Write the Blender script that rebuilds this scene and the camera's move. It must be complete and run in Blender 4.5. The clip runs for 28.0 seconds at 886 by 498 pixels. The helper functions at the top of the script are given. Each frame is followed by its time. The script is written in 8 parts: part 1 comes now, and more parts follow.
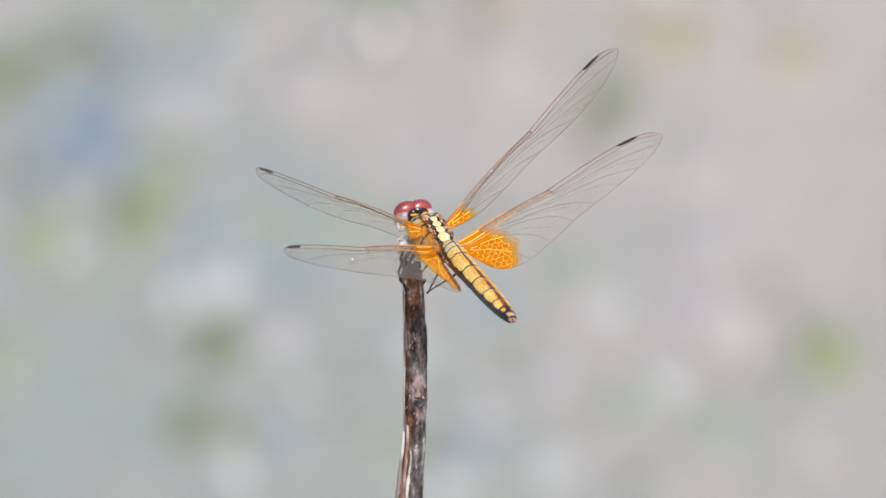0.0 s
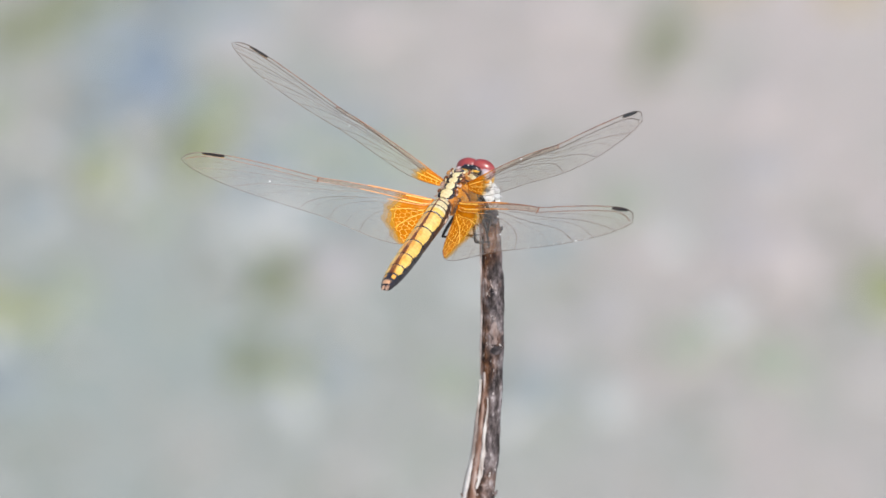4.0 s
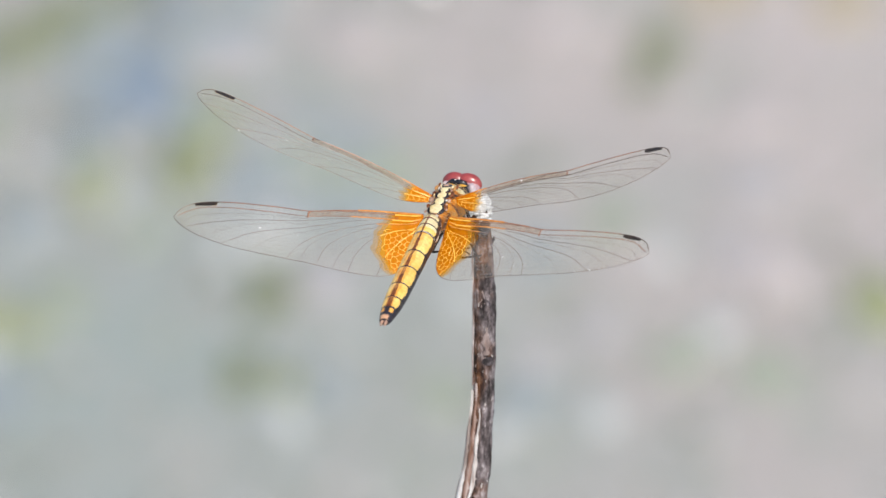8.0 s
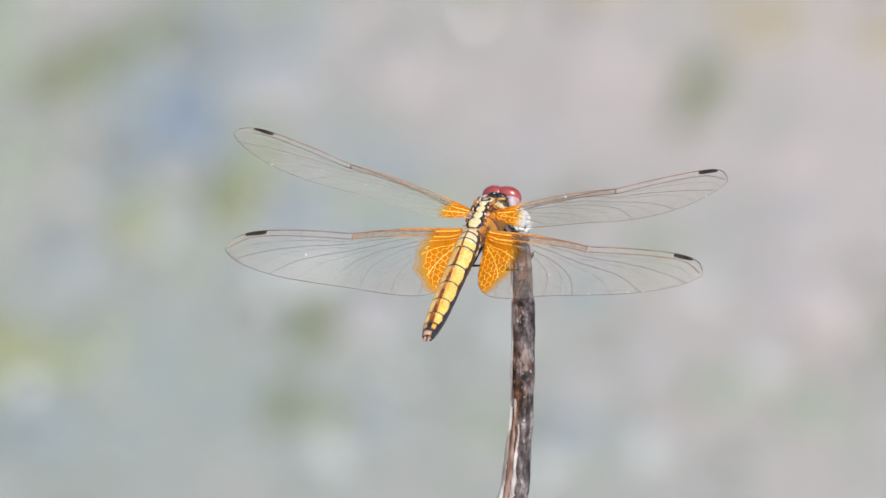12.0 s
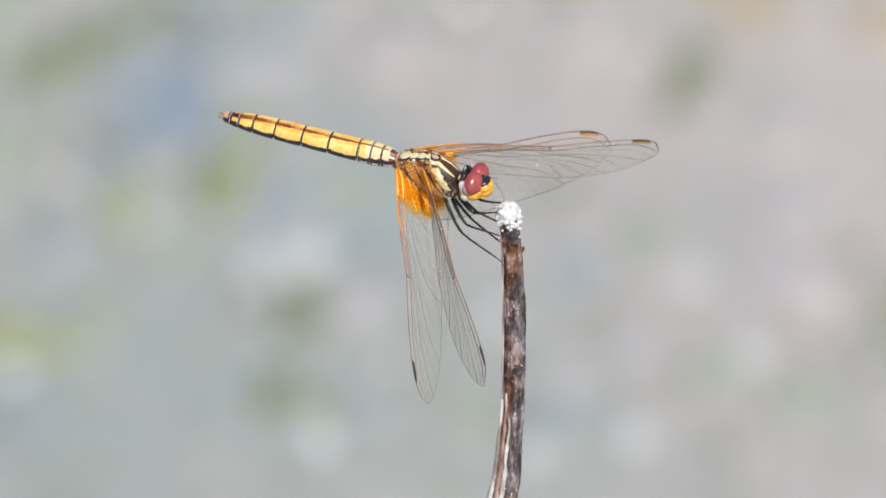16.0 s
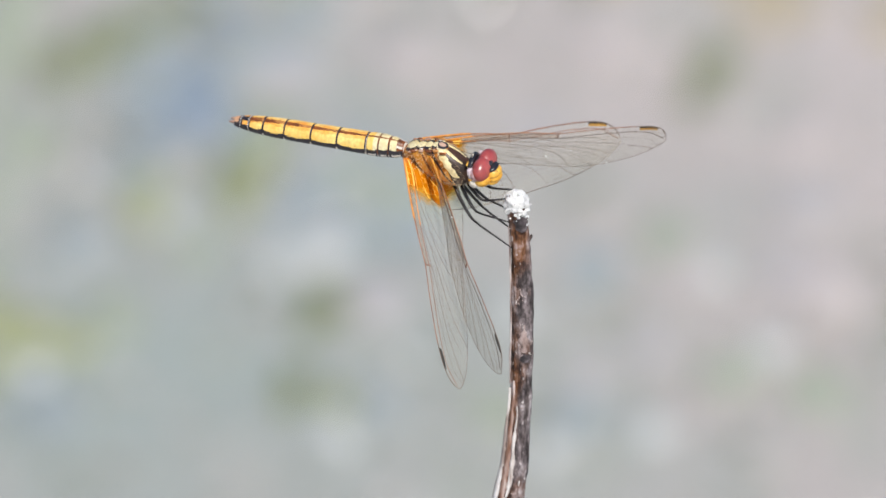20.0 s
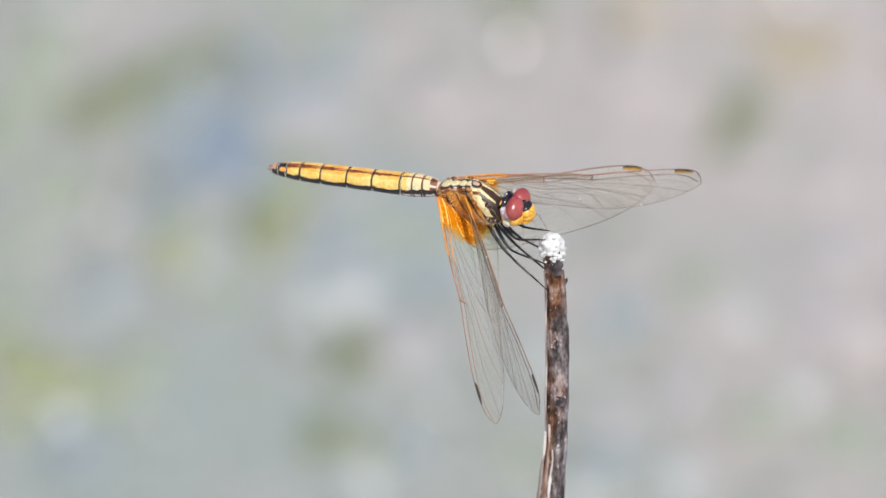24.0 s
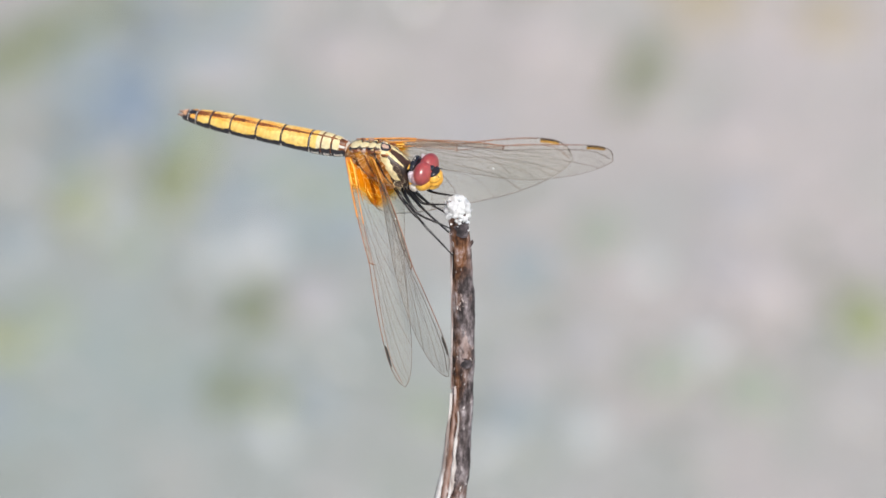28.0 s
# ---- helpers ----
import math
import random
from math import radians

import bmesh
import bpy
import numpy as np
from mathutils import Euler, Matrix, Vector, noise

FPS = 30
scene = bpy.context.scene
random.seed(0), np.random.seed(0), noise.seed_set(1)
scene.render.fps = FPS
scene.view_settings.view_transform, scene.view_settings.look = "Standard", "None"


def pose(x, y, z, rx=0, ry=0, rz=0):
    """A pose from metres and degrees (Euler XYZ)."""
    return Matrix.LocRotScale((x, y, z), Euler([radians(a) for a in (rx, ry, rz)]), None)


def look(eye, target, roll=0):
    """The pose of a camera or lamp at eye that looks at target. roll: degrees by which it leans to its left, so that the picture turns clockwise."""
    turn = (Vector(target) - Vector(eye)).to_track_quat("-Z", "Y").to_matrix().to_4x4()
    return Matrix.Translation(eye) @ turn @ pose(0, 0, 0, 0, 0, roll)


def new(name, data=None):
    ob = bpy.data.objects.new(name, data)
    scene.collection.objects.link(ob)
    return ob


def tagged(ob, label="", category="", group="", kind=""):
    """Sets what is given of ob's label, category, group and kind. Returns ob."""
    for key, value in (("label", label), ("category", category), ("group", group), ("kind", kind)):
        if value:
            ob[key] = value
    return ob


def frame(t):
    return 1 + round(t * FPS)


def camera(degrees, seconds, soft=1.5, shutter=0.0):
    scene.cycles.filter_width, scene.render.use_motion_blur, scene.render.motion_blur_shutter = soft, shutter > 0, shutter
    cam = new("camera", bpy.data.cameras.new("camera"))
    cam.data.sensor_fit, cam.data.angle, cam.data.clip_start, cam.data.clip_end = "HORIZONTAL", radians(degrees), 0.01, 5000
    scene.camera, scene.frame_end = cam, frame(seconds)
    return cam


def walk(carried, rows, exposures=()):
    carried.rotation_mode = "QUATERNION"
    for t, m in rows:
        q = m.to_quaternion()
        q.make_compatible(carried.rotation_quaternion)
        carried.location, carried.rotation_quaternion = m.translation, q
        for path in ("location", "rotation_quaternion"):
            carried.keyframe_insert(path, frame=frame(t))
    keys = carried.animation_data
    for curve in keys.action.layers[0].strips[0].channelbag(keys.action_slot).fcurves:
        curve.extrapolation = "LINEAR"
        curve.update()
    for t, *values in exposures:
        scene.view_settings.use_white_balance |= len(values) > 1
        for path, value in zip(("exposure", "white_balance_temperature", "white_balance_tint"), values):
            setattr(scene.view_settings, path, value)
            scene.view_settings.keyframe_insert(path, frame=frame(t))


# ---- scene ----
cam = camera(2.04, 28.0, soft=1.5)
cam.data.dof.use_dof = True
cam.data.dof.focus_distance = 2.985
cam.data.dof.aperture_fstop = 36.0
CAMERA_PATH = [
    (0, pose(0.00547, -2.78091, 1.48684, 68.29293, 0, 0.03361)),
    (0.5, pose(0.00301, -2.78081, 1.48750, 68.33037, 0, 0.06234)),
    (0.7, pose(0.00159, -2.78077, 1.48784, 68.31889, 0, 0.05666)),
    (1, pose(0.00053, -2.78070, 1.48816, 68.31573, 0, 0.08423)),
    (1.5, pose(-0.00141, -2.78060, 1.49096, 68.27728, 0, 0.10037)),
    (2, pose(-0.00333, -2.78050, 1.49375, 68.17506, 0, 0.06307)),
    (2.5, pose(-0.00362, -2.78037, 1.49397, 68.10669, 0, 0.00541)),
    (4.5, pose(-0.00342, -2.78034, 1.49276, 68.05808, 0, 0.08603)),
    (5, pose(-0.00282, -2.78050, 1.49223, 68.19395, 0, 0.16287)),
    (5.5, pose(-0.00033, -2.78063, 1.48799, 68.30208, 0, 0.25722)),
    (6, pose(0.00179, -2.78069, 1.48410, 68.33974, 0, 0.31571)),
    (6.5, pose(-0.00032, -2.78061, 1.48596, 68.25842, 0, 0.30666)),
    (7, pose(-0.00910, -2.78037, 1.49185, 68.21993, 0, 0.14084)),
    (7.5, pose(-0.00721, -2.78009, 1.49239, 68.20653, 0, 0.06807)),
    (8, pose(-0.00317, -2.77995, 1.49132, 68.11087, 0, 0.02658)),
    (8.5, pose(-0.00089, -2.78007, 1.48882, 68.13830, 0, 0.08421)),
    (9, pose(0.00134, -2.78042, 1.48590, 68.19267, 0, 0.18620)),
    (9.5, pose(0.00040, -2.78086, 1.48570, 68.19912, 0, 0.11311)),
    (10, pose(-0.00052, -2.78127, 1.48562, 68.26905, 0, 0.16499)),
    (10.5, pose(0.00159, -2.78158, 1.48605, 68.20805, 0, 0.17218)),
    (11, pose(0.00305, -2.78182, 1.48689, 68.15702, 0, 0.12457)),
    (11.5, pose(-0.00162, -2.78199, 1.48801, 68.26749, 0, 0.13378)),
    (12, pose(-0.00099, -2.78209, 1.48313, 68.30718, 0, 0.16798)),
    (12.5, pose(0.00080, -2.78213, 1.48200, 68.28983, 0, 0.23727)),
    (14.5, pose(0.00289, -2.78186, 1.48402, 68.26801, 0, 0.21031)),
    (15, pose(0.00252, -2.78185, 1.48445, 68.26418, 0, 0.28642)),
    (15.5, pose(0.00018, -2.78188, 1.48571, 68.24398, 0, 0.24701)),
    (16, pose(-0.00211, -2.78193, 1.48686, 68.22580, 0, 0.12250)),
    (16.5, pose(-0.00080, -2.78198, 1.48473, 68.22835, 0, 0.11711)),
    (17, pose(0.00073, -2.78203, 1.48261, 68.27024, 0, 0.20661)),
    (17.5, pose(0.00100, -2.78206, 1.48216, 68.34207, 0, 0.27881)),
    (18, pose(0.00135, -2.78207, 1.48178, 68.37095, 0, 0.29010)),
    (18.5, pose(0.00086, -2.78206, 1.48229, 68.36380, 0, 0.20490)),
    (19, pose(0.00028, -2.78204, 1.48283, 68.34628, 0, 0.12202)),
    (19.5, pose(0.00215, -2.78205, 1.48245, 68.33316, 0, 0.21856)),
    (20, pose(0.00393, -2.78212, 1.48191, 68.28733, 0, 0.26596)),
    (20.5, pose(0.00471, -2.78224, 1.48199, 68.25094, 0, 0.20054)),
    (21, pose(0.00528, -2.78240, 1.48188, 68.27392, 0, 0.20992)),
    (21.5, pose(0.00345, -2.78255, 1.48042, 68.28909, 0, 0.23456)),
    (23.5, pose(-0.00042, -2.78291, 1.48109, 68.32800, 0, 0.26035)),
    (24, pose(0.00057, -2.78292, 1.48142, 68.40193, 0, 0.28470)),
    (24.5, pose(0.00162, -2.78289, 1.48044, 68.43710, 0, 0.20765)),
    (25, pose(0.00194, -2.78280, 1.48053, 68.42499, 0, 0.15837)),
    (25.5, pose(0.00150, -2.78265, 1.48135, 68.35561, 0, 0.08924)),
    (26, pose(0.00096, -2.78245, 1.48230, 68.37920, 0, 0.10800)),
    (26.5, pose(0.00090, -2.78223, 1.48211, 68.44287, 0, 0.06831)),
    (27, pose(0.00077, -2.78205, 1.48185, 68.41620, 0, 0.07193)),
    (27.5, pose(0.00047, -2.78190, 1.48384, 68.33199, 0, 0.02282)),
    (28, pose(0.00018, -2.78179, 1.48575, 68.22968, 0, 0.04271)),
]
walk(cam, CAMERA_PATH)

# ---- world and sun ----
SUN_ELEVATION, SUN_AZIMUTH = 47.0, 164.0   # azimuth from +y, clockwise
scene.view_settings.exposure = 0.12
world = bpy.data.worlds.new("sky")
scene.world = world
world.use_nodes = True
wn = world.node_tree.nodes
sky = wn.new("ShaderNodeTexSky")
sky.sky_type = "NISHITA"
sky.sun_disc = False
sky.sun_elevation = radians(SUN_ELEVATION)
sky.sun_rotation = radians(SUN_AZIMUTH)
wn["Background"].inputs["Strength"].default_value = 0.11
world.node_tree.links.new(sky.outputs["Color"], wn["Background"].inputs["Color"])
sun_data = bpy.data.lights.new("sun", "SUN")
sun_data.energy, sun_data.angle, sun_data.color = 3.6, radians(0.55), (1.0, 0.95, 0.88)
sun = new("sun", sun_data)
se, sa = radians(SUN_ELEVATION), radians(SUN_AZIMUTH)
SUN_FROM = Vector((math.sin(sa) * math.cos(se), math.cos(sa) * math.cos(se), math.sin(se)))
sun.matrix_basis = look(SUN_FROM * 20, (0, 0, 0))


# ---- materials ----
def material(name, rough=0.5, metal=0.0, spec=0.5):
    m = bpy.data.materials.new(name)
    m.use_nodes = True
    b = m.node_tree.nodes["Principled BSDF"]
    b.inputs["Roughness"].default_value = rough
    b.inputs["Metallic"].default_value = metal
    b.inputs["Specular IOR Level"].default_value = spec
    return m, m.node_tree.nodes, m.node_tree.links, b


def ramp(nodes, stops):
    r = nodes.new("ShaderNodeValToRGB")
    e = r.color_ramp.elements
    while len(e) < len(stops):
        e.new(0.5)
    for el, (p, c) in zip(e, stops):
        el.position, el.color = p, (*c, 1)
    return r


def mottled(name, stops, scale, rough=0.5, spec=0.5, fine=None, bump=0.3, bump_dist=0.0001, stretch=(1, 1, 1), detail=4.0):
    """A material whose colour wanders through the stops, with fine grain and relief."""
    m, n, l, b = material(name, rough, 0, spec)
    tc = n.new("ShaderNodeTexCoord")
    mp = n.new("ShaderNodeMapping")
    mp.inputs["Scale"].default_value = stretch
    l.new(tc.outputs["Object"], mp.inputs["Vector"])
    t = n.new("ShaderNodeTexNoise")
    t.inputs["Scale"].default_value, t.inputs["Detail"].default_value = scale, detail
    l.new(mp.outputs["Vector"], t.inputs["Vector"])
    r = ramp(n, stops)
    l.new(t.outputs["Fac"], r.inputs["Fac"])
    t2 = n.new("ShaderNodeTexNoise")
    t2.inputs["Scale"].default_value, t2.inputs["Detail"].default_value = fine or scale * 6, 3.0
    l.new(mp.outputs["Vector"], t2.inputs["Vector"])
    mix = n.new("ShaderNodeMixRGB")
    mix.blend_type = "MULTIPLY"
    mix.inputs["Fac"].default_value = 0.5
    g = ramp(n, [(0.3, (0.55, 0.55, 0.55)), (0.7, (1.2, 1.2, 1.2))])
    l.new(t2.outputs["Fac"], g.inputs["Fac"])
    l.new(r.outputs["Color"], mix.inputs["Color1"])
    l.new(g.outputs["Color"], mix.inputs["Color2"])
    l.new(mix.outputs["Color"], b.inputs["Base Color"])
    bp = n.new("ShaderNodeBump")
    bp.inputs["Strength"].default_value, bp.inputs["Distance"].default_value = bump, bump_dist
    l.new(t2.outputs["Fac"], bp.inputs["Height"])
    l.new(bp.outputs["Normal"], b.inputs["Normal"])
    return m


def sheer(name, colour, tint, opacity, rough=0.25, grain=900, low=0.7, high=1.3, spec=0.6):
    """A thin skin that lets most light through."""
    m, n, l, b = material(name, rough, 0, spec)
    out = n["Material Output"]
    tr = n.new("ShaderNodeBsdfTransparent")
    tr.inputs["Color"].default_value = (*tint, 1)
    mx = n.new("ShaderNodeMixShader")
    tc = n.new("ShaderNodeTexCoord")
    t = n.new("ShaderNodeTexNoise")
    t.inputs["Scale"].default_value, t.inputs["Detail"].default_value = grain, 2.0
    l.new(tc.outputs["Object"], t.inputs["Vector"])
    mr = n.new("ShaderNodeMapRange")
    mr.clamp = True
    mr.inputs["From Min"].default_value, mr.inputs["From Max"].default_value = 0.25, 0.75
    mr.inputs["To Min"].default_value, mr.inputs["To Max"].default_value = opacity * low, opacity * high
    l.new(t.outputs["Fac"], mr.inputs["Value"])
    l.new(mr.outputs["Result"], mx.inputs["Fac"])
    b.inputs["Base Color"].default_value = (*colour, 1)
    bp = n.new("ShaderNodeBump")
    bp.inputs["Strength"].default_value, bp.inputs["Distance"].default_value = 0.8, 0.0002
    l.new(t.outputs["Fac"], bp.inputs["Height"])
    l.new(bp.outputs["Normal"], b.inputs["Normal"])
    l.new(tr.outputs[0], mx.inputs[1])
    l.new(b.outputs[0], mx.inputs[2])
    l.new(mx.outputs[0], out.inputs["Surface"])
    return m


YELLOW = mottled("abdomen_yellow", [(0.3, (0.86, 0.34, 0.05)), (0.5, (0.91, 0.45, 0.09)), (0.68, (0.95, 0.58, 0.17))], 420, 0.27, 0.7)
BACK_YELLOW = mottled("abdomen_back", [(0.3, (0.94, 0.52, 0.08)), (0.68, (0.97, 0.69, 0.22))], 420, 0.27, 0.7)
TAN = mottled("abdomen_tan", [(0.3, (0.50, 0.24, 0.12)), (0.7, (0.66, 0.38, 0.22))], 700, 0.4)
RUST = mottled("stripe_rust", [(0.3, (0.42, 0.17, 0.04)), (0.7, (0.62, 0.30, 0.09))], 900, 0.4)
BROWN = mottled("stripe_brown", [(0.3, (0.10, 0.03, 0.01)), (0.7, (0.30, 0.09, 0.02))], 900, 0.4)
BLACK = mottled("cuticle_black", [(0.3, (0.010, 0.009, 0.012)), (0.7, (0.035, 0.03, 0.04))], 900, 0.35)
CREAM = mottled("cuticle_cream", [(0.3, (0.72, 0.56, 0.25)), (0.7, (0.86, 0.76, 0.48))], 800, 0.42)
PALE = mottled("joint_pale", [(0.3, (0.66, 0.58, 0.48)), (0.7, (0.84, 0.80, 0.74))], 800, 0.45)
AMBER_BODY = mottled("thorax_amber", [(0.3, (0.56, 0.20, 0.015)), (0.7, (0.84, 0.43, 0.06))], 600, 0.42)
EYE_RED = mottled("eye_red", [(0.35, (0.27, 0.030, 0.030)), (0.65, (0.45, 0.082, 0.075))], 420, 0.34, 1.0, fine=9000, bump=0.1, bump_dist=0.00003)
EYE_RIM = mottled("eye_rim", [(0.35, (0.36, 0.19, 0.21)), (0.65, (0.54, 0.36, 0.38))], 500, 0.3, 0.7, fine=9000)
LILAC = mottled("cuticle_lilac", [(0.3, (0.42, 0.32, 0.36)), (0.7, (0.66, 0.57, 0.60))], 700, 0.42)
GLOSS_BLACK = mottled("cuticle_gloss", [(0.3, (0.008, 0.007, 0.009)), (0.7, (0.03, 0.025, 0.03))], 900, 0.20, 0.9, bump=0.1)
FACE = mottled("face_yellow", [(0.3, (0.74, 0.34, 0.03)), (0.7, (0.90, 0.54, 0.10))], 600, 0.35)
LEG_BLACK = mottled("leg_black", [(0.3, (0.008, 0.007, 0.008)), (0.7, (0.03, 0.025, 0.025))], 900, 0.32)
VEIN_DARK = mottled("vein_dark", [(0.3, (0.06, 0.038, 0.03)), (0.7, (0.14, 0.09, 0.065))], 500, 0.4)
VEIN = mottled("vein_brown", [(0.3, (0.10, 0.07, 0.052)), (0.7, (0.22, 0.155, 0.115))], 500, 0.4)
VEIN_RED = mottled("vein_russet", [(0.3, (0.18, 0.08, 0.05)), (0.7, (0.37, 0.175, 0.10))], 500, 0.4)
VEIN_WARM = mottled("vein_orange", [(0.3, (0.56, 0.19, 0.025)), (0.7, (0.74, 0.33, 0.08))], 500, 0.4)
VEIN_PALE = mottled("vein_pale", [(0.3, (0.19, 0.14, 0.11)), (0.7, (0.34, 0.27, 0.22))], 500, 0.4)
VEIN_SALMON = mottled("vein_salmon", [(0.3, (0.27, 0.11, 0.05)), (0.7, (0.45, 0.21, 0.11))], 500, 0.4)
VEIN_GOLD = mottled("vein_gold", [(0.3, (0.94, 0.47, 0.045)), (0.7, (0.98, 0.65, 0.14))], 500, 0.4)
STIGMA = mottled("pterostigma_dark", [(0.3, (0.015, 0.012, 0.010)), (0.7, (0.05, 0.035, 0.025))], 700, 0.4)
STIGMA_GOLD = mottled("pterostigma_gold", [(0.3, (0.35, 0.18, 0.03)), (0.7, (0.55, 0.30, 0.06))], 700, 0.4)
MEMBRANE = sheer("wing_membrane", (0.62, 0.59, 0.55), (0.962, 0.955, 0.932), 0.105, 0.13)
SMOKY = sheer("wing_smoky", (0.36, 0.20, 0.11), (0.95, 0.90, 0.85), 0.26, 0.3, 1500, 0.4, 1.6, 0.4)
# white of the beads that paint glints on the wings
SPECK_WHITE = mottled("glint_speck", [(0.3, (0.86, 0.86, 0.87)), (0.7, (0.95, 0.95, 0.95))], 900, 0.12, 1.0, bump=0.05)
AMBER = sheer("wing_amber", (0.63, 0.190, 0.001), (0.92, 0.37, 0.004), 0.76, 0.4, 900, 0.8, 1.2, 0.15)
AMBER_FADE = [sheer("wing_amber_fade_%s" % nm, (0.68, 0.27, 0.01), tint, op, 0.4, 900, 0.8, 1.2, 0.15) for nm, tint, op in
              (("deep", (0.96, 0.56, 0.10), 0.52), ("mid", (0.98, 0.72, 0.34), 0.33), ("pale", (1.0, 0.87, 0.66), 0.17))]
HAIR = mottled("hair_pale", [(0.3, (0.45, 0.30, 0.15)), (0.7, (0.72, 0.58, 0.38))], 900, 0.5)
ROSE = mottled("plate_rose", [(0.3, (0.30, 0.15, 0.10)), (0.7, (0.58, 0.38, 0.28))], 900, 0.45)


def bark_material():
    m, n, l, b = material("bark", 0.75, 0, 0.3)
    tc = n.new("ShaderNodeTexCoord")
    mp = n.new("ShaderNodeMapping")
    mp.inputs["Scale"].default_value = (1, 1, 0.5)
    l.new(tc.outputs["Object"], mp.inputs["Vector"])
    big = n.new("ShaderNodeTexNoise")
    big.inputs["Scale"].default_value, big.inputs["Detail"].default_value, big.inputs["Roughness"].default_value = 750, 7.0, 0.68
    l.new(mp.outputs["Vector"], big.inputs["Vector"])
    r0 = ramp(n, [(0.36, (0.020, 0.010, 0.008)), (0.44, (0.072, 0.030, 0.016)), (0.51, (0.19, 0.080, 0.034)), (0.57, (0.27, 0.15, 0.105)), (0.66, (0.44, 0.36, 0.35)), (0.75, (0.74, 0.69, 0.68))])
    l.new(big.outputs["Fac"], r0.inputs["Fac"])
    # bark worn down to grey in long patches, more on one side
    wear = n.new("ShaderNodeTexNoise")
    wear.inputs["Scale"].default_value, wear.inputs["Detail"].default_value = 260, 5.0
    l.new(mp.outputs["Vector"], wear.inputs["Vector"])
    sp = n.new("ShaderNodeSeparateXYZ")
    l.new(tc.outputs["Object"], sp.inputs["Vector"])
    sd = n.new("ShaderNodeMapRange")
    sd.inputs["From Min"].default_value, sd.inputs["From Max"].default_value = -0.002, 0.002
    sd.inputs["To Min"].default_value, sd.inputs["To Max"].default_value = -0.13, 0.15
    l.new(sp.outputs["X"], sd.inputs["Value"])
    sm = n.new("ShaderNodeMath")
    l.new(wear.outputs["Fac"], sm.inputs[0])
    l.new(sd.outputs["Result"], sm.inputs[1])
    wr = ramp(n, [(0.46, (0, 0, 0)), (0.60, (1, 1, 1))])
    l.new(sm.outputs["Value"], wr.inputs["Fac"])
    grey = ramp(n, [(0.36, (0.020, 0.016, 0.016)), (0.46, (0.09, 0.073, 0.075)), (0.55, (0.24, 0.20, 0.205)), (0.66, (0.56, 0.51, 0.52))])
    l.new(big.outputs["Fac"], grey.inputs["Fac"])
    r = n.new("ShaderNodeMixRGB")
    l.new(wr.outputs["Color"], r.inputs["Fac"])
    l.new(r0.outputs["Color"], r.inputs["Color1"])
    l.new(grey.outputs["Color"], r.inputs["Color2"])
    spots = n.new("ShaderNodeTexVoronoi")
    spots.inputs["Scale"].default_value = 750
    l.new(mp.outputs["Vector"], spots.inputs["Vector"])
    sr = ramp(n, [(0.0, (0.25, 0.2, 0.2)), (0.28, (1, 1, 1))])
    l.new(spots.outputs["Distance"], sr.inputs["Fac"])
    mx = n.new("ShaderNodeMixRGB")
    mx.blend_type = "MULTIPLY"
    mx.inputs["Fac"].default_value = 0.7
    l.new(r.outputs["Color"], mx.inputs["Color1"])
    l.new(sr.outputs["Color"], mx.inputs["Color2"])
    fl = n.new("ShaderNodeTexNoise")
    fl.inputs["Scale"].default_value, fl.inputs["Detail"].default_value = 2300, 4.0
    l.new(mp.outputs["Vector"], fl.inputs["Vector"])
    fr = ramp(n, [(0.66, (0, 0, 0)), (0.72, (1, 1, 1))])
    l.new(fl.outputs["Fac"], fr.inputs["Fac"])
    fm = n.new("ShaderNodeMixRGB")
    fm.inputs["Color2"].default_value = (0.62, 0.57, 0.56, 1)
    l.new(fr.outputs["Color"], fm.inputs["Fac"])
    l.new(mx.outputs["Color"], fm.inputs["Color1"])
    # long dark grooves down the stem
    groove_map = n.new("ShaderNodeMapping")
    groove_map.inputs["Scale"].default_value = (1, 1, 0.11)
    l.new(tc.outputs["Object"], groove_map.inputs["Vector"])
    groove = n.new("ShaderNodeTexNoise")
    groove.inputs["Scale"].default_value, groove.inputs["Detail"].default_value = 1500, 4.0
    l.new(groove_map.outputs["Vector"], groove.inputs["Vector"])
    gr = ramp(n, [(0.38, (0.22, 0.19, 0.18)), (0.50, (1, 1, 1))])
    l.new(groove.outputs["Fac"], gr.inputs["Fac"])
    gm = n.new("ShaderNodeMixRGB")
    gm.blend_type = "MULTIPLY"
    gm.inputs["Fac"].default_value = 0.8
    l.new(fm.outputs["Color"], gm.inputs["Color1"])
    l.new(gr.outputs["Color"], gm.inputs["Color2"])
    l.new(gm.outputs["Color"], b.inputs["Base Color"])
    bp = n.new("ShaderNodeBump")
    bp.inputs["Strength"].default_value, bp.inputs["Distance"].default_value = 0.9, 0.0005
    l.new(big.outputs["Fac"], bp.inputs["Height"])
    l.new(bp.outputs["Normal"], b.inputs["Normal"])
    return m


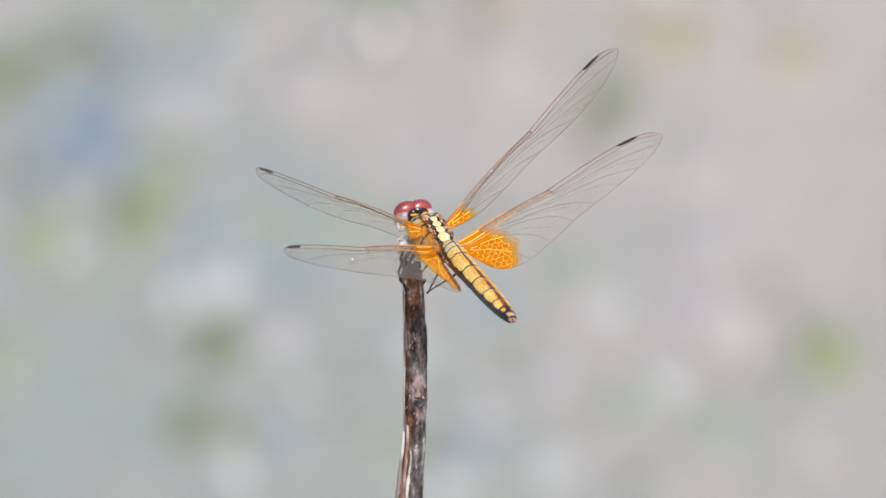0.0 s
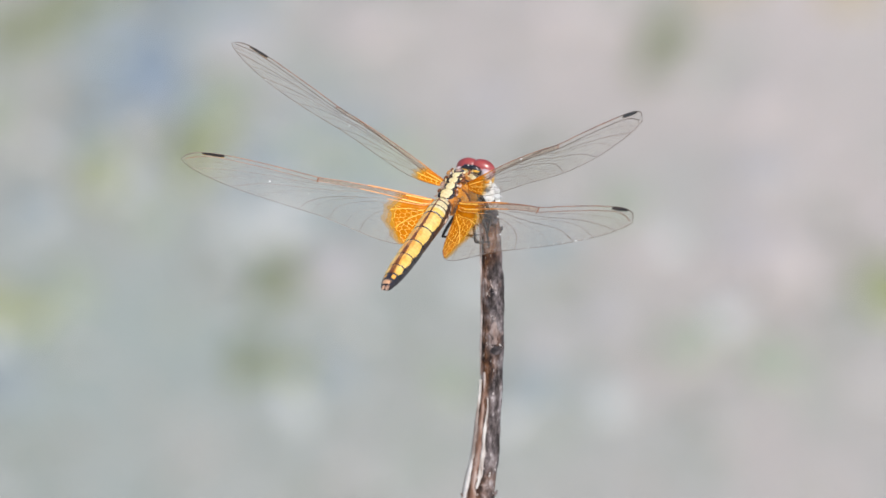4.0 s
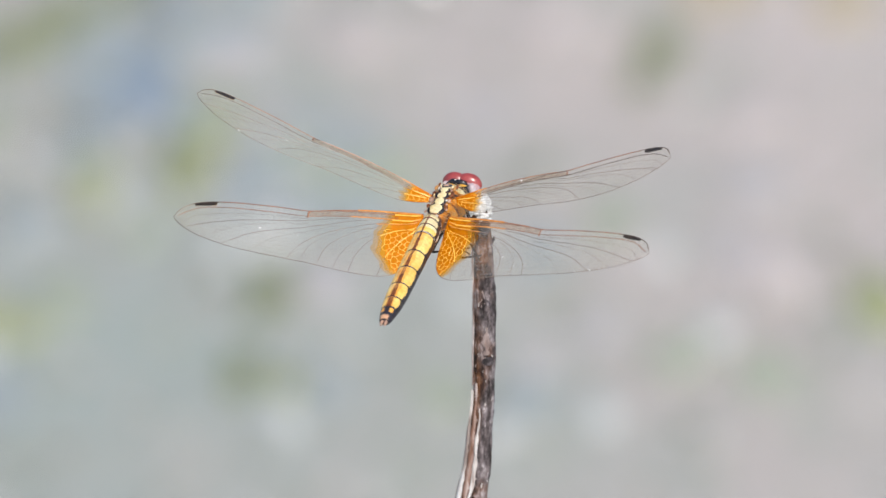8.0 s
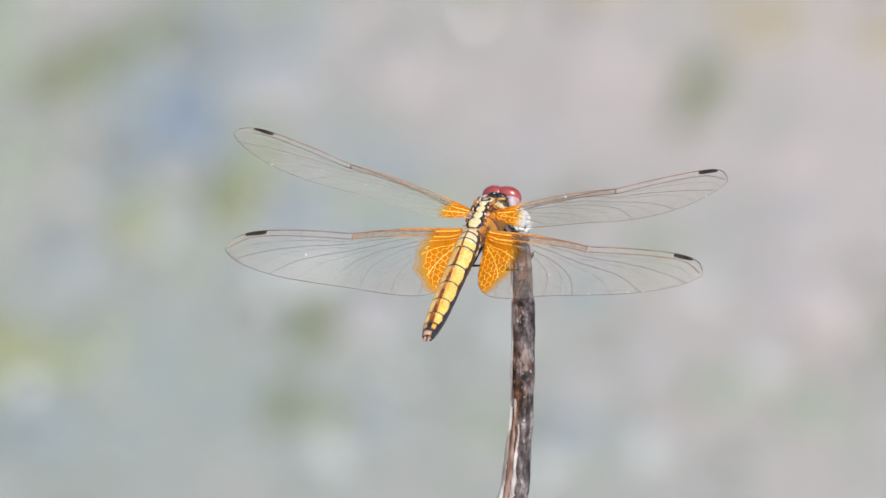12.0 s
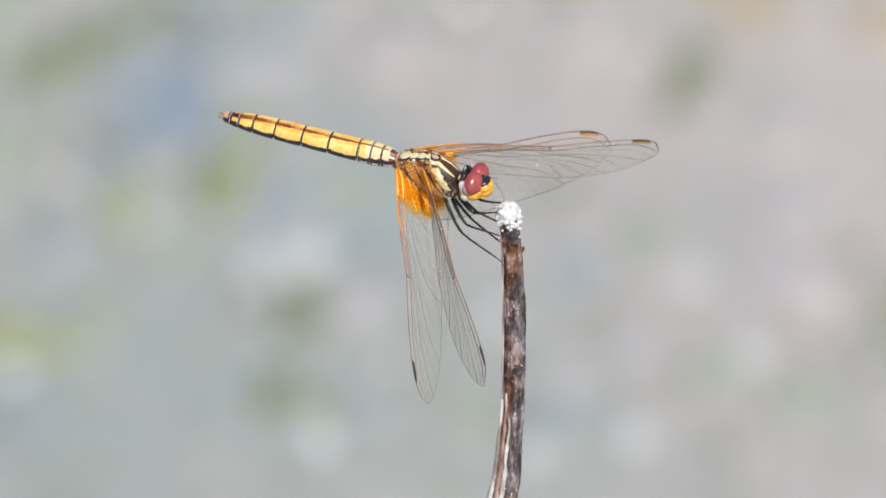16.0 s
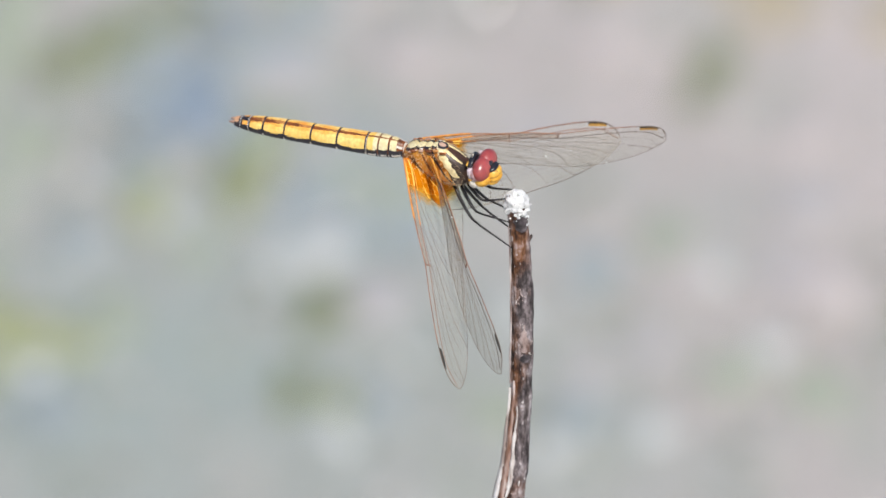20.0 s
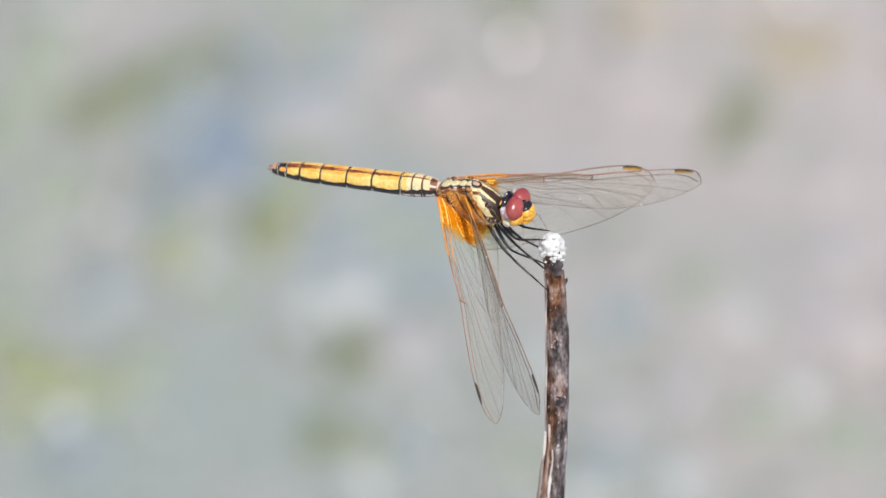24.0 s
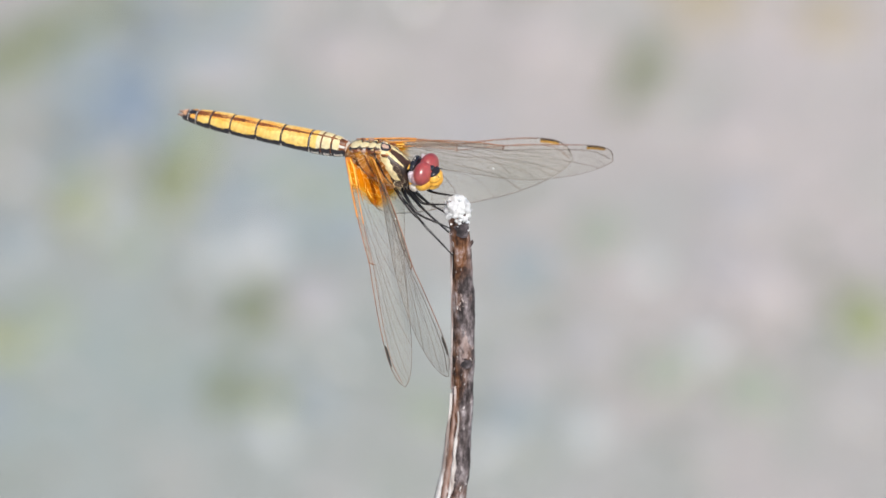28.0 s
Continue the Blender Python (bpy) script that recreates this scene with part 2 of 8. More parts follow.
BARK = bark_material()
PEELED = mottled("peeled_wood", [(0.34, (0.36, 0.29, 0.26)), (0.46, (0.68, 0.62, 0.59)), (0.66, (0.88, 0.85, 0.83))], 900, 0.7, 0.3, stretch=(1, 1, 0.25), bump=0.9, detail=6.0)
PEELED_DULL = mottled("peeled_dull", [(0.3, (0.20, 0.13, 0.11)), (0.55, (0.42, 0.33, 0.31)), (0.7, (0.62, 0.54, 0.52))], 900, 0.75, 0.3, stretch=(1, 1, 0.4), bump=0.6)
RUSSET_WOOD = mottled("russet_wood", [(0.34, (0.09, 0.045, 0.03)), (0.46, (0.24, 0.125, 0.085)), (0.56, (0.36, 0.24, 0.20)), (0.68, (0.62, 0.52, 0.49))], 1100, 0.7, 0.3, stretch=(1, 1, 0.22), bump=0.9, detail=6.0)
CRUST = mottled("white_crust", [(0.34, (0.52, 0.51, 0.53)), (0.44, (0.88, 0.88, 0.88)), (0.7, (0.96, 0.96, 0.96))], 1500, 0.55, 0.5, bump=0.8, bump_dist=0.0003)
BEAD = mottled("crust_bead", [(0.3, (0.82, 0.82, 0.83)), (0.7, (0.93, 0.93, 0.93))], 1500, 0.3, 0.7, bump=0.2)
CHAR = mottled("broken_wood", [(0.35, (0.02, 0.016, 0.018)), (0.55, (0.07, 0.055, 0.06)), (0.72, (0.22, 0.19, 0.20))], 1300, 0.6, 0.4, bump=0.8, bump_dist=0.0002)


def pond_material():
    m, n, l, b = material("pond_mud", 0.55, 0, 0.35)
    tc = n.new("ShaderNodeTexCoord")
    mp = n.new("ShaderNodeMapping")
    mp.inputs["Scale"].default_value = (1, 0.45, 1)
    l.new(tc.outputs["Object"], mp.inputs["Vector"])

    def noise_at(scale, detail, shift):
        t = n.new("ShaderNodeTexNoise")
        t.inputs["Scale"].default_value, t.inputs["Detail"].default_value = scale, detail
        mv = n.new("ShaderNodeMapping")
        mv.inputs["Location"].default_value = (shift, shift * 0.7, 0)
        l.new(mp.outputs["Vector"], mv.inputs["Vector"])
        l.new(mv.outputs["Vector"], t.inputs["Vector"])
        return t
    # bands of cool grey-green and paler warm grey, a hand or two wide, bent by slow noise
    sep = n.new("ShaderNodeSeparateXYZ")
    l.new(tc.outputs["Object"], sep.inputs["Vector"])

    def math_node(kind, first, second):
        q = n.new("ShaderNodeMath")
        q.operation = kind
        for socket, value in zip(q.inputs, (first, second)):
            if isinstance(value, (int, float)):
                socket.default_value = value
            else:
                l.new(value, socket)
        return q.outputs["Value"]

    def bands(axis, middle, half, mean, swing, shift):
        bent = n.new("ShaderNodeMapRange")
        bent.inputs["From Min"].default_value, bent.inputs["From Max"].default_value = 0.25, 0.75
        bent.inputs["To Min"].default_value, bent.inputs["To Max"].default_value = 0.72, 1.28
        l.new(noise_at(2.2, 3, shift).outputs["Fac"], bent.inputs["Value"])
        off = math_node("MULTIPLY", math_node("SUBTRACT", sep.outputs[axis], middle), bent.outputs["Result"])
        wave = math_node("SINE", math_node("MULTIPLY", off, math.pi / half), 0.0)
        return math_node("ADD", math_node("MULTIPLY", wave, swing), mean)
    across = bands("X", 0.0, 0.14, 0.41, 0.25, 3.3)
    along = bands("Y", 0.96, 0.26, 0.085, 0.165, 8.1)
    drift = n.new("ShaderNodeMapRange")
    drift.inputs["From Min"].default_value, drift.inputs["From Max"].default_value = 0.25, 0.75
    drift.inputs["To Min"].default_value, drift.inputs["To Max"].default_value = -0.28, 0.28
    l.new(noise_at(34, 3, 5.5).outputs["Fac"], drift.inputs["Value"])
    mixed = math_node("ADD", math_node("ADD", across, along), drift.outputs["Result"])
    base = ramp(n, [(0.0, (0.362, 0.398, 0.365)), (0.35, (0.412, 0.415, 0.378)), (0.65, (0.494, 0.448, 0.414)), (1.0, (0.585, 0.513, 0.480))])
    l.new(mixed, base.inputs["Fac"])
    green = ramp(n, [(0.54, (0, 0, 0)), (0.70, (0.6, 0.6, 0.6))])
    l.new(noise_at(75, 3, 9.7).outputs["Fac"], green.inputs["Fac"])
    m1 = n.new("ShaderNodeMixRGB")
    m1.inputs["Color2"].default_value = (0.37, 0.40, 0.33, 1)
    l.new(green.outputs["Color"], m1.inputs["Fac"])
    l.new(base.outputs["Color"], m1.inputs["Color1"])
    fine = ramp(n, [(0.3, (0.6, 0.6, 0.6)), (0.7, (1.3, 1.3, 1.3))])
    l.new(noise_at(420, 4, 1.3).outputs["Fac"], fine.inputs["Fac"])
    m2 = n.new("ShaderNodeMixRGB")
    m2.blend_type = "MULTIPLY"
    m2.inputs["Fac"].default_value = 0.6
    l.new(m1.outputs["Color"], m2.inputs["Color1"])
    l.new(fine.outputs["Color"], m2.inputs["Color2"])
    l.new(m2.outputs["Color"], b.inputs["Base Color"])
    bp = n.new("ShaderNodeBump")
    bp.inputs["Strength"].default_value, bp.inputs["Distance"].default_value = 0.5, 0.002
    l.new(fine.outputs["Color"], bp.inputs["Height"])
    l.new(bp.outputs["Normal"], b.inputs["Normal"])
    return m


MUD = pond_material()
ALGAE = mottled("algae_green", [(0.3, (0.20, 0.225, 0.125)), (0.7, (0.27, 0.295, 0.18))], 300, 0.7, 0.3, bump_dist=0.001)
ALGAE_YELLOW = mottled("algae_yellow", [(0.3, (0.31, 0.335, 0.17)), (0.7, (0.40, 0.42, 0.24))], 300, 0.7, 0.3, bump_dist=0.001)
ALGAE_PALE = mottled("algae_pale", [(0.3, (0.35, 0.39, 0.29)), (0.7, (0.42, 0.455, 0.36))], 300, 0.7, 0.3, bump_dist=0.001)
STONE_PALE = mottled("stone_pale", [(0.3, (0.53, 0.55, 0.53)), (0.7, (0.66, 0.67, 0.65))], 250, 0.5, 0.5, bump_dist=0.0005)
PATCH_PINK = mottled("tone_pink", [(0.3, (0.52, 0.465, 0.44)), (0.7, (0.62, 0.55, 0.525))], 250, 0.6, 0.4, bump_dist=0.0005)
PATCH_LILAC = mottled("tone_lilac", [(0.3, (0.455, 0.43, 0.425)), (0.7, (0.54, 0.51, 0.505))], 250, 0.6, 0.4, bump_dist=0.0005)
LEAF_TAN = mottled("leaf_tan", [(0.3, (0.44, 0.37, 0.25)), (0.7, (0.55, 0.47, 0.34))], 250, 0.7, 0.3, bump_dist=0.0005)
# glossy white for the discs added as sun glints
GLINT_WHITE = mottled("glint_white", [(0.3, (0.80, 0.80, 0.79)), (0.7, (0.90, 0.90, 0.89))], 900, 0.24, 1.0, bump=0.05, bump_dist=0.00003)
GRIT, gn, gl, gb = material("grit", 0.55, 0, 0.4)
geo = gn.new("ShaderNodeNewGeometry")
grit_ramp = ramp(gn, [(0.0, (0.16, 0.18, 0.14)), (0.3, (0.30, 0.31, 0.27)), (0.55, (0.46, 0.44, 0.43)), (0.85, (0.54, 0.52, 0.50)), (1.0, (0.66, 0.66, 0.64))])
gl.new(geo.outputs["Random Per Island"], grit_ramp.inputs["Fac"])
gl.new(grit_ramp.outputs["Color"], gb.inputs["Base Color"])
PATCH_BLUE = mottled("tone_blue", [(0.3, (0.24, 0.295, 0.36)), (0.7, (0.30, 0.36, 0.42))], 250, 0.6, 0.4, bump_dist=0.0005)
PATCH_TEAL = mottled("tone_teal", [(0.3, (0.32, 0.36, 0.365)), (0.7, (0.39, 0.43, 0.435))], 250, 0.6, 0.4, bump_dist=0.0005)


# ---- mesh helpers ----
MM = 0.001


def part(name, bm, mats, parent=None, label=""):
    """Links a bmesh as one mesh object under a thing or a part."""
    me = bpy.data.meshes.new(name)
    bm.normal_update()
    bm.to_mesh(me)
    bm.free()
    for m in (mats if isinstance(mats, (list, tuple)) else [mats]):
        me.materials.append(m)
    ob = new(name, me)
    ob.parent = parent
    if label:
        ob["label"] = label
    return ob


def loft(rings, closed=True, cap=True, pick=None):
    """A skin over rings of points; pick(i, j) gives the material of the face between rings i and i + 1 at step j."""
    bm = bmesh.new()
    vs = [[bm.verts.new(p) for p in r] for r in rings]
    n = len(rings[0])
    for i in range(len(vs) - 1):
        for j in range(n if closed else n - 1):
            k = (j + 1) % n
            f = bm.faces.new((vs[i][j], vs[i][k], vs[i + 1][k], vs[i + 1][j]))
            f.smooth = True
            if pick:
                f.material_index = pick(i, j)
    if cap and closed:
        for r, flip in ((vs[0], True), (vs[-1], False)):
            f = bm.faces.new(r[::-1] if flip else r)
            f.smooth = True
            if pick:
                f.material_index = pick(0 if flip else len(vs) - 2, 0)
    bmesh.ops.recalc_face_normals(bm, faces=bm.faces)
    return bm


def tube(points, radii, sides=8):
    """A round rod along points."""
    pts = [Vector(p) for p in points]
    rings = []
    up = Vector((0.31, 0.17, 0.93)).normalized()
    for i, p in enumerate(pts):
        d = (pts[min(i + 1, len(pts) - 1)] - pts[max(i - 1, 0)]).normalized()
        a = d.cross(up).normalized()
        b = d.cross(a)
        rings.append([p + (a * math.cos(q) + b * math.sin(q)) * radii[i] for q in (2 * math.pi * s / sides for s in range(sides))])
    return loft(rings)


def ball(centre, size, u=20, v=12, power=1.0):
    """An ellipsoid; power under 1 makes it boxier."""
    bm = bmesh.new()
    bmesh.ops.create_uvsphere(bm, u_segments=u, v_segments=v, radius=1)
    for w in bm.verts:
        c = [math.copysign(abs(x) ** power, x) for x in w.co]
        w.co = Vector((centre[0] + c[0] * size[0], centre[1] + c[1] * size[1], centre[2] + c[2] * size[2]))
    for f in bm.faces:
        f.smooth = True
    return bm


# ---- the ground ----
def build_ground():
    bm = bmesh.new()
    bmesh.ops.create_grid(bm, x_segments=8, y_segments=8, size=600)
    ob = part("ground", bm, MUD)
    tagged(ob, "grey wet pond mud with washed-out algae", "ground", kind="structure")


build_ground()


def mound(name, x, y, sx, sy, h, mat, label, category, group, seed):
    """A low lumpy body that lies on the mud."""
    rng = random.Random(seed)
    off = Vector((rng.uniform(-50, 50), rng.uniform(-50, 50), rng.uniform(-50, 50)))
    bm = bmesh.new()
    bmesh.ops.create_icosphere(bm, subdivisions=3, radius=1)
    for v in bm.verts:
        k = 1 + 0.35 * noise.noise(v.co * 1.6 + off) + 0.18 * noise.noise(v.co * 4.0 + off)
        v.co = Vector((v.co.x * sx * k, v.co.y * sy * k, v.co.z * h * k))
    for f in bm.faces:
        f.smooth = True
    low = min(v.co.z for v in bm.verts)
    ob = part(name, bm, mat)
    ob.matrix_basis = pose(x, y, -0.12 * low, 0, 0, rng.uniform(-9, 9))
    return tagged(ob, label, category, group)


def scatter(name, places, mat, height, label, category, group, seed):
    for k, (x, y, sx, sy) in enumerate(places):
        mound(name, x, y, sx, sy, height, mat, label, category, group, seed + k)


scatter("algae_clump", [(-0.0712, 1.0284, 0.0051, 0.0092), (-0.0771, 1.0182, 0.0046, 0.0077), (-0.0635, 1.0380, 0.0048, 0.0072), (-0.0557, 1.0473, 0.0041, 0.0057), (-0.0325, 0.9150, 0.0036, 0.0098), (-0.0344, 0.9048, 0.0023, 0.0068), (-0.0370, 0.8776, 0.0032, 0.0096), (0.0311, 1.0220, 0.0039, 0.0087), (0.0274, 1.0077, 0.0024, 0.0092), (-0.0483, 0.9721, 0.0026, 0.0115), (-0.0082, 1.0693, 0.0032, 0.0063)],
        ALGAE, 0.0016, "olive-green washed-out tuft of algae on pond mud", "algae", "algae tufts on the mud", 10)
scatter("yellow_algae", [(-0.0799, 0.9021, 0.0074, 0.0097), (-0.0721, 0.8973, 0.0036, 0.0063), (-0.0870, 0.9098, 0.0036, 0.0112), (-0.0617, 0.9586, 0.0044, 0.0119), (-0.0464, 0.9601, 0.0024, 0.0090), (-0.0431, 0.9761, 0.0024, 0.0115), (0.0650, 0.9087, 0.0049, 0.0136), (-0.0296, 0.8740, 0.0022, 0.0062), (-0.0863, 0.8852, 0.0036, 0.0062)],
        ALGAE_YELLOW, 0.0014, "yellow-green film of algae on pond mud", "algae", "yellow algae on the mud", 40)
scatter("pale_algae", [(-0.0898, 1.0155, 0.0043, 0.0215), (-0.0884, 0.9330, 0.0036, 0.0123), (0.0227, 0.9446, 0.0044, 0.0089), (-0.0295, 0.9742, 0.0061, 0.0115), (-0.0225, 0.9603, 0.0055, 0.0110), (-0.0161, 0.9633, 0.0042, 0.0085), (0.0327, 0.8858, 0.0050, 0.0096), (-0.0395, 1.0619, 0.0056, 0.0073), (-0.0843, 1.0549, 0.0056, 0.0078), (-0.0857, 1.0348, 0.0061, 0.0113), (-0.0811, 0.9865, 0.0055, 0.0106), (-0.0870, 0.9627, 0.0046, 0.0090), (-0.0129, 0.9680, 0.0046, 0.0085), (-0.0660, 0.9099, 0.0042, 0.0097), (0.0466, 0.8792, 0.0054, 0.0086), (-0.0052, 0.8703, 0.0039, 0.0096), (-0.0443, 0.9892, 0.0031, 0.0111), (-0.0399, 0.9917, 0.0024, 0.0116), (-0.0533, 0.9393, 0.0036, 0.0064)],
        ALGAE_PALE, 0.001, "pale green skin of algae on pond mud", "algae", "pale algae on the mud", 140)
scatter("pebble", [(-0.0328, 0.9375, 0.0047, 0.0084), (-0.0304, 0.8602, 0.0030, 0.0071), (-0.0580, 0.9507, 0.0024, 0.0050), (-0.0782, 0.8853, 0.0023, 0.0034), (0.0037, 0.8533, 0.0025, 0.0062), (-0.0400, 0.9296, 0.0027, 0.0059), (-0.0798, 1.0664, 0.0032, 0.0052), (0.0201, 0.8600, 0.0034, 0.0062), (0.0301, 0.9285, 0.0027, 0.0059), (0.0396, 0.8960, 0.0031, 0.0058), (-0.0019, 0.9103, 0.0031, 0.0063)],
        STONE_PALE, 0.0016, "pale washed pebble on the pond mud", "pebble", "pebbles on the mud", 70)
# flat patches that vary the mud's tone: pinkish, lilac-grey, blue-grey
scatter("pink_patch", [(0.0479, 0.9202, 0.0062, 0.0112), (0.0267, 0.9299, 0.0040, 0.0088), (-0.0187, 1.0223, 0.0065, 0.0102), (0.0128, 1.0327, 0.0056, 0.0087), (0.0459, 0.9871, 0.0055, 0.0091), (-0.0264, 1.0557, 0.0037, 0.0057)],
        PATCH_PINK, 0.0012, "flat pinkish patch in the pond mud", "stone", "pinkish stones", 80)
scatter("lilac_patch", [(-0.0234, 0.9170, 0.0043, 0.0112), (-0.0390, 1.0158, 0.0052, 0.0092), (0.0198, 0.8959, 0.0040, 0.0072), (0.0017, 0.9869, 0.0046, 0.0086), (-0.0332, 0.9867, 0.0037, 0.0071), (0.0417, 0.9300, 0.0036, 0.0083), (0.0451, 0.9591, 0.0051, 0.0090), (0.0094, 0.8867, 0.0036, 0.0072)],
        PATCH_LILAC, 0.0012, "flat lilac-grey patch in the pond mud", "stone", "lilac stones", 110)
scatter("blue_patch", [(-0.0545, 1.0106, 0.0052, 0.0112), (-0.0582, 0.9929, 0.0055, 0.0091), (-0.0500, 1.0421, 0.0037, 0.0067), (-0.0508, 0.9942, 0.0041, 0.0076)],
        PATCH_BLUE, 0.0012, "flat blue-grey patch in the pond mud", "stone", "slate stones", 90)
# grey-green patches that lower the tone of the mud
scatter("teal_patch", [(-0.0720, 0.9412, 0.0049, 0.0089), (-0.0752, 0.8678, 0.0054, 0.0095), (-0.0191, 0.9469, 0.0040, 0.0129), (0.0080, 0.8666, 0.0045, 0.0086), (-0.0643, 0.9740, 0.0046, 0.0075), (-0.0621, 1.0093, 0.0059, 0.0112), (-0.0355, 1.0489, 0.0047, 0.0067), (-0.0466, 1.0247, 0.0056, 0.0103), (-0.0392, 1.0299, 0.0052, 0.0087), (-0.0596, 1.0272, 0.0046, 0.0072), (-0.0488, 0.9829, 0.0040, 0.0055), (0.0108, 0.9298, 0.0045, 0.0098), (-0.0233, 0.8717, 0.0036, 0.0096), (-0.0384, 0.9518, 0.0053, 0.0094), (-0.0307, 0.9567, 0.0057, 0.0089), (-0.0251, 0.9432, 0.0053, 0.0094), (-0.0174, 0.9494, 0.0046, 0.0089), (-0.0349, 0.9704, 0.0044, 0.0075), (-0.0268, 0.9817, 0.0053, 0.0085), (-0.0189, 0.9762, 0.0046, 0.0085)],
        PATCH_TEAL, 0.0012, "flat grey-green patch in the pond mud", "stone", "pale slates", 120)
scatter("tan_leaf", [(0.0138, 1.0653, 0.0051, 0.0068), (0.0409, 1.0488, 0.0073, 0.0109), (0.0325, 1.0612, 0.0034, 0.0047), (0.0613, 1.0406, 0.0056, 0.0093), (-0.0044, 1.0610, 0.0022, 0.0042)],
        LEAF_TAN, 0.0008, "sodden tan dead leaf on the pond mud", "leaf", "dead leaves on the mud", 95)


def glint_disc(x, y, r, turn):
    """A small glossy disc added for a sun glint, turned halfway between sun and camera."""
    rings = []
    for q, z in ((0.05, 0.0), (0.5, -0.01), (0.9, -0.045), (1.0, -0.12), (0.9, -0.2), (0.05, -0.16)):
        ring = []
        for s in range(20):
            a = 2 * math.pi * s / 20
            w = 1 + 0.10 * noise.noise(Vector((math.cos(a), math.sin(a), turn)))
            ring.append(Vector((math.cos(a) * q * w * r, math.sin(a) * q * w * r, z * r)))
        rings.append(ring)
    ob = part("glint_disc", loft(rings), GLINT_WHITE)
    face = (SUN_FROM + Vector((0, -0.93, 0.367))).normalized()
    ob.matrix_basis = Matrix.Translation((x, y, r * 0.75)) @ face.to_track_quat("Z", "Y").to_matrix().to_4x4()
    return tagged(ob, "glossy white disc added for a sun glint on the pond", "shell", "shell chips")


glint_disc(-0.0069, 1.0488, 0.0011, 1)
glint_disc(0.0403, 1.0712, 0.0008, 7)


def build_gravel():
    """Loose grit strewn over the mud, pale and dark."""
    rng = random.Random(77)
    unit = bmesh.new()
    bmesh.ops.create_icosphere(unit, subdivisions=1, radius=1)
    base = [v.co.copy() for v in unit.verts]
    tris = [[v.index for v in f.verts] for f in unit.faces]
    unit.free()
    verts, faces = [], []
    for i in range(1500):
        x, y, r = rng.uniform(-0.14, 0.14), rng.uniform(0.72, 1.22), rng.uniform(0.0006, 0.0021)
        o = len(verts)
        st = rng.uniform(0.7, 1.3)
        for p in base:
            verts.append((x + p.x * r * st, y + p.y * r, r * 0.45 + p.z * r * 0.6))
        faces += [[o + k for k in t] for t in tris]
    me = bpy.data.meshes.new("gravel")
    me.from_pydata(verts, [], faces)
    me.polygons.foreach_set("use_smooth", [True] * len(faces))
    me.materials.append(GRIT)
    tagged(new("gravel", me), "pale and dark grit strewn over pond mud", "gravel", kind="stuff")


build_gravel()

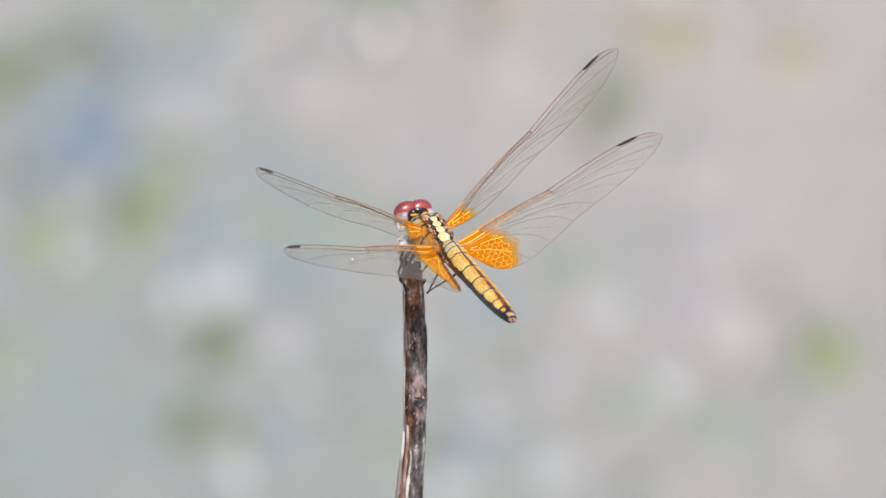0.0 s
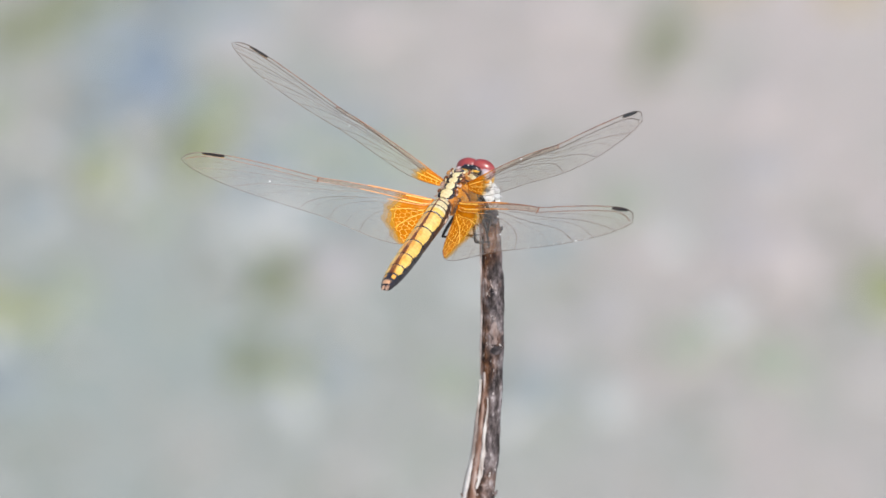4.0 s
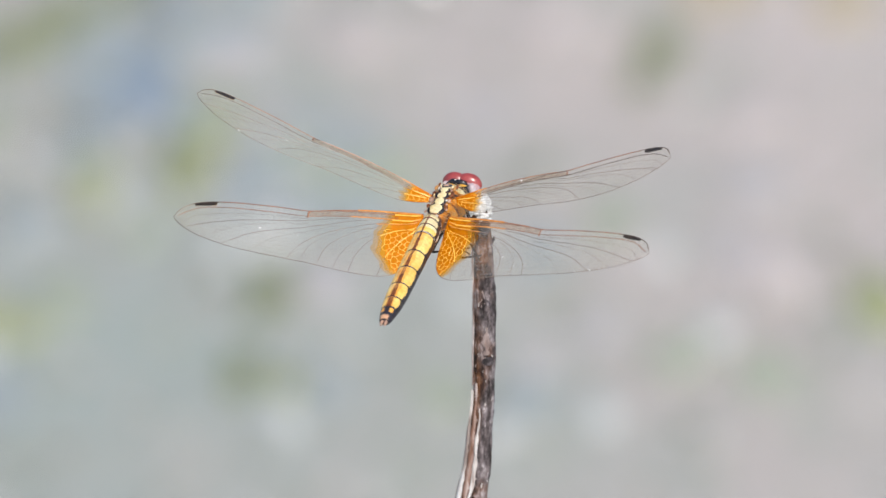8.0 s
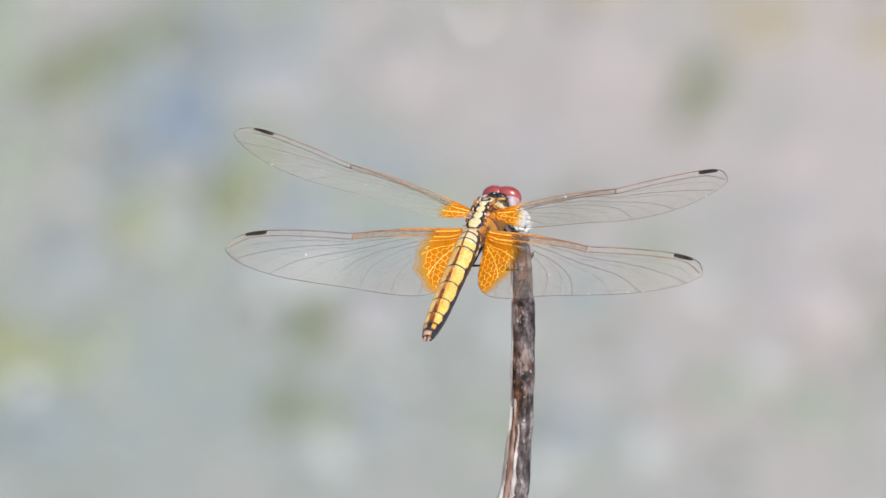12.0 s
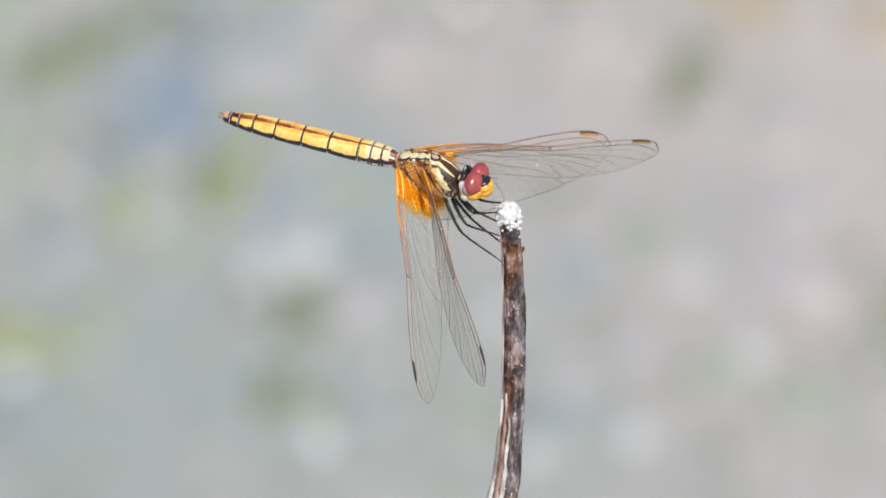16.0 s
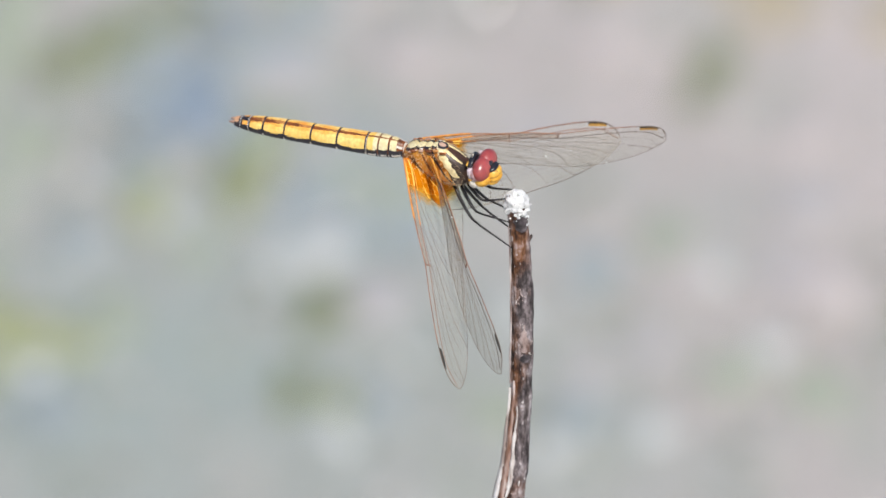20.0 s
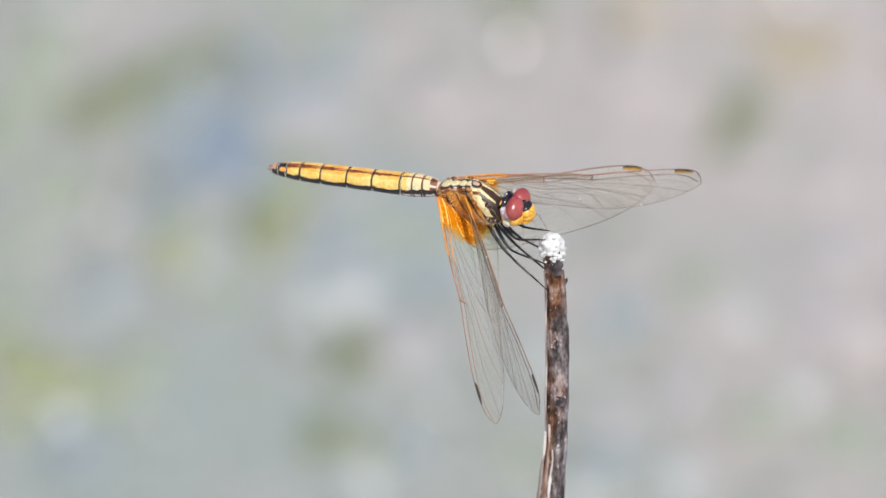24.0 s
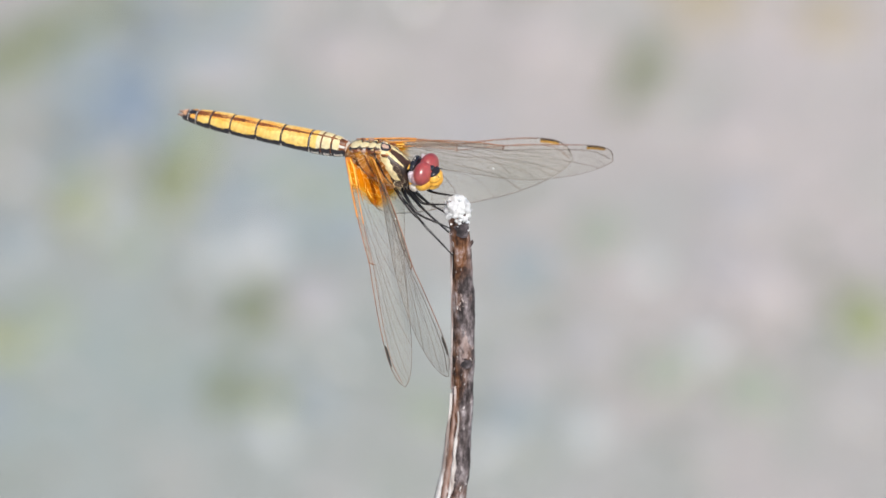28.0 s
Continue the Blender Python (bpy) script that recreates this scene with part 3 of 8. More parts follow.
# ---- the stick ----
def build_stick():
    """A dry upright stem: bent foot in the mud, knotty bark, broken top with a white crust."""
    root = tagged(new("stick"), "dry upright brown stick with a white crusted top", "stick")
    # height, sideways, radius in mm; 380 mm is the top
    line = [(0, -9.5, 2.9), (60, -8.8, 2.7), (150, -7.6, 2.5), (250, -5.8, 2.3), (310, -3.6, 2.0), (333, -2.0, 1.80), (337, -1.6, 1.75), (340.2, -1.15, 1.92), (342.4, -0.85, 1.90), (346, -0.22, 1.72), (350.5, 0.05, 1.50),
            (354.9, 0.42, 1.40), (358.6, 0.52, 1.42), (360.3, 0.57, 1.53), (362.2, 0.61, 1.45), (368.1, 0.57, 1.44), (372, 0.45, 1.33), (375.4, 0.30, 1.24), (377.6, 0.05, 1.22), (380.0, -0.20, 1.30), (381.2, -0.28, 0.95)]
    hs = [p[0] for p in line]
    rings = []
    heights = list(np.arange(0, 330, 6.0)) + list(np.arange(330, 381.3, 0.4))
    for h in heights:
        cx = float(np.interp(h, hs, [p[1] for p in line]))
        r = 0.94 * float(np.interp(h, hs, [p[2] for p in line]))
        ring = []
        for s in range(28):
            a = 2 * math.pi * s / 28
            q = Vector((math.cos(a) * 1.1, math.sin(a) * 1.1, h * 0.16))
            k = 1 + 0.10 * noise.noise(q * 1.3 + Vector((3, 1, 7))) + 0.075 * noise.noise(Vector((math.cos(a) * 3, math.sin(a) * 3, h * 0.7))) + 0.03 * noise.noise(Vector((math.cos(a) * 6, math.sin(a) * 6, h * 2.2)))
            k += 0.05 * max(0, noise.noise(Vector((math.cos(a) * 2.2, math.sin(a) * 2.2, h * 0.9 + 20))))
            ring.append(Vector(((cx + math.cos(a) * r * k) * MM, math.sin(a) * r * k * MM, h * MM)))
        rings.append(ring)
    part("stem", loft(rings), BARK, root, "knotty dark brown bark, worn grey")

    def centre(h):
        return float(np.interp(h, hs, [p[1] for p in line])), float(np.interp(h, hs, [p[2] for p in line]))

    # strips where the bark has come off the side and the wood shows pale
    def strip(name, h0, h1, a0, width, mat, lift, label, seed):
        rows, steps = 30, 7
        out = []
        for i in range(rows + 1):
            f = i / rows
            h = h0 + (h1 - h0) * f
            cx, r = centre(h)
            w = width * (0.3 + 0.7 * math.sin(math.pi * min(1, f * 1.1 + 0.06)) ** 0.5) * (1 + 0.9 * noise.noise(Vector((h * 1.3, seed * 7.3, 0))))
            row = []
            for j in range(steps + 1):
                a = a0 + w * (j / steps - 0.5) + 0.10 * noise.noise(Vector((h * 0.5, seed * 3.7, 5)))
                edge = 1 - abs(2 * j / steps - 1) ** 4
                rr = r * (1.0 + (lift + 0.02 * noise.noise(Vector((h, j * 0.7, seed)))) * edge - 0.06 * (1 - edge))
                row.append(Vector(((cx + math.cos(a) * rr) * MM, math.sin(a) * rr * MM, h * MM)))
            out.append(row)
        part(name, loft(out, closed=False), mat, root, label)
    strip("peeled_strip", 335, 356.2, radians(195), 0.80, PEELED, 0.13, "pale strip of bare wood", 1)
    strip("russet_strip", 334, 357.4, radians(229), 0.62, RUSSET_WOOD, 0.09, "russet strip of inner bark", 5)
    strip("peeled_strip", 342.5, 354.2, radians(254), 0.30, PEELED, 0.11, "narrow pale strip of bare wood", 2)
    strip("peeled_strip", 371, 377, radians(186), 0.30, PEELED_DULL, 0.09, "pale worn edge", 4)
    strip("peeled_strip", 356.8, 371, radians(192), 0.22, PEELED_DULL, 0.06, "pale worn edge", 14)
    strip("worn_patch", 361.2, 364.8, radians(278), 0.62, PEELED_DULL, 0.09, "pinkish worn patch above a knot", 7)
    strip("knot", 359.9, 361.0, radians(288), 1.3, CHAR, 0.08, "dark knot in the bark", 17)
    # chips of pale lichen and lifted bark, thicker round the knots
    chips = random.Random(31)
    for i in range(58):
        h, a = ((chips.gauss(368.0, 0.8), radians(chips.uniform(235, 290))) if i < 11 else (chips.gauss(360.9, 0.7), radians(chips.uniform(230, 330))) if i < 22
                else (chips.gauss(343.6, 1.2), radians(chips.uniform(190, 340))) if i < 40 else (chips.uniform(338, 377), radians(chips.uniform(185, 355))))
        cx, r = centre(h)
        w, ln = chips.uniform(0.05, 0.12), chips.uniform(0.10, 0.36)
        chip = bmesh.new()
        bmesh.ops.create_icosphere(chip, subdivisions=1, radius=1)
        tilt = Matrix.Rotation(chips.uniform(-0.7, 0.7), 3, "X")
        turn = Matrix.Rotation(a, 3, "Z")
        for v in chip.verts:
            q = turn @ (tilt @ Vector((v.co.x * 0.07, v.co.y * w, v.co.z * ln)))
            v.co = Vector((cx + math.cos(a) * r * 0.98 + q.x, math.sin(a) * r * 0.98 + q.y, h + q.z)) * MM
        part("bark_chip", chip, (PEELED_DULL, PEELED_DULL, BARK, PEELED)[i % 4], root)

    # the crust on the broken end: lumps of different size, heaped to one side
    rng = random.Random(5)
    for i in range(72):
        bead = i >= 58
        a = radians(rng.uniform(80, 400)) if not bead else radians(rng.uniform(215, 400))
        h = rng.uniform(378.9, 381.5) if not bead else rng.uniform(377.2, 379.6)
        cx, r = centre(min(h, 381))
        rr = r * 1.04 if bead else r * 1.10 if h < 379.8 else r * rng.uniform(0.1, 0.95)
        s = rng.uniform(0.20, 0.46) if not bead else rng.uniform(0.10, 0.25)
        bm = bmesh.new()
        bmesh.ops.create_icosphere(bm, subdivisions=2, radius=1)
        for v in bm.verts:
            k = 1 + (0.15 if bead else 0.55) * noise.noise(v.co * 1.7 + Vector((i * 3.1, 0, 0)))
            v.co = Vector(((cx + math.cos(a) * rr * 0.92 + v.co.x * s * k) * MM, (math.sin(a) * rr * 0.92 + v.co.y * s * k) * MM, (h + v.co.z * s * 0.8 * k) * MM))
        for f in bm.faces:
            f.smooth = True
        part("crust_bead" if bead else "crust_lump", bm, BEAD if bead else CRUST, root)
    cap = ball((0, 0, 0), (1, 1, 1), 32, 20)
    for v in cap.verts:
        k = 1 + 0.24 * noise.noise(v.co * 2.3) + 0.16 * noise.noise(v.co * 6.0)
        v.co = Vector((-0.20 + v.co.x * 1.52 * k, v.co.y * 1.50 * k, 380.2 + v.co.z * (1.40 if v.co.z > 0 else 1.5) * k)) * MM
    part("white_crust", cap, CRUST, root, "white crust on the broken end")
    strip("broken_face", 376.7, 378.9, radians(295), 1.5, CHAR, 0.07, "dark broken wood under the crust", 11)
    # small thorns of broken bark
    for h, a, ln in ((375.7, 5, 0.32), (341.5, 340, 0.5), (341.0, 195, 0.6)):
        cx, r = centre(h)
        ca, sa_ = math.cos(radians(a)), math.sin(radians(a))
        pts = [((cx + ca * r * 0.8) * MM, sa_ * r * 0.8 * MM, (h - 0.5) * MM), ((cx + ca * (r + 0.15)) * MM, sa_ * (r + 0.15) * MM, h * MM), ((cx + ca * (r + ln * 0.6)) * MM, sa_ * (r + ln * 0.6) * MM, (h + ln * 0.7) * MM)]
        part("bark_splinter", tube(pts, [0.32 * MM, 0.2 * MM, 0.06 * MM], 6), BARK, root)


build_stick()

# ---- the dragonfly: x right, y forward, z up, origin between the wings ----
dragonfly = tagged(new("dragonfly"), "yellow and black dragonfly with amber wing bases on a stick", "dragonfly")
WAIST, NECK = Vector((0, -3.54, -0.55)) * MM, Vector((0, 6.2, -2.3)) * MM


def build_thorax():
    # along y: half width, top, bottom
    prof = [(-3.7, 1.0, -0.15, -2.0), (-3.0, 1.2, 0.25, -2.6), (-2.0, 1.38, 0.5, -3.2), (-0.8, 1.5, 0.62, -3.8), (0.5, 1.6, 0.75, -4.2), (1.6, 1.72, 0.85, -4.6), (2.6, 1.78, 0.36, -4.75), (3.6, 1.55, -0.48, -4.65), (4.3, 1.2, -1.30, -4.2), (4.75, 0.8, -1.9, -3.5)]

    def ridge(y):
        return float(np.interp(y, [p[0] for p in prof], [p[2] for p in prof]))
    rings = []
    n = 32
    for y, w, top, bot in prof:
        c, hgt = (top + bot) / 2, (top - bot) / 2
        ring = []
        for s in range(n):
            a = 2 * math.pi * s / n
            ca, sa_ = math.cos(a), math.sin(a)
            ring.append(Vector((math.copysign(abs(ca) ** 0.85, ca) * w, y - 0.25 * sa_ * hgt * 0.4, c + math.copysign(abs(sa_) ** 0.9, sa_) * hgt)) * MM)
        rings.append(ring)
    thorax = part("thorax", loft(rings, pick=lambda i, j: 1 if i > 5 else 0), [THORAX_SKIN, THORAX_FRONT], dragonfly, "dark brown thorax with amber and cream stripes")

    # cream plates between the wings and slanting stripes on the flanks
    for y, sx, sy, mat in ((1.75, 0.36, 0.5, ROSE), (0.85, 0.50, 0.50, CREAM), (-0.1, 0.60, 0.50, CREAM), (-1.15, 0.58, 0.60, CREAM), (-2.4, 0.82, 0.75, CREAM)):
        plate = ball((0, 0, 0), (1, 1, 1), 18, 10)
        for v in plate.verts:
            k = 1 + 0.28 * noise.noise(v.co * 1.5 + Vector((y * 3, 2, 5)))
            v.co = Vector((v.co.x * sx * k, y + v.co.y * sy * k, ridge(y) - 0.02 + (ridge(y + 0.1) - ridge(y - 0.1)) * 5 * v.co.y * sy * k + v.co.z * 0.12)) * MM
        part("back_plate", plate, mat, thorax, "cream plate" if mat is CREAM else "pinkish-brown plate")
        hollow = ball((0, 0, 0), (1, 1, 1), 18, 8)
        for v in hollow.verts:
            k = 1 + 0.2 * noise.noise(v.co * 1.5 + Vector((y * 3, 7, 5)))
            v.co = Vector((v.co.x * (sx + 0.30) * k, y + v.co.y * (sy + 0.12) * k, ridge(y) - 0.07 + (ridge(y + 0.1) - ridge(y - 0.1)) * 5 * v.co.y * sy * k + v.co.z * 0.10)) * MM
        part("plate_seam", hollow, BLACK, thorax, "dark seam round the plate")
        jit = random.Random(int(y * 100))
        for sd in (-1, 1):
            for q in range(2):
                dx, dy, r = jit.uniform(0.22, 0.50), jit.uniform(-0.45, 0.45), jit.uniform(0.08, 0.17)
                part("pale_dot", ball((sd * (sx + dx) * MM, (y + dy) * MM, (ridge(y + dy) - 0.05 - 0.16 * dx) * MM), (r * MM, r * jit.uniform(1.0, 2.0) * MM, 0.10 * MM), 10, 6), (PALE, CREAM, ROSE)[jit.randrange(3)], thorax, "pale dot")
    for side in (-1, 1):
        for i, y in enumerate((2.3, 1.45, 0.5, -0.55, -1.7)):
            jit = random.Random(i * 2 + side)
            for x, mat, lab in ((1.16, (BROWN, RUST, BROWN, ROSE, BROWN)[i], "wing-root plate"),):
                knob = ball((0, 0, 0), (1, 1, 1), 12, 8)
                sx, sy = jit.uniform(0.17, 0.28), jit.uniform(0.30, 0.52)
                for v in knob.verts:
                    k = 1 + 0.4 * noise.noise(v.co * 1.8 + Vector((i * 4, x * 9, side * 3)))
                    v.co = Vector((side * (x + v.co.x * sx * k), y + v.co.y * sy * k - x * 0.2, ridge(y) - 0.16 + v.co.z * 0.18 * k)) * MM
                bmesh.ops.recalc_face_normals(knob, faces=knob.faces)
                part("root_plate", knob, mat, thorax, lab)
        # the flank pattern: stripes that run down and forward from the back
        for y0, y1, a0, a1, wd, mat, lab in ((1.6, 3.35, 80, -8, 1.3, CREAM, "wide cream stripe"), (2.1, 4.25, 80, 62, 0.34, CREAM, "narrow cream stripe"), (0.75, 2.3, 60, -40, 0.42, BLACK, "black stripe"),
                                             (0.3, 1.5, 40, -60, 0.7, AMBER_BODY, "amber stripe"), (-0.55, 0.6, 40, -55, 0.4, BROWN, "dark brown stripe"), (-1.6, -0.5, 45, -50, 0.9, AMBER_BODY, "amber stripe"), (-2.2, 1.6, 64, 64, 0.26, BROWN, "dark band beside the back plates")):
            out = []
            along = abs(a0 - a1) < 20
            for i in range(17):
                f = i / 16
                ang = a0 + (a1 - a0) * f
                y = y0 + (y1 - y0) * f
                k = wd * (0.5 + 0.5 * math.sin(math.pi * (0.15 + 0.75 * f))) * (1 + 0.45 * noise.noise(Vector((f * 9, y0 * 3, 1))))
                row = []
                for j in range(7):
                    yy = y + (0 if along else k * (j / 6 - 0.5))
                    q = radians(ang + (22 * k * (j / 6 - 0.5) * 2 if along else 0))
                    w = float(np.interp(yy, [p[0] for p in prof], [p[1] for p in prof]))
                    top, bot = ridge(yy), float(np.interp(yy, [p[0] for p in prof], [p[3] for p in prof]))
                    c, hgt = (top + bot) / 2, (top - bot) / 2
                    ca, sa_ = math.cos(q), math.sin(q)
                    lift = 1 + 0.022 * (1 - abs(j / 3 - 1) ** 4) - 0.006
                    row.append(Vector((side * lift * ca ** 0.85 * w, yy - 0.1 * sa_ * hgt, c + lift * math.copysign(abs(sa_) ** 0.9, sa_) * hgt)) * MM)
                out.append(row)
            part("flank_stripe" if not along else "back_band", loft(out, closed=False), mat, thorax, lab)
    # short fine hairs over the thorax
    rng = random.Random(21)
    hair = bmesh.new()
    for i in range(1100):
        y, ang = rng.uniform(-3.2, 4.3), radians(rng.uniform(-75, 78))
        w = float(np.interp(y, [p[0] for p in prof], [p[1] for p in prof]))
        top, bot = ridge(y), float(np.interp(y, [p[0] for p in prof], [p[3] for p in prof]))
        c, hgt = (top + bot) / 2, (top - bot) / 2
        sd = rng.choice((-1, 1))
        base = Vector((sd * math.cos(ang) ** 0.85 * w, y - 0.1 * math.sin(ang) * hgt, c + math.copysign(abs(math.sin(ang)) ** 0.9, math.sin(ang)) * hgt))
        out = Vector((sd * math.cos(ang) / w, 0.15 * (1 if y > 2.5 else -1), math.sin(ang) / hgt)).normalized()
        tip = base + (out + Vector((rng.uniform(-0.4, 0.4), rng.uniform(-0.5, 0.2), rng.uniform(-0.4, 0.4)))) * rng.uniform(0.25, 0.6)
        e1 = out.cross(Vector((0.3, 0.8, 0.5))).normalized() * 0.022
        e2 = out.cross(e1).normalized() * 0.022
        vs = [hair.verts.new((base + q) * MM) for q in (e1, -0.5 * e1 + 0.87 * e2, -0.5 * e1 - 0.87 * e2)]
        tv = hair.verts.new(tip * MM)
        for j in range(3):
            hair.faces.new((vs[j], vs[(j + 1) % 3], tv))
    part("hair_coat", hair, HAIR, thorax, "fine pale hairs")
    # the neck
    part("neck", tube([(0, 4.3 * MM, -2.8 * MM), (0, 5.2 * MM, -2.5 * MM)], [0.75 * MM, 0.6 * MM], 12), BLACK, dragonfly)


def thorax_material():
    m, n, l, b = material("thorax_skin", 0.45, 0, 0.5)
    tc = n.new("ShaderNodeTexCoord")
    t = n.new("ShaderNodeTexNoise")
    t.inputs["Scale"].default_value, t.inputs["Detail"].default_value = 420, 4.0
    l.new(tc.outputs["Object"], t.inputs["Vector"])
    r = ramp(n, [(0.30, (0.035, 0.015, 0.010)), (0.40, (0.15, 0.055, 0.014)), (0.48, (0.48, 0.17, 0.02)), (0.62, (0.76, 0.35, 0.05))])
    l.new(t.outputs["Fac"], r.inputs["Fac"])
    l.new(r.outputs["Color"], b.inputs["Base Color"])
    f = n.new("ShaderNodeTexNoise")
    f.inputs["Scale"].default_value = 3000
    l.new(tc.outputs["Object"], f.inputs["Vector"])
    bp = n.new("ShaderNodeBump")
    bp.inputs["Strength"].default_value, bp.inputs["Distance"].default_value = 0.4, 0.0001
    l.new(f.outputs["Fac"], bp.inputs["Height"])
    l.new(bp.outputs["Normal"], b.inputs["Normal"])
    return m


THORAX_SKIN = thorax_material()
THORAX_FRONT = mottled("thorax_front", [(0.35, (0.02, 0.012, 0.010)), (0.6, (0.07, 0.03, 0.018)), (0.75, (0.20, 0.09, 0.03))], 600, 0.42)
build_thorax()


def build_head():
    HM = 1.15 * MM

    def lump(name, c, size, mat, parent, label="", u=18, v=12, rough=0.0):
        bm = ball((0, 0, 0), (1, 1, 1), u, v)
        for w in bm.verts:
            k = 1 + rough * noise.noise(w.co * 1.9 + Vector(c))
            w.co = Vector((c[0] + w.co.x * size[0] * k, c[1] + w.co.y * size[1] * k, c[2] + w.co.z * size[2] * k)) * HM
        return part(name, bm, mat, parent, label)
    head = lump("head", (0, -0.38, 0), (1.50, 0.80, 1.15), BLACK, dragonfly, "head with red-brown eyes and yellow face", 20)
    head.location = NECK
    lump("occiput", (0, -0.68, 0.84), (1.28, 0.42, 0.66), GLOSS_BLACK, head, "dark glossy hollow behind the eyes", 20, rough=0.2)
    lump("nape_ridge", (0, -1.02, 0.42), (0.85, 0.30, 0.20), CREAM, head, "pale ridge", 18, rough=0.4)
    for s in (-1, 1):
        eye = lump("eye", (s * 0.72, 0.46, 0.36), (1.46, 0.93, 1.22), EYE_RED, head, "glossy red-brown compound eye", 36, 24)
        lump("eye_rim", (s * 0.98, 0.02, 0.16), (1.16, 0.76, 0.90), EYE_RIM, eye, "lilac-grey rear rim of the eye", 24, 14)
        lump("eye_underside", (s * 1.00, 0.36, -0.62), (1.0, 0.92, 0.86), FACE, eye, "yellow underside of the eye", 20)
        lump("nape_spot", (s * 0.62, -1.02, 1.02), (0.50, 0.14, 0.12), FACE, head, "yellow spot", 14, 8, 0.3)
        lump("nape_spot", (s * 1.46, -0.52, 0.26), (0.46, 0.40, 0.80), LILAC, head, "lilac-grey spot", 12, 8, 0.3)
        # this pale dot also paints the white glint behind the eyes
        lump("nape_spot", (s * 0.20, -0.72, 1.40), (0.20, 0.16, 0.11), PALE, head, "pale spot and painted glint", 10, 6, 0.2)
        lump("nape_spot", (s * 1.58, -0.58, -0.32), (0.36, 0.34, 0.26), AMBER_BODY, head, "amber spot", 12, 8, 0.3)
        lump("cheek", (s * 1.54, -0.40, -0.78), (0.56, 0.52, 0.60), PALE, head, "pale cheek", 14, 8, 0.2)
        part("antenna", tube([(s * 0.4 * HM, 1.5 * HM, 0.45 * HM), (s * 0.6 * HM, 2.1 * HM, 0.3 * HM), (s * 0.8 * HM, 2.5 * HM, 0.05 * HM)], [0.05 * HM, 0.03 * HM, 0.012 * HM], 5), LEG_BLACK, head)
    lump("vertex", (0, 1.02, 0.66), (0.55, 0.42, 0.34), GLOSS_BLACK, head, "glossy black crown between the eyes", 16)
    frons = lump("frons", (0, 1.34, -0.34), (1.02, 0.84, 0.66), FACE, head, "yellow frons", 24, 16)
    lump("frons_band", (0, 1.24, 0.24), (0.90, 0.74, 0.34), GLOSS_BLACK, frons, "glossy black upper frons", 18)
    lump("clypeus", (0, 1.32, -0.86), (0.98, 0.82, 0.66), FACE, frons, "", 20)
    lump("labrum", (0, 1.05, -1.32), (0.96, 0.80, 0.50), FACE, frons, "", 18)
    lump("labium", (0, 0.34, -1.45), (1.0, 0.9, 0.48), CREAM, head, "pale mouth plate", 16, 8)
    return head


head = build_head()


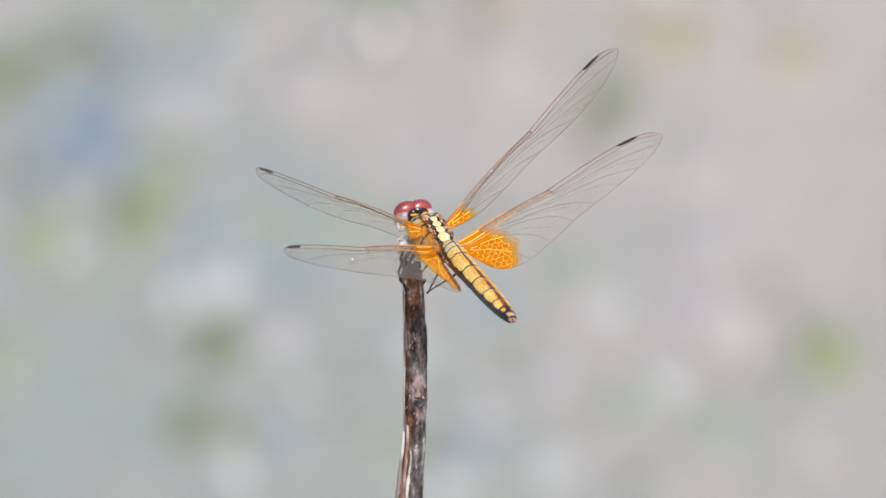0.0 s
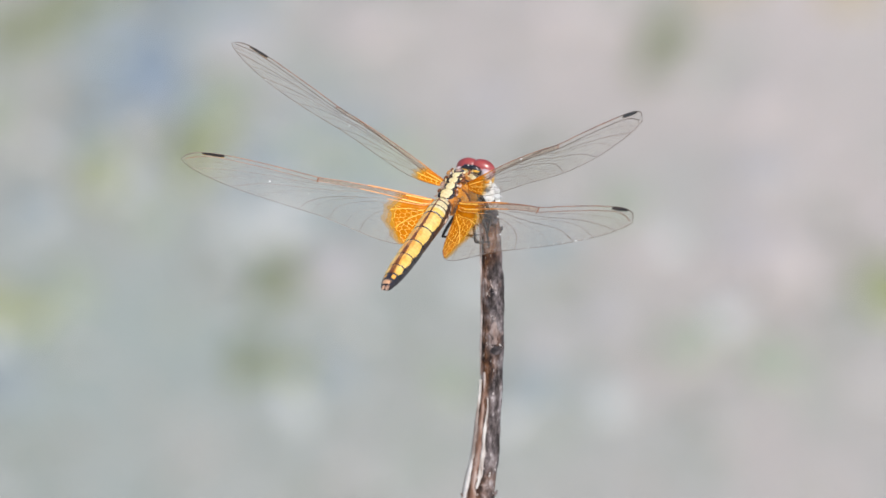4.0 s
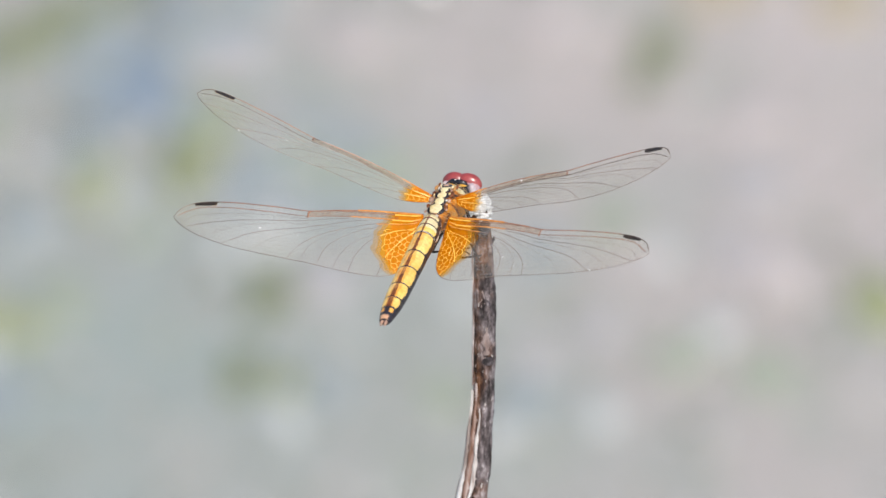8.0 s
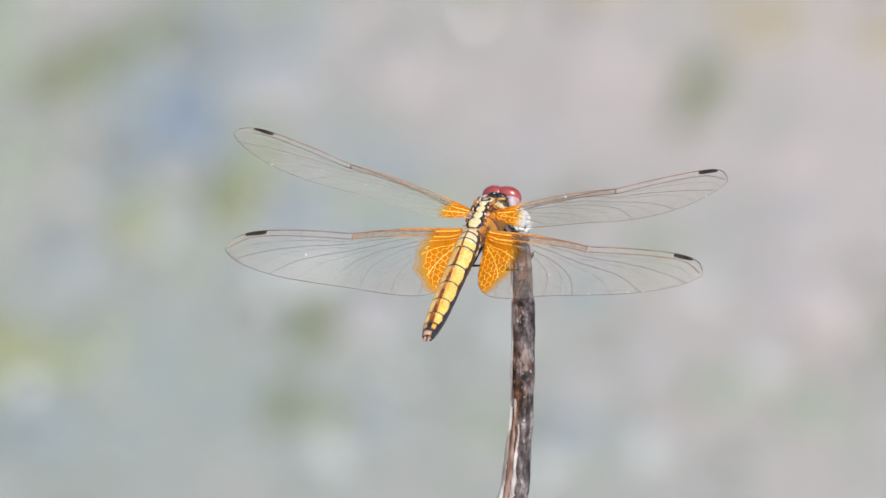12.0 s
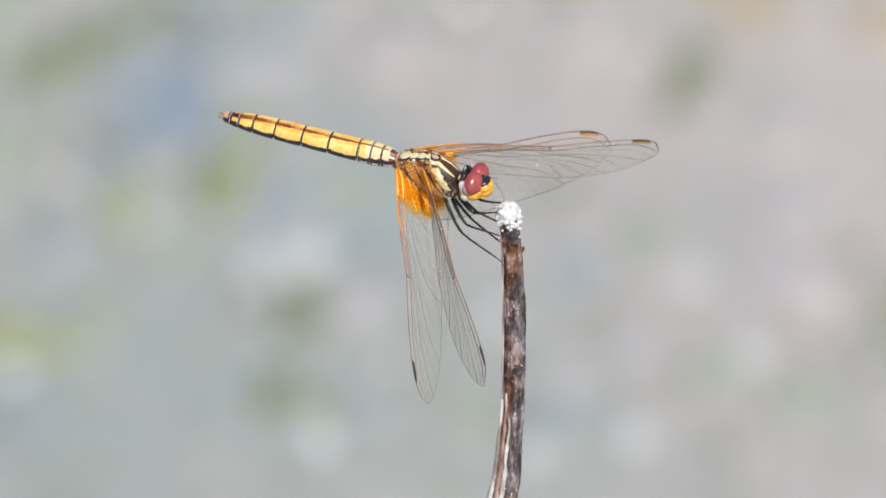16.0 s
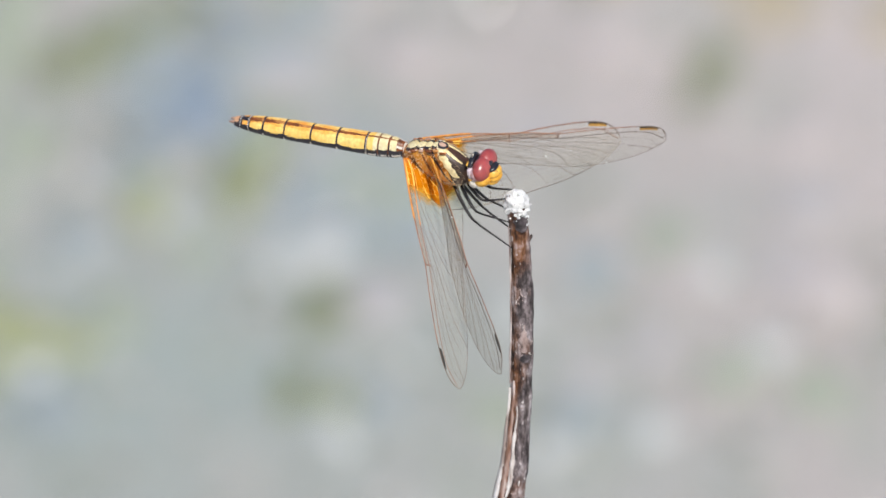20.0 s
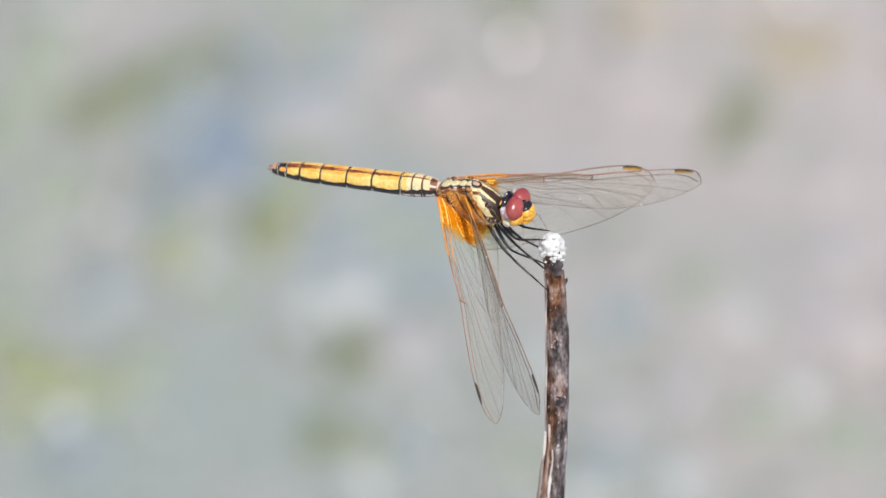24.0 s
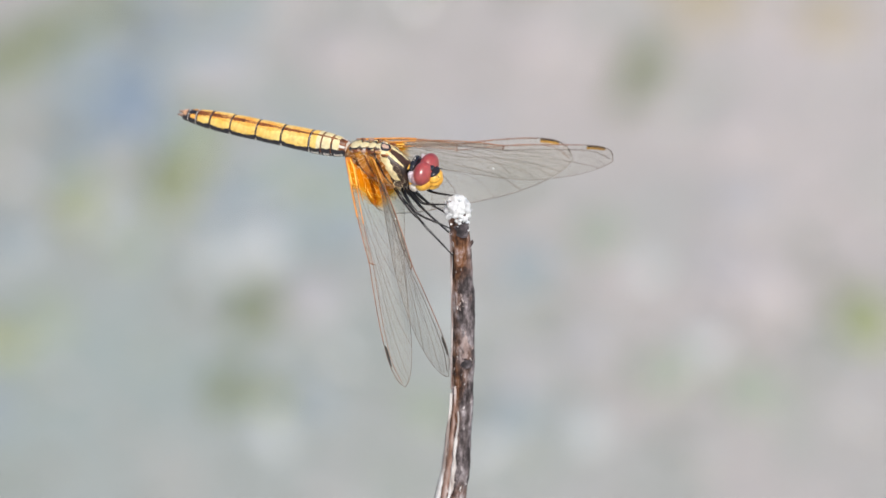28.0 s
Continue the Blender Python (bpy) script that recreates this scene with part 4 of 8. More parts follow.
def build_abdomen():
    """Ten ringed segments that taper towards the tail."""
    length = 22.8
    cuts = [0, 0.08, 0.138, 0.21, 0.378, 0.53, 0.686, 0.81, 0.90, 0.95, 0.988]
    fs = [0, 0.06, 0.14, 0.25, 0.5, 0.7, 0.82, 0.91, 0.96, 1.0]
    ws = [0.90, 1.24, 1.48, 1.46, 1.40, 1.36, 1.25, 1.02, 0.82, 0.58]
    hs = [0.95, 1.32, 1.36, 1.22, 1.12, 1.06, 0.95, 0.78, 0.64, 0.46]
    abdomen = None
    n = 120
    for k in range(10):
        y0, y1 = cuts[k], cuts[k + 1]
        rings = []
        steps = (0.0, 0.035, *(0.08 + 0.05 * q for q in range(18)), 0.965, 1.0)
        for q in steps:
            f = y0 + (y1 - y0) * q
            bulge = 1 + 0.03 * math.sin(math.pi * q) - (0.055 if q in (0.0, 1.0) else 0)
            w, h = float(np.interp(f, fs, ws)) * bulge, float(np.interp(f, fs, hs)) * bulge
            ring = []
            for s in range(n):
                a = 2 * math.pi * (s + 0.5) / n
                ca, sa_ = math.cos(a), math.sin(a)
                # a keel along the back, a flat belly
                x = ca * w * (1 - 0.05 * max(0, sa_))
                z = sa_ * h * (1.22 if sa_ > 0 else 0.78)
                ring.append(Vector((x, -f * length, z)) * MM)
            rings.append(ring)

        def pick(i, j, k=k):
            """0 yellow, 1 brown, 2 black, 3 tan, 4 pale, 5 rust, 6 paler yellow, 7 cream."""
            q = (steps[i] + steps[i + 1]) / 2
            first, last = i == 0, i == len(steps) - 2
            a = (360 * (j + 1.0) / n) % 360
            back = abs(a - 90) + 2.2 * noise.noise(Vector((k * 5.0, q * 7, a * 0.02)))
            side = min(abs((a - 346 + 180) % 360 - 180), abs(a - 194)) + 8 * math.sin(math.pi * q) + 3.0 * noise.noise(Vector((k * 3.1, q * 6, 4.0)))
            if k in (8, 9):
                return 4 if first else (3 if k == 9 and back < 40 and q > 0.3 else 0 if k == 8 and 20 < back < 50 and 0.1 < q < 0.75 else 2)
            low = (50, 48, 44, 39, 40, 41, 45, 50, 62, 64)[k]
            if last:
                return 2
            if first:
                return 4 if side < 20 else 1 if k < 3 else 2
            if q > 0.92 and k == 2:
                return 4
            wide = (3, 3.5, 4.5, 5, 6, 7, 9, 14, 30, 40)[k]
            if back <= wide + (4.5 * min(1, max(0, (q - 0.25) / 0.6)) if k > 2 else 0):
                return 5 if back < 3 and q < 0.5 and k > 3 else 1
            if side < low or (k == 7 and (q > 0.9 or q < 0.06)):
                # cream spots break the black line near the waist
                return 4 if k < 3 and 0.2 < q < 0.8 and 10 < side < 26 else 2
            if k < 3 and q > 0.86:
                return 2 if back > 34 else 1
            if k == 0 and q < 0.45:
                return 4 if 30 < back < 46 else 1
            if 215 < a < 325:
                return 4
            return 7 if k < 2 or (k == 2 and q < 0.4) else 0 if back < 25 + 4 * math.sin(q * 8 + k) and k > 2 else 6
        bm = loft(rings, pick=pick)
        if k == 0:
            abdomen = part("abdomen", bm, [YELLOW, BROWN, BLACK, TAN, PALE, RUST, BACK_YELLOW, CREAM], dragonfly, "yellow abdomen with brown back stripe and black sides")
            abdomen.location = WAIST
        else:
            part("segment", bm, [YELLOW, BROWN, BLACK, TAN, PALE, RUST, BACK_YELLOW, CREAM], abdomen)
    for s in (-1, 1):
        part("cercus", tube([(s * 0.22 * MM, -0.975 * length * MM, 0.12 * MM), (s * 0.27 * MM, -length * MM, 0.16 * MM), (s * 0.24 * MM, -1.022 * length * MM, 0.10 * MM)], [0.22 * MM, 0.20 * MM, 0.10 * MM], 8), ROSE, abdomen, "pinkish-brown tail appendage")
    return abdomen


abdomen = build_abdomen()


# ---- wings: x along the span, y towards the leading edge, in mm ----
def bend(table, u):
    xs, ys = [p[0] for p in table], [p[1] for p in table]
    i = max(0, min(len(xs) - 2, sum(1 for x in xs if x <= u) - 1))
    t = (u - xs[i]) / (xs[i + 1] - xs[i])
    m = []
    for k in (i, i + 1):
        a, b = max(0, k - 1), min(len(xs) - 1, k + 1)
        m.append((ys[b] - ys[a]) / (xs[b] - xs[a]) * (xs[i + 1] - xs[i]))
    return (2 * t ** 3 - 3 * t ** 2 + 1) * ys[i] + (t ** 3 - 2 * t ** 2 + t) * m[0] + (3 * t ** 2 - 2 * t ** 3) * ys[i + 1] + (t ** 3 - t ** 2) * m[1]


FORE = dict(name="forewing", length=30.9, lead=[(0, 0.3), (0.06, 0.46), (0.14, 0.68), (0.25, 0.80), (0.40, 0.50), (0.50, 0.04), (0.53, 0.0), (0.62, 0.22), (0.75, 0.42), (0.90, 0.40), (0.96, -0.15), (0.985, -1.0), (1.0, -2.0)],
            trail=[(0, -0.5), (0.05, -1.6), (0.12, -2.7), (0.3, -4.1), (0.45, -5.2), (0.6, -6.0), (0.75, -5.95), (0.88, -4.9), (0.95, -3.75), (0.985, -2.9), (1.0, -2.2)],
            patch=0.098, nodus=0.515, stigma=(0.865, 0.945))
HIND = dict(name="hindwing", length=30.7, lead=[(0, 0.3), (0.06, 0.38), (0.22, 0.40), (0.36, 0.14), (0.45, -0.20), (0.48, -0.22), (0.57, 0.06), (0.68, 0.32), (0.80, 0.45), (0.90, 0.25), (0.96, -0.45), (0.985, -1.2), (1.0, -2.0)],
            trail=[(0, -1.3), (0.015, -5.0), (0.045, -7.0), (0.12, -8.3), (0.25, -8.6), (0.4, -8.3), (0.6, -7.3), (0.75, -6.3), (0.88, -4.9), (0.95, -3.7), (0.985, -2.8), (1.0, -2.2)],
            patch=0.127, nodus=0.458, stigma=(0.840, 0.928))


def build_wing(spec, side):
    L = spec["length"]

    def lead(u):
        return bend(spec["lead"], u)

    def trail(u):
        return bend(spec["trail"], u)

    def at(u, v, lift=0.0):
        """A place on the wing: u along the span, v from the leading to the trailing edge, with the pleats of the front veins."""
        y = lead(u) + (trail(u) - lead(u)) * v
        pleat = 0.16 * math.sin(min(v, 0.28) * 40) * (1 - u) * (1 if v < 0.28 else 0)
        camber = -0.25 * v * v * (1 - 0.5 * u)
        # the root is wrung: its rear edge hangs lower than that of the outer wing
        wring = radians(17) * max(0.0, 1 - u / 0.42) ** 1.2
        back = y - lead(u)
        return Vector((side * u * L, lead(u) + back * math.cos(wring), back * math.sin(wring) + pleat + camber + 0.25 * math.sin(math.pi * u) * 0.5 + lift)) * MM

    def ribbon(bm, pts, w):
        """Thin four-sided rods from point to point."""
        prev = None
        for i, p in enumerate(pts):
            d = (pts[min(i + 1, len(pts) - 1)] - pts[max(i - 1, 0)])
            a = Vector((-d.y, d.x, 0))
            if a.length < 1e-9:
                a = Vector((0, 1, 0))
            a = a.normalized() * w * 0.5
            b = Vector((0, 0, w * 0.4))
            ring = [bm.verts.new(p + q) for q in (a, b, -a, -b)]
            if prev:
                for j in range(4):
                    bm.faces.new((prev[j], prev[(j + 1) % 4], ring[(j + 1) % 4], ring[j]))
            prev = ring

    hind = spec is HIND
    P0 = spec["patch"]

    def patch_edge(v):
        """How far along the span the amber reaches."""
        if hind:
            return P0 * (0.94 + 0.36 * math.sin(math.pi * v) - 0.32 * v ** 2.2 + 0.02 * math.sin(v * 23))
        return P0 * (1.05 - 0.9 * (v - 0.55) ** 2 + 0.04 * math.sin(v * 23))

    def in_patch(u, v):
        return u < patch_edge(v)

    # main veins, each from base to margin as (u, v) marks
    if hind:
        mains = [[(0.01, 0.05), (0.2, 0.045), (spec["nodus"], 0.0)],
                 [(0.01, 0.12), (0.2, 0.105), (0.42, 0.10), (0.6, 0.11), (0.8, 0.13), (0.93, 0.22), (0.985, 0.5)],
                 [(0.30, 0.13), (0.45, 0.20), (0.62, 0.30), (0.78, 0.45), (0.90, 0.72), (0.95, 0.99)],
                 [(0.22, 0.15), (0.40, 0.28), (0.55, 0.44), (0.68, 0.65), (0.78, 0.99)],
                 [(0.02, 0.20), (0.16, 0.20), (0.28, 0.28), (0.40, 0.48), (0.47, 0.72), (0.50, 0.99)],
                 [(0.16, 0.22), (0.26, 0.36), (0.34, 0.58), (0.37, 0.80), (0.375, 0.99)],
                 [(0.03, 0.26), (0.12, 0.32), (0.20, 0.50), (0.24, 0.75), (0.25, 0.99)],
                 [(0.02, 0.34), (0.07, 0.46), (0.12, 0.70), (0.14, 0.99)]]
    else:
        mains = [[(0.01, 0.12), (0.25, 0.11), (0.42, 0.06), (spec["nodus"], 0.0)],
                 [(0.01, 0.30), (0.12, 0.25), (0.3, 0.21), (0.5, 0.16), (0.75, 0.14), (0.92, 0.24), (0.985, 0.5)],
                 [(0.32, 0.17), (0.5, 0.24), (0.68, 0.36), (0.82, 0.52), (0.92, 0.78), (0.955, 0.99)],
                 [(0.24, 0.22), (0.42, 0.32), (0.58, 0.48), (0.70, 0.68), (0.80, 0.99)],
                 [(0.10, 0.30), (0.22, 0.34), (0.40, 0.44), (0.54, 0.62), (0.62, 0.99)],
                 [(0.14, 0.42), (0.24, 0.56), (0.36, 0.72), (0.44, 0.99)],
                 [(0.02, 0.55), (0.10, 0.62), (0.18, 0.78), (0.24, 0.99)]]
    dark, front, gold, red, fine, warm, salmon = (bmesh.new() for _ in range(7))

    singles = []

    def run(marks, w, lift=0.02, body=None):
        pts, us = [], []
        n = 26
        u0, u1 = marks[0][0], marks[-1][0]
        for i in range(n + 1):
            u = u0 + (u1 - u0) * i / n
            pts.append(at(u, max(0, min(1, bend(marks, u))), lift))
            us.append((u, bend(marks, u)))
        split = 0
        for i, (u, v) in enumerate(us):
            if in_patch(u, v):
                split = i
        single = None
        if body is None:
            single = body = bmesh.new()
        if split > 1:
            ribbon(gold, pts[:split + 1], w * MM * (2.1 if w > 0.1 else 2.3))
            ribbon(body, pts[split:], w * MM)
        else:
            ribbon(body, pts, w * MM)
        if single:
            singles.append(single)
    # thin veins between the main ones, out to the rear margin
    extra = ([[(0.46, 0.16), (0.64, 0.20), (0.82, 0.30), (0.93, 0.52), (0.97, 0.99)], [(0.45, 0.24), (0.60, 0.36), (0.74, 0.54), (0.87, 0.99)], [(0.36, 0.30), (0.48, 0.46), (0.58, 0.66), (0.66, 0.99)], [(0.30, 0.33), (0.38, 0.52), (0.43, 0.74), (0.445, 0.99)], [(0.18, 0.36), (0.25, 0.52), (0.295, 0.74), (0.31, 0.99)]] if hind else
             [[(0.52, 0.18), (0.70, 0.24), (0.86, 0.36), (0.945, 0.60), (0.975, 0.99)], [(0.48, 0.28), (0.66, 0.42), (0.78, 0.58), (0.88, 0.99)], [(0.40, 0.36), (0.54, 0.52), (0.64, 0.70), (0.715, 0.99)], [(0.28, 0.42), (0.40, 0.56), (0.49, 0.74), (0.53, 0.99)], [(0.10, 0.48), (0.20, 0.62), (0.30, 0.80), (0.34, 0.99)]])
    for marks in extra:
        run(marks, 0.034)
    for i, marks in enumerate(mains):
        run(marks, 0.105 if i < 2 else 0.068 if i < 5 else 0.054, body=(red if hind else front) if i < 2 else None)
    if hind:
        for marks, w in (([(0.01, 0.12), (0.12, 0.105), (0.29, 0.10)], 0.17), ([(0.02, 0.20), (0.10, 0.20), (0.18, 0.21)], 0.14)):
            ribbon(warm, [at(u, bend(marks, u), 0.035) for u in (marks[0][0] + (marks[-1][0] - marks[0][0]) * q / 14 for q in range(15))], w * MM)
    # leading edge: russet to the nodus and on to the stigma, dark beyond; trailing edge thin
    n = 60
    edge = [at(0.005 + 0.985 * i / n, 0, 0.02) for i in range(n + 1)]
    s0 = int(n * spec["stigma"][0])
    w0 = int(n * (0.28 if hind else 0.14))
    ribbon(warm, edge[:w0 + 1], (0.30 if hind else 0.24) * MM)
    nd0 = int(n * spec["nodus"])
    ribbon(salmon, edge[w0:nd0 + 1], 0.14 * MM)
    ribbon(red, edge[nd0:s0 + 1], 0.15 * MM)
    ribbon(dark, edge[s0:], 0.14 * MM)
    # back edge, round the tip
    back = [at(1.0 * i / n, 1.0, 0.01) for i in range(1, n + 1)] + [at(0.99, 0, 0.02)]
    ribbon(dark, back, 0.085 * MM)
    nd = spec["nodus"]
    ribbon(red, [at(nd, 0, 0.05), at(nd + 0.004, 0.06, 0.05), at(nd + 0.003, 0.13, 0.05)], 0.20 * MM)
    # rows of small cells: cross veins and zigzags
    rng = random.Random(3 if hind else 4)
    rows = 11 if hind else 9
    for r in range(rows):
        v0, v1 = 0.12 + 0.88 * r / rows, 0.12 + 0.88 * (r + 1) / rows
        step = 0.021 if hind else 0.023
        u = 0.03 + (r % 2) * step / 2
        while u < 0.975:
            if v1 < 1.001:
                j = rng.uniform(-0.003, 0.003)
                a, b = at(u + j, v0, 0.01), at(u - j, v1, 0.01)
                if not in_patch(u * 1.06, v1):
                    ribbon(fine, [a, b], 0.019 * MM)
                    c = at(u + step / 2, v0 + (v1 - v0) * 0.18, 0.01)
                    ribbon(fine, [at(u + j, v0, 0.01), c, at(min(u + step, 0.99), v0, 0.01)], 0.018 * MM)
            u += step * (1.15 - 0.35 * (v0 > 0.6))
    u = 0.04
    while u < 0.96:
        tgt, w = (gold, 0.05) if in_patch(u, 0.08) else (fine, 0.03)
        ribbon(tgt, [at(u, 0.0, 0.015), at(u + 0.002, 0.12 if hind else 0.15, 0.015)], w * MM)
        u += 0.026
    # the amber base: a net of six-sided golden cells, uneven, behind the strong front veins
    cell = 0.43 if hind else 0.38
    top_v = 0.24 if hind else 0.34

    def corner(px, py):
        """A knot of the net, moved a little off the even pattern; None outside the amber."""
        qx = px + 0.75 * cell * noise.noise(Vector((px * 1.7, py * 1.7, 3.0)))
        qy = py + 0.75 * cell * noise.noise(Vector((px * 1.7, py * 1.7, 9.0)))
        u = qx / L
        if not 0.006 < u < 0.3:
            return None
        v = (lead(u) - qy) / (lead(u) - trail(u))
        return at(u, v, 0.012) if top_v < v < 0.985 and u < 0.95 * patch_edge(v) else None
    for gx in range(-1, 16):
        for gy in range(-1, 22):
            cx, cy = gx * cell * 1.5, -(gy + 0.5 * (gx % 2)) * cell * 1.732
            six = [corner(round(cx + cell * math.cos(radians(60 * q)), 4), round(cy + cell * math.sin(radians(60 * q)), 4)) for q in range(4)]
            for q in range(3):
                if six[q] and six[q + 1]:
                    ribbon(gold, [six[q], six[q + 1]], 0.062 * MM)
    # the skin: amber at the base, fading in three steps to clear
    def skin(u_from, u_to, nu, nv=30):
        bm = bmesh.new()
        grid = []
        for i in range(nu + 1):
            row = []
            for j in range(nv + 1):
                v = j / nv
                a, b = u_from(v), u_to(v)
                row.append(bm.verts.new(at(a + (b - a) * i / nu, v)))
            grid.append(row)
        for i in range(nu):
            for j in range(nv):
                q = (grid[i][j], grid[i + 1][j], grid[i + 1][j + 1], grid[i][j + 1])
                f = bm.faces.new(q if side > 0 else q[::-1])
                f.smooth = True
        return bm

    def reach(k, phase):
        return lambda v: patch_edge(v) * (k + 0.025 * math.sin(v * 19 + phase) + 0.015 * math.sin(v * 47 + phase * 2))
    fades = [reach(0.86, 0), reach(0.96, 1), reach(1.06, 2), reach(1.18, 3)]
    amber = skin(lambda v: 0.0, fades[0], 10)
    fringes = [skin(fades[k], fades[k + 1], 3) for k in range(3)]
    clear = skin(fades[3], lambda v: 1.0, 70)
    # the narrow smoky field between the front edge and the strong vein behind it
    field = bmesh.new()
    strong = mains[1]
    rows_ = []
    for i in range(41):
        u = 0.10 + (spec["nodus"] - 0.10) * i / 40
        rows_.append([field.verts.new(at(u, max(0.0, bend(strong, u)) * j / 3, 0.008)) for j in range(4)])
    for i in range(40):
        for j in range(3):
            q = (rows_[i][j], rows_[i + 1][j], rows_[i + 1][j + 1], rows_[i][j + 1])
            f = field.faces.new(q if side > 0 else q[::-1])
            f.smooth = True
    wing = part(spec["name"], dark, VEIN, dragonfly, "clear wing with brown veins and an amber base")
    part("leading_edge", red, VEIN_RED, wing, "russet front vein")
    if not hind:
        part("front_vein", front, VEIN_DARK, wing, "dark brown front veins")
    part("front_edge", salmon, VEIN_SALMON, wing, "salmon-brown inner front edge")
    part("amber_front_vein", warm, VEIN_WARM, wing, "orange base of the front vein")
    for single in singles:
        part("main_vein", single, VEIN, wing)
    part("cell_vein_net", fine, VEIN_PALE, wing)
    part("amber_vein_net", gold, VEIN_GOLD, wing, "golden veins")
    part("membrane", clear, MEMBRANE, wing, "clear glossy wing skin")
    part("smoky_field", field, SMOKY, wing, "brownish skin along the inner front edge")
    part("amber_patch", amber, AMBER, wing, "amber wing base")
    for fringe, mat in zip(fringes, AMBER_FADE):
        part("amber_fringe", fringe, mat, wing, "pale fading rim of the amber")
    # the stigma: a thickened dark cell with a golden rear half
    deep = 0.105 if hind else 0.125
    for mat, va, vb, hi, lo, nm, lab in ((STIGMA, 0.0, deep, 0.05, -0.02, "pterostigma", "dark brown wing mark"), (STIGMA_GOLD, deep * 0.42, deep * 0.98, -0.024, -0.05, "pterostigma_underside", "golden underside of the wing mark"))[:2 if side < 0 else 1]:
        bm = bmesh.new()
        a, b = spec["stigma"]
        up, dn = [], []
        for i in range(9):
            u = a + (b - a) * i / 8
            taper = math.sin(math.pi * (0.16 + 0.68 * i / 8)) ** 0.5
            for row, lf in ((up, hi), (dn, lo)):
                row.append((bm.verts.new(at(u, va, lf)), bm.verts.new(at(u, va + (vb - va) * taper, lf))))
        for i in range(8):
            bm.faces.new((up[i][0], up[i + 1][0], up[i + 1][1], up[i][1]))
            bm.faces.new((dn[i][1], dn[i + 1][1], dn[i + 1][0], dn[i][0]))
            bm.faces.new((up[i][1], up[i + 1][1], dn[i + 1][1], dn[i][1]))
            bm.faces.new((dn[i][0], dn[i + 1][0], up[i + 1][0], up[i][0]))
        part(nm, bm, mat, wing, lab)
    # white beads put in for the glints and dust specks on the skin
    specks = {("hindwing", -1): ((0.64, 0.49, 0.13), (0.56, 0.40, 0.05), (0.48, 0.52, 0.055), (0.70, 0.62, 0.05)), ("hindwing", 1): ((0.79, 0.995, 0.085), (0.83, 0.995, 0.06), (0.87, 0.995, 0.06), (0.62, 0.99, 0.07), (0.36, 0.62, 0.08), (0.44, 0.80, 0.06), (0.53, 0.55, 0.055), (0.69, 0.985, 0.06), (0.73, 0.99, 0.075), (0.57, 0.985, 0.055)),
              ("forewing", 1): ((0.30, 0.08, 0.11), (0.92, 0.99, 0.07)), ("forewing", -1): ((0.78, 0.995, 0.10), (0.60, 0.55, 0.07), (0.42, 0.60, 0.07))}
    for u, v, r in specks[(spec["name"], side)]:
        c = at(u, v, 0.05)
        part("glint_speck", ball(c, (r * MM, r * 1.2 * MM, r * 0.8 * MM), 10, 6), SPECK_WHITE, wing, "white bead for a wing glint")
    return wing


forewing_left = build_wing(FORE, -1)
forewing_right = build_wing(FORE, 1)
hindwing_left = build_wing(HIND, -1)
hindwing_right = build_wing(HIND, 1)


# ---- legs: hip, knee and foot in mm from the hip; shin and foot turn about the knee ----
def build_leg(hip, knee, foot, thick):
    k, f = Vector(knee), Vector(foot)
    d = f - k
    mid = d * 0.78
    bow = (k.normalized() - d.normalized()).normalized() * 0.22
    leg = part("leg", tube([Vector((0, 0, 0)), (k * 0.3 + bow * 0.8) * MM, (k * 0.65 + bow) * MM, (k * 0.88 + bow * 0.6) * MM, k * MM], [thick * 1.1 * MM, thick * 1.1 * MM, thick * 0.95 * MM, thick * 0.85 * MM, thick * 0.72 * MM], 8), LEG_BLACK, dragonfly, "thin black spiny leg")
    bm = tube([Vector((0, 0, 0)), (mid * 0.25 + bow * 0.35) * MM, (mid * 0.6 + bow * 0.25) * MM, mid * MM], [thick * 0.72 * MM, thick * 0.66 * MM, thick * 0.58 * MM, thick * 0.5 * MM], 8)
    side = d.cross(Vector((0.3, 1, 0.2))).normalized()
    for i in range(6):
        p = mid * (0.15 + 0.15 * i)
        q = p + side * (0.34 if i % 2 else -0.34) + d.normalized() * 0.22
        ring = [bm.verts.new((p + e) * MM) for e in (Vector((0.05, 0, 0)), Vector((0, 0.05, 0)), Vector((0, 0, 0.05)))]
        tip = bm.verts.new(q * MM)
        for j in range(3):
            bm.faces.new((ring[j], ring[(j + 1) % 3], tip))
    shin = part("shin", bm, LEG_BLACK, leg)
    toe = part("foot", tube([mid * MM, d * MM, d * 1.04 * MM], [thick * 0.45 * MM, thick * 0.4 * MM, thick * 0.25 * MM], 6), LEG_BLACK, leg)
    leg.location = Vector(hip) * MM
    shin.location = toe.location = k * MM
    return leg, shin, toe


LEGS = [
    ((0.613, 4.088, -4.360), (0.798, 2.204, -1.679), (0.630, 5.522, -0.999), 0.212),
    ((-0.613, 4.088, -4.360), (-0.521, 2.211, -1.775), (-0.061, 5.520, -1.189), 0.212),
    ((0.613, 3.134, -4.769), (1.228, 2.036, -2.888), (1.551, 6.400, -3.538), 0.212),
    ((-0.613, 3.134, -4.769), (-0.215, 2.197, -2.971), (0.847, 6.398, -3.576), 0.212),
    ((0.613, 2.180, -4.905), (1.525, 2.353, -3.859), (2.540, 7.326, -6.562), 0.212),
    ((-0.613, 2.180, -4.905), (0.159, 2.504, -3.867), (1.694, 7.328, -6.105), 0.212),
]
legs = [build_leg(*spec) for spec in LEGS]


